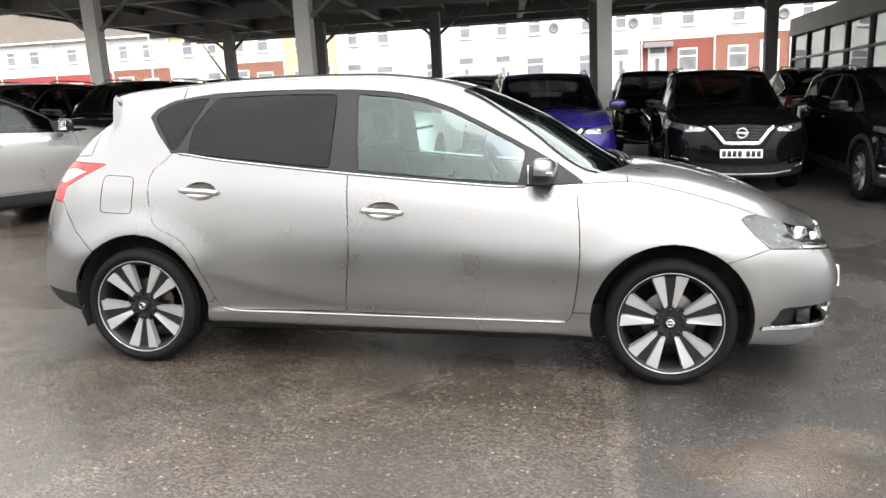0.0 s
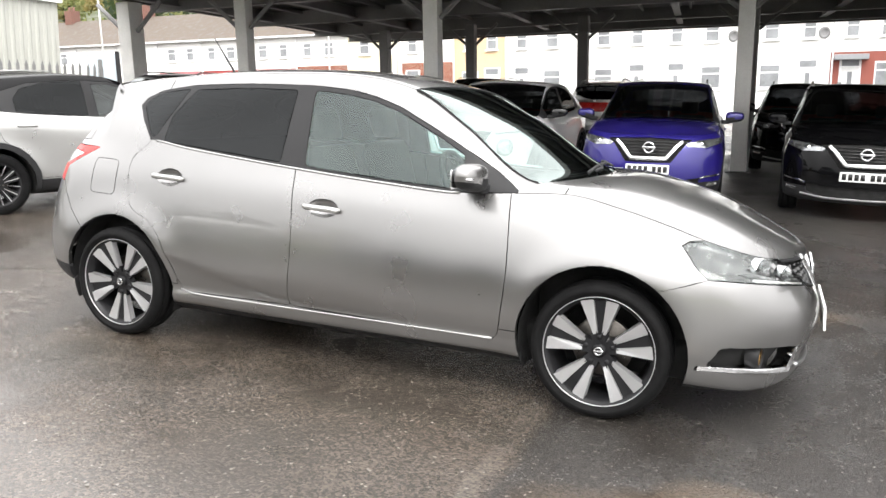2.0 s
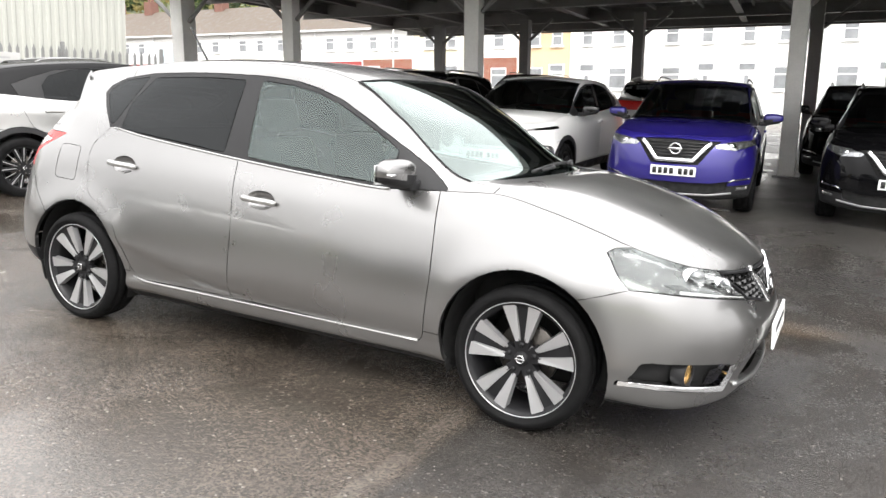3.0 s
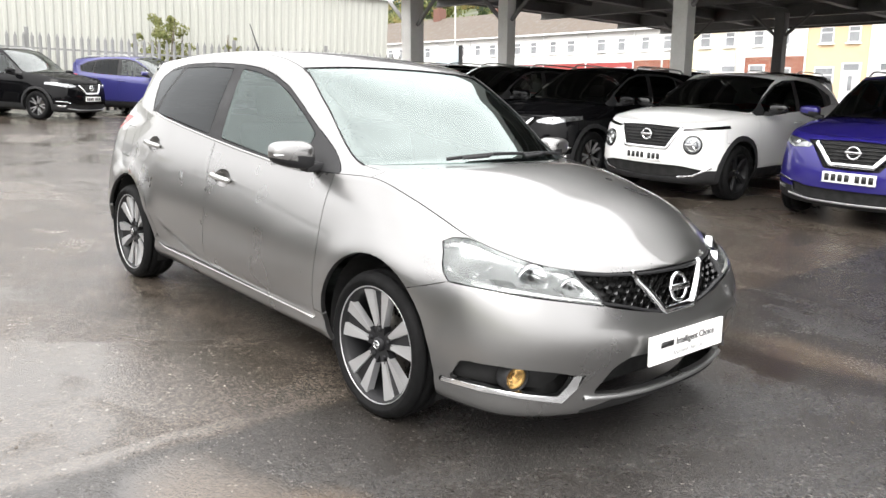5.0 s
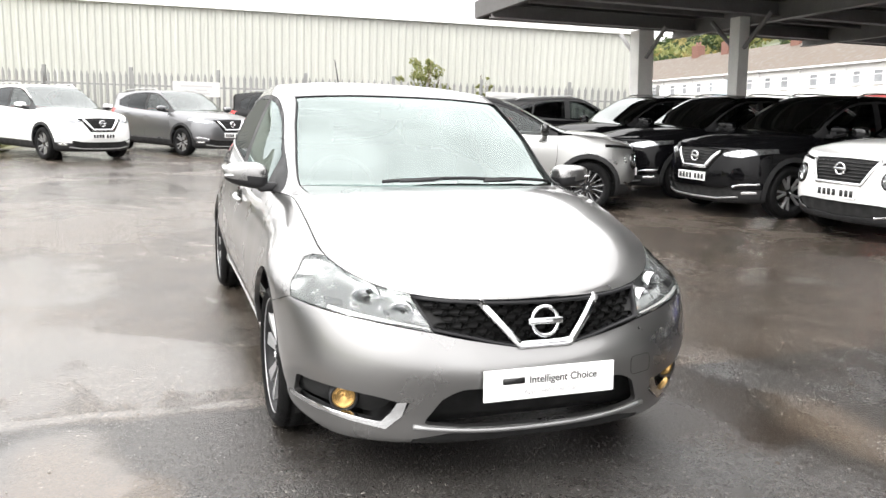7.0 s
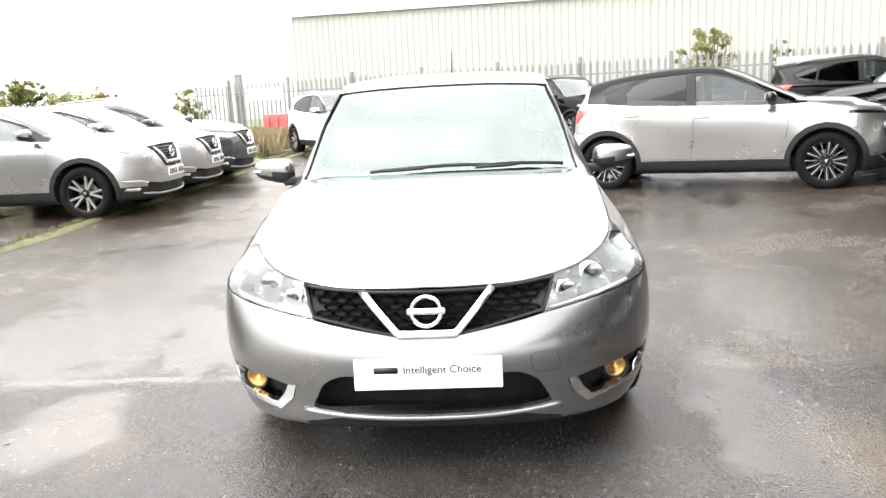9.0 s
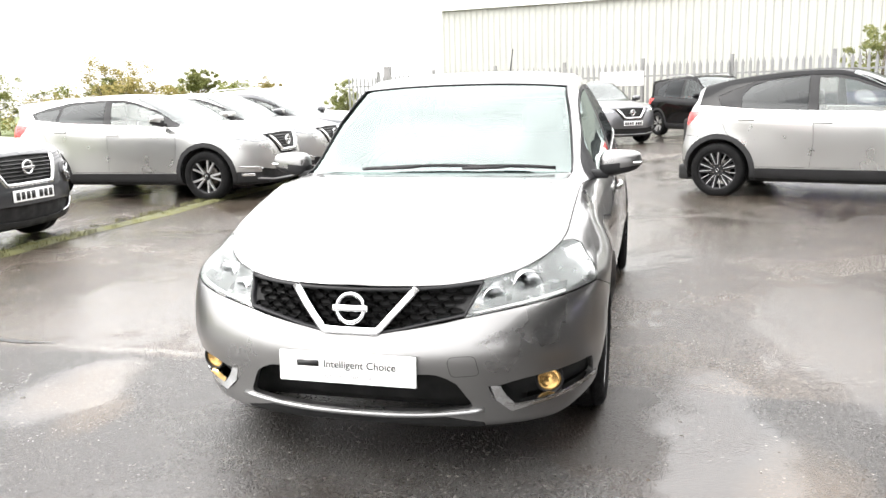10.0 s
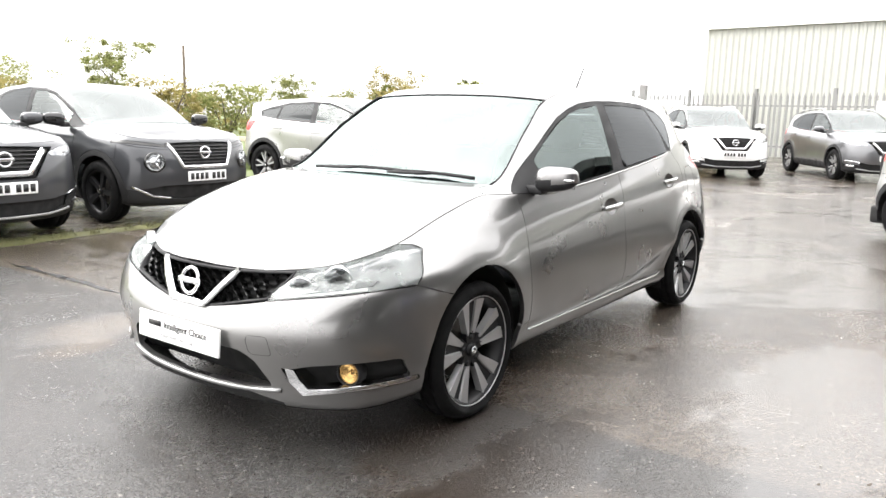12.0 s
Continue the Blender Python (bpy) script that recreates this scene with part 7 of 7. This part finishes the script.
for x, y, h in ((-41.5, 38.5, 8.2), (-24.2, 40.0, 6.0), (-19.6, 40.5, 6.0)):
    lamp = thing("street_lamp", Matrix.Translation((x, y, 0)) @ TRUE, "pale grey street lamp column", "street lamp", "street lamps")
    b = bmesh.new()
    tube(b, [(0, 0, -1.5), (0, 0, h - 0.2), (-0.15, 0, h), (-1.3, 0, h + 0.15)], [0.09, 0.065, 0.05, 0.045], 8)
    part("column", b, LAMP_GREY, lamp)
    b = bmesh.new()
    box(b, (-1.9, -0.12, h + 0.08), (-1.2, 0.12, h + 0.2), 0.04)
    part("lantern", b, LAMP_GREY, lamp)
board = thing("sign_board", Matrix.Translation((-34.2, 31.2, 0)) @ TRUE @ pose(0, 0, 0, 0, 0, 38), "blue-grey upright sign board", "sign")
b = bmesh.new()
box(b, (-0.75, -0.06, 0), (0.75, 0.06, 3.6), 0.02)
part("panel", b, plain("sign_blue_grey", (0.42, 0.48, 0.52), rough=0.4, vary=0.1), board, smooth=False)
b = bmesh.new()
box(b, (0.75, -0.14, 0), (0.98, 0.14, 3.7), 0.02)
part("edge_post", b, TRIM, board, smooth=False)

# ---- trees and hillside ----
BARK = plain("bark", (0.09, 0.07, 0.05), rough=0.9, vary=0.3, scale=6, bump=0.5, bump_scale=20)


def leaf_mat(name, a, c):
    m, n, l, b = nodes_of(name)
    g = n.new("ShaderNodeNewGeometry")
    mx = n.new("ShaderNodeMix")
    mx.data_type = "RGBA"
    mx.inputs["A"].default_value, mx.inputs["B"].default_value = (*a, 1), (*c, 1)
    l.new(g.outputs["Random Per Island"], mx.inputs["Factor"])
    l.new(mx.outputs["Result"], b.inputs["Base Color"])
    b.inputs["Roughness"].default_value = 0.65
    tr = n.new("ShaderNodeBsdfTranslucent")
    l.new(mx.outputs["Result"], tr.inputs["Color"])
    both = n.new("ShaderNodeMixShader")
    both.inputs["Fac"].default_value = 0.5
    l.new(b.outputs[0], both.inputs[1])
    l.new(tr.outputs[0], both.inputs[2])
    l.new(both.outputs[0], n["Material Output"].inputs["Surface"])
    return m


LEAF_GREEN = leaf_mat("leaf_green", (0.15, 0.175, 0.06), (0.27, 0.27, 0.11))
LEAF_OLIVE = leaf_mat("leaf_olive", (0.2, 0.18, 0.065), (0.33, 0.27, 0.11))
LEAF_DARK = leaf_mat("leaf_dark", (0.025, 0.045, 0.018), (0.06, 0.085, 0.03))


def leaves(b, c, r, n, size, rng):
    """A loose clump of small leaf faces about c."""
    for _ in range(n):
        d = Vector((rng.gauss(0, 1), rng.gauss(0, 1), rng.gauss(0, 1))).normalized() * (r * rng.random() ** 0.45)
        p = Vector(c) + Vector((d.x, d.y, d.z * 0.8))
        u = Vector((rng.gauss(0, 1), rng.gauss(0, 1), rng.gauss(0, 1))).normalized()
        w = u.orthogonal().normalized()
        s = size * rng.uniform(0.6, 1.3)
        b.faces.new([b.verts.new(p + q) for q in (u * s, w * s * 0.5, -u * s, -w * s * 0.5)])


def tree(x, y, h, spread, mat, seed, z0=0.0, trunk_share=0.12, dense=1.0, label="leafy tree"):
    rg = random.Random(seed)
    t = thing("tree", Matrix.Translation((x, y, z0)), label, "tree", "trees")
    b = bmesh.new()
    tube(b, [(0, 0, -0.1), (0.05 * h * rg.uniform(-1, 1), 0.03 * h, h * 0.35), (0.04 * h * rg.uniform(-1, 1), 0, h * 0.8)], [0.035 * h, 0.024 * h, 0.008 * h], 7)
    tips = []
    for k in range(9):
        a, zz = rg.uniform(0, 6.28), h * rg.uniform(trunk_share, 0.75)
        e = Vector((math.cos(a) * spread * rg.uniform(0.4, 0.9), math.sin(a) * spread * rg.uniform(0.4, 0.9), min(h * 0.95, zz + h * rg.uniform(0.1, 0.3))))
        tube(b, [(0, 0, zz), (e.x * 0.5, e.y * 0.5, (zz + e.z) / 2 + 0.03 * h), tuple(e)], [0.012 * h, 0.008 * h, 0.003 * h], 5)
        tips.append(e)
    part("trunk", b, BARK, t)
    b = bmesh.new()
    tips.append(Vector((0, 0, h * 0.93)))
    for e in tips:
        for _ in range(11):
            c = e + Vector((rg.gauss(0, 0.75), rg.gauss(0, 0.75), rg.uniform(-1.2, 0.7))) * spread * 0.42
            leaves(b, c, spread * rg.uniform(0.10, 0.27), int(58 * dense), 0.011 * h + 0.03, rg)
    cr = part("crown", b, mat, t, smooth=False)
    return t


def bush(x, y, h, spread, mat, seed, z0=0.0, label="scrubby bush", dense=34, leaf=0.026):
    rg = random.Random(seed)
    t = thing("bush", Matrix.Translation((x, y, z0)), label, "bush", "bushes")
    b = bmesh.new()
    for k in range(7):
        a = rg.uniform(0, 6.28)
        tube(b, [(0, 0, -0.05), (math.cos(a) * spread * 0.35, math.sin(a) * spread * 0.35, h * 0.5), (math.cos(a) * spread * 0.6, math.sin(a) * spread * 0.6, h * rg.uniform(0.7, 1.0))], [0.03, 0.02, 0.008], 5)
    part("branching", b, BARK, t)
    b = bmesh.new()
    for k in range(60):
        u = rg.random()
        c = Vector((rg.gauss(0, 0.5) * spread * (1.1 - 0.6 * u), rg.gauss(0, 0.5) * spread * (1.1 - 0.6 * u), h * (0.12 + 0.85 * u)))
        leaves(b, c, min(spread, h) * rg.uniform(0.1, 0.25), dense, leaf * h + leaf, rg)
    part("foliage", b, mat, t, smooth=False)
    return t


bush(-20.6, 7.3, 3.0, 0.95, LEAF_GREEN, 3, label="straggly bush growing through the fence", dense=60, leaf=0.013)
bush(-20.7, 9.6, 2.6, 0.35, LEAF_GREEN, 5, label="straggly bush growing through the fence", dense=26, leaf=0.014)
for k, (x, y, h, s, mt) in enumerate(((-17.5, -32.5, 3.9, 1.6, LEAF_GREEN), (-28.5, -23.5, 2.9, 1.9, LEAF_OLIVE), (-31.0, -21.0, 2.7, 0.8, LEAF_GREEN), (-34.0, -19.0, 2.3, 0.9, LEAF_OLIVE), (-12.0, -33.0, 2.6, 2.2, LEAF_GREEN),
                                      (-23.0, -26.0, 2.4, 1.4, LEAF_GREEN), (-26.5, -23.0, 2.3, 0.7, LEAF_GREEN), (-6.0, -30.0, 2.8, 2.2, LEAF_GREEN), (-38.0, -16.0, 2.2, 1.0, LEAF_GREEN), (-9.5, -36.0, 3.0, 2.2, LEAF_OLIVE))):
    tree(x, y, h, s, mt, 20 + k, z0=0.1, label="small tree turning olive in autumn" if mt is LEAF_OLIVE else "small green tree beyond the yard")
for k in range(26):
    x = -36 + k * 1.6
    y = -24 - 4 * math.sin(k * 1.3) - 0.22 * (x + 20)
    bush(x, y, 1.7 + 0.5 * math.sin(k * 2.1) ** 2, 1.7, (LEAF_OLIVE, LEAF_GREEN, LEAF_OLIVE)[k % 3], 60 + k, z0=0.1, label="scrub bush at the edge of the yard")
pole = thing("utility_pole", Matrix.Translation((-15.6, -24.4, 0)), "thin bare pole beyond the hedge", "pole")
b = bmesh.new()
tube(b, [(0, 0, 0), (0.03, 0, 3.6)], [0.07, 0.05], 6)
part("shaft", b, BARK, pole)

skip = thing("red_bin", Matrix.Translation((-22.3, -6.75, 0.0)) @ pose(0, 0, 0, 0, 0, 72), "faded red steel bin among dry grass by the fence", "bin")
FADED_RED = plain("faded_red_steel", (0.42, 0.11, 0.10), rough=0.6, vary=0.25, scale=1.2)
b = bmesh.new()
box(b, (-0.56, -0.4, 0.0), (0.56, 0.4, 0.98), 0.03)
part("shell", b, FADED_RED, skip, smooth=False)
for k in range(3):
    b = bmesh.new()
    box(b, (-0.36 + k * 0.36 - 0.08, -0.44, 0.1), (-0.36 + k * 0.36 + 0.08, -0.4, 0.9), 0.015)
    part("rib", b, FADED_RED, skip, smooth=False)

rail = thing("knee_rail", label="low cream timber rail beside the kerbside row", category="fence")
CREAM = plain("cream_timber", (0.62, 0.56, 0.43), rough=0.7, vary=0.15, scale=3)
for k in range(4):
    b = bmesh.new()
    box(b, (-0.07, -0.07, 0), (0.07, 0.07, 0.56), 0.012, pose(-7.5 + 1.17 * k, -10.7 - 0.77 * k, 0, 0, 0, -33))
    part("post", b, CREAM, rail, smooth=False)
b = bmesh.new()
box(b, (-0.12, -0.05, 0.56), (4.3, 0.05, 0.66), 0.012, pose(-7.5, -10.7, 0, 0, 0, -33.3))
part("rail_beam", b, CREAM, rail, smooth=False)

hill = thing("hillside", label="wooded hillside behind the terrace", category="hill", kind="structure")
b = bmesh.new()
HX = np.linspace(-260, 120, 77)
HD = np.linspace(0, 150, 16)


def hill_z(x, d):
    top = 24 + 16 * math.exp(-((x + 100) / 70) ** 2) + 4 * noise.noise((x * 0.02, d * 0.02, 3))
    cut = max(0.0, min(1.0, (-42 - x) / 45 + 0.0))
    return -1 + cut * top * (d / 150) ** 0.75 + 1.2 * noise.noise((x * 0.08, d * 0.08, 0))


hv = [[b.verts.new((x, 62 + d, hill_z(x, d))) for d in HD] for x in HX]
for i in range(len(HX) - 1):
    for j in range(len(HD) - 1):
        b.faces.new((hv[i][j], hv[i + 1][j], hv[i + 1][j + 1], hv[i][j + 1]))
part("slope", b, plain("hill_scrub", (0.07, 0.085, 0.03), rough=0.95, vary=0.5, scale=0.08), hill)
for mt, seed, count in ((LEAF_DARK, 5, 220), (LEAF_OLIVE, 6, 150), (LEAF_GREEN, 7, 150)):
    rg = random.Random(seed)
    b = bmesh.new()
    for _ in range(count):
        x, d = rg.uniform(-190, -52), 150 * rg.random() ** 1.2
        z = hill_z(x, d)
        r = rg.uniform(1.8, 3.6)
        for q in range(4):
            leaves(b, (x + rg.uniform(-1, 1) * r * 0.6, 62 + d + rg.uniform(-1, 1) * r * 0.6, z + r * rg.uniform(0.5, 1.5)), r * 0.65, 45, 0.5, rg)
    tagged(part("hill_woodland", b, mt, smooth=False), "dense mixed woodland crowns on the hillside", "woodland", kind="stuff")
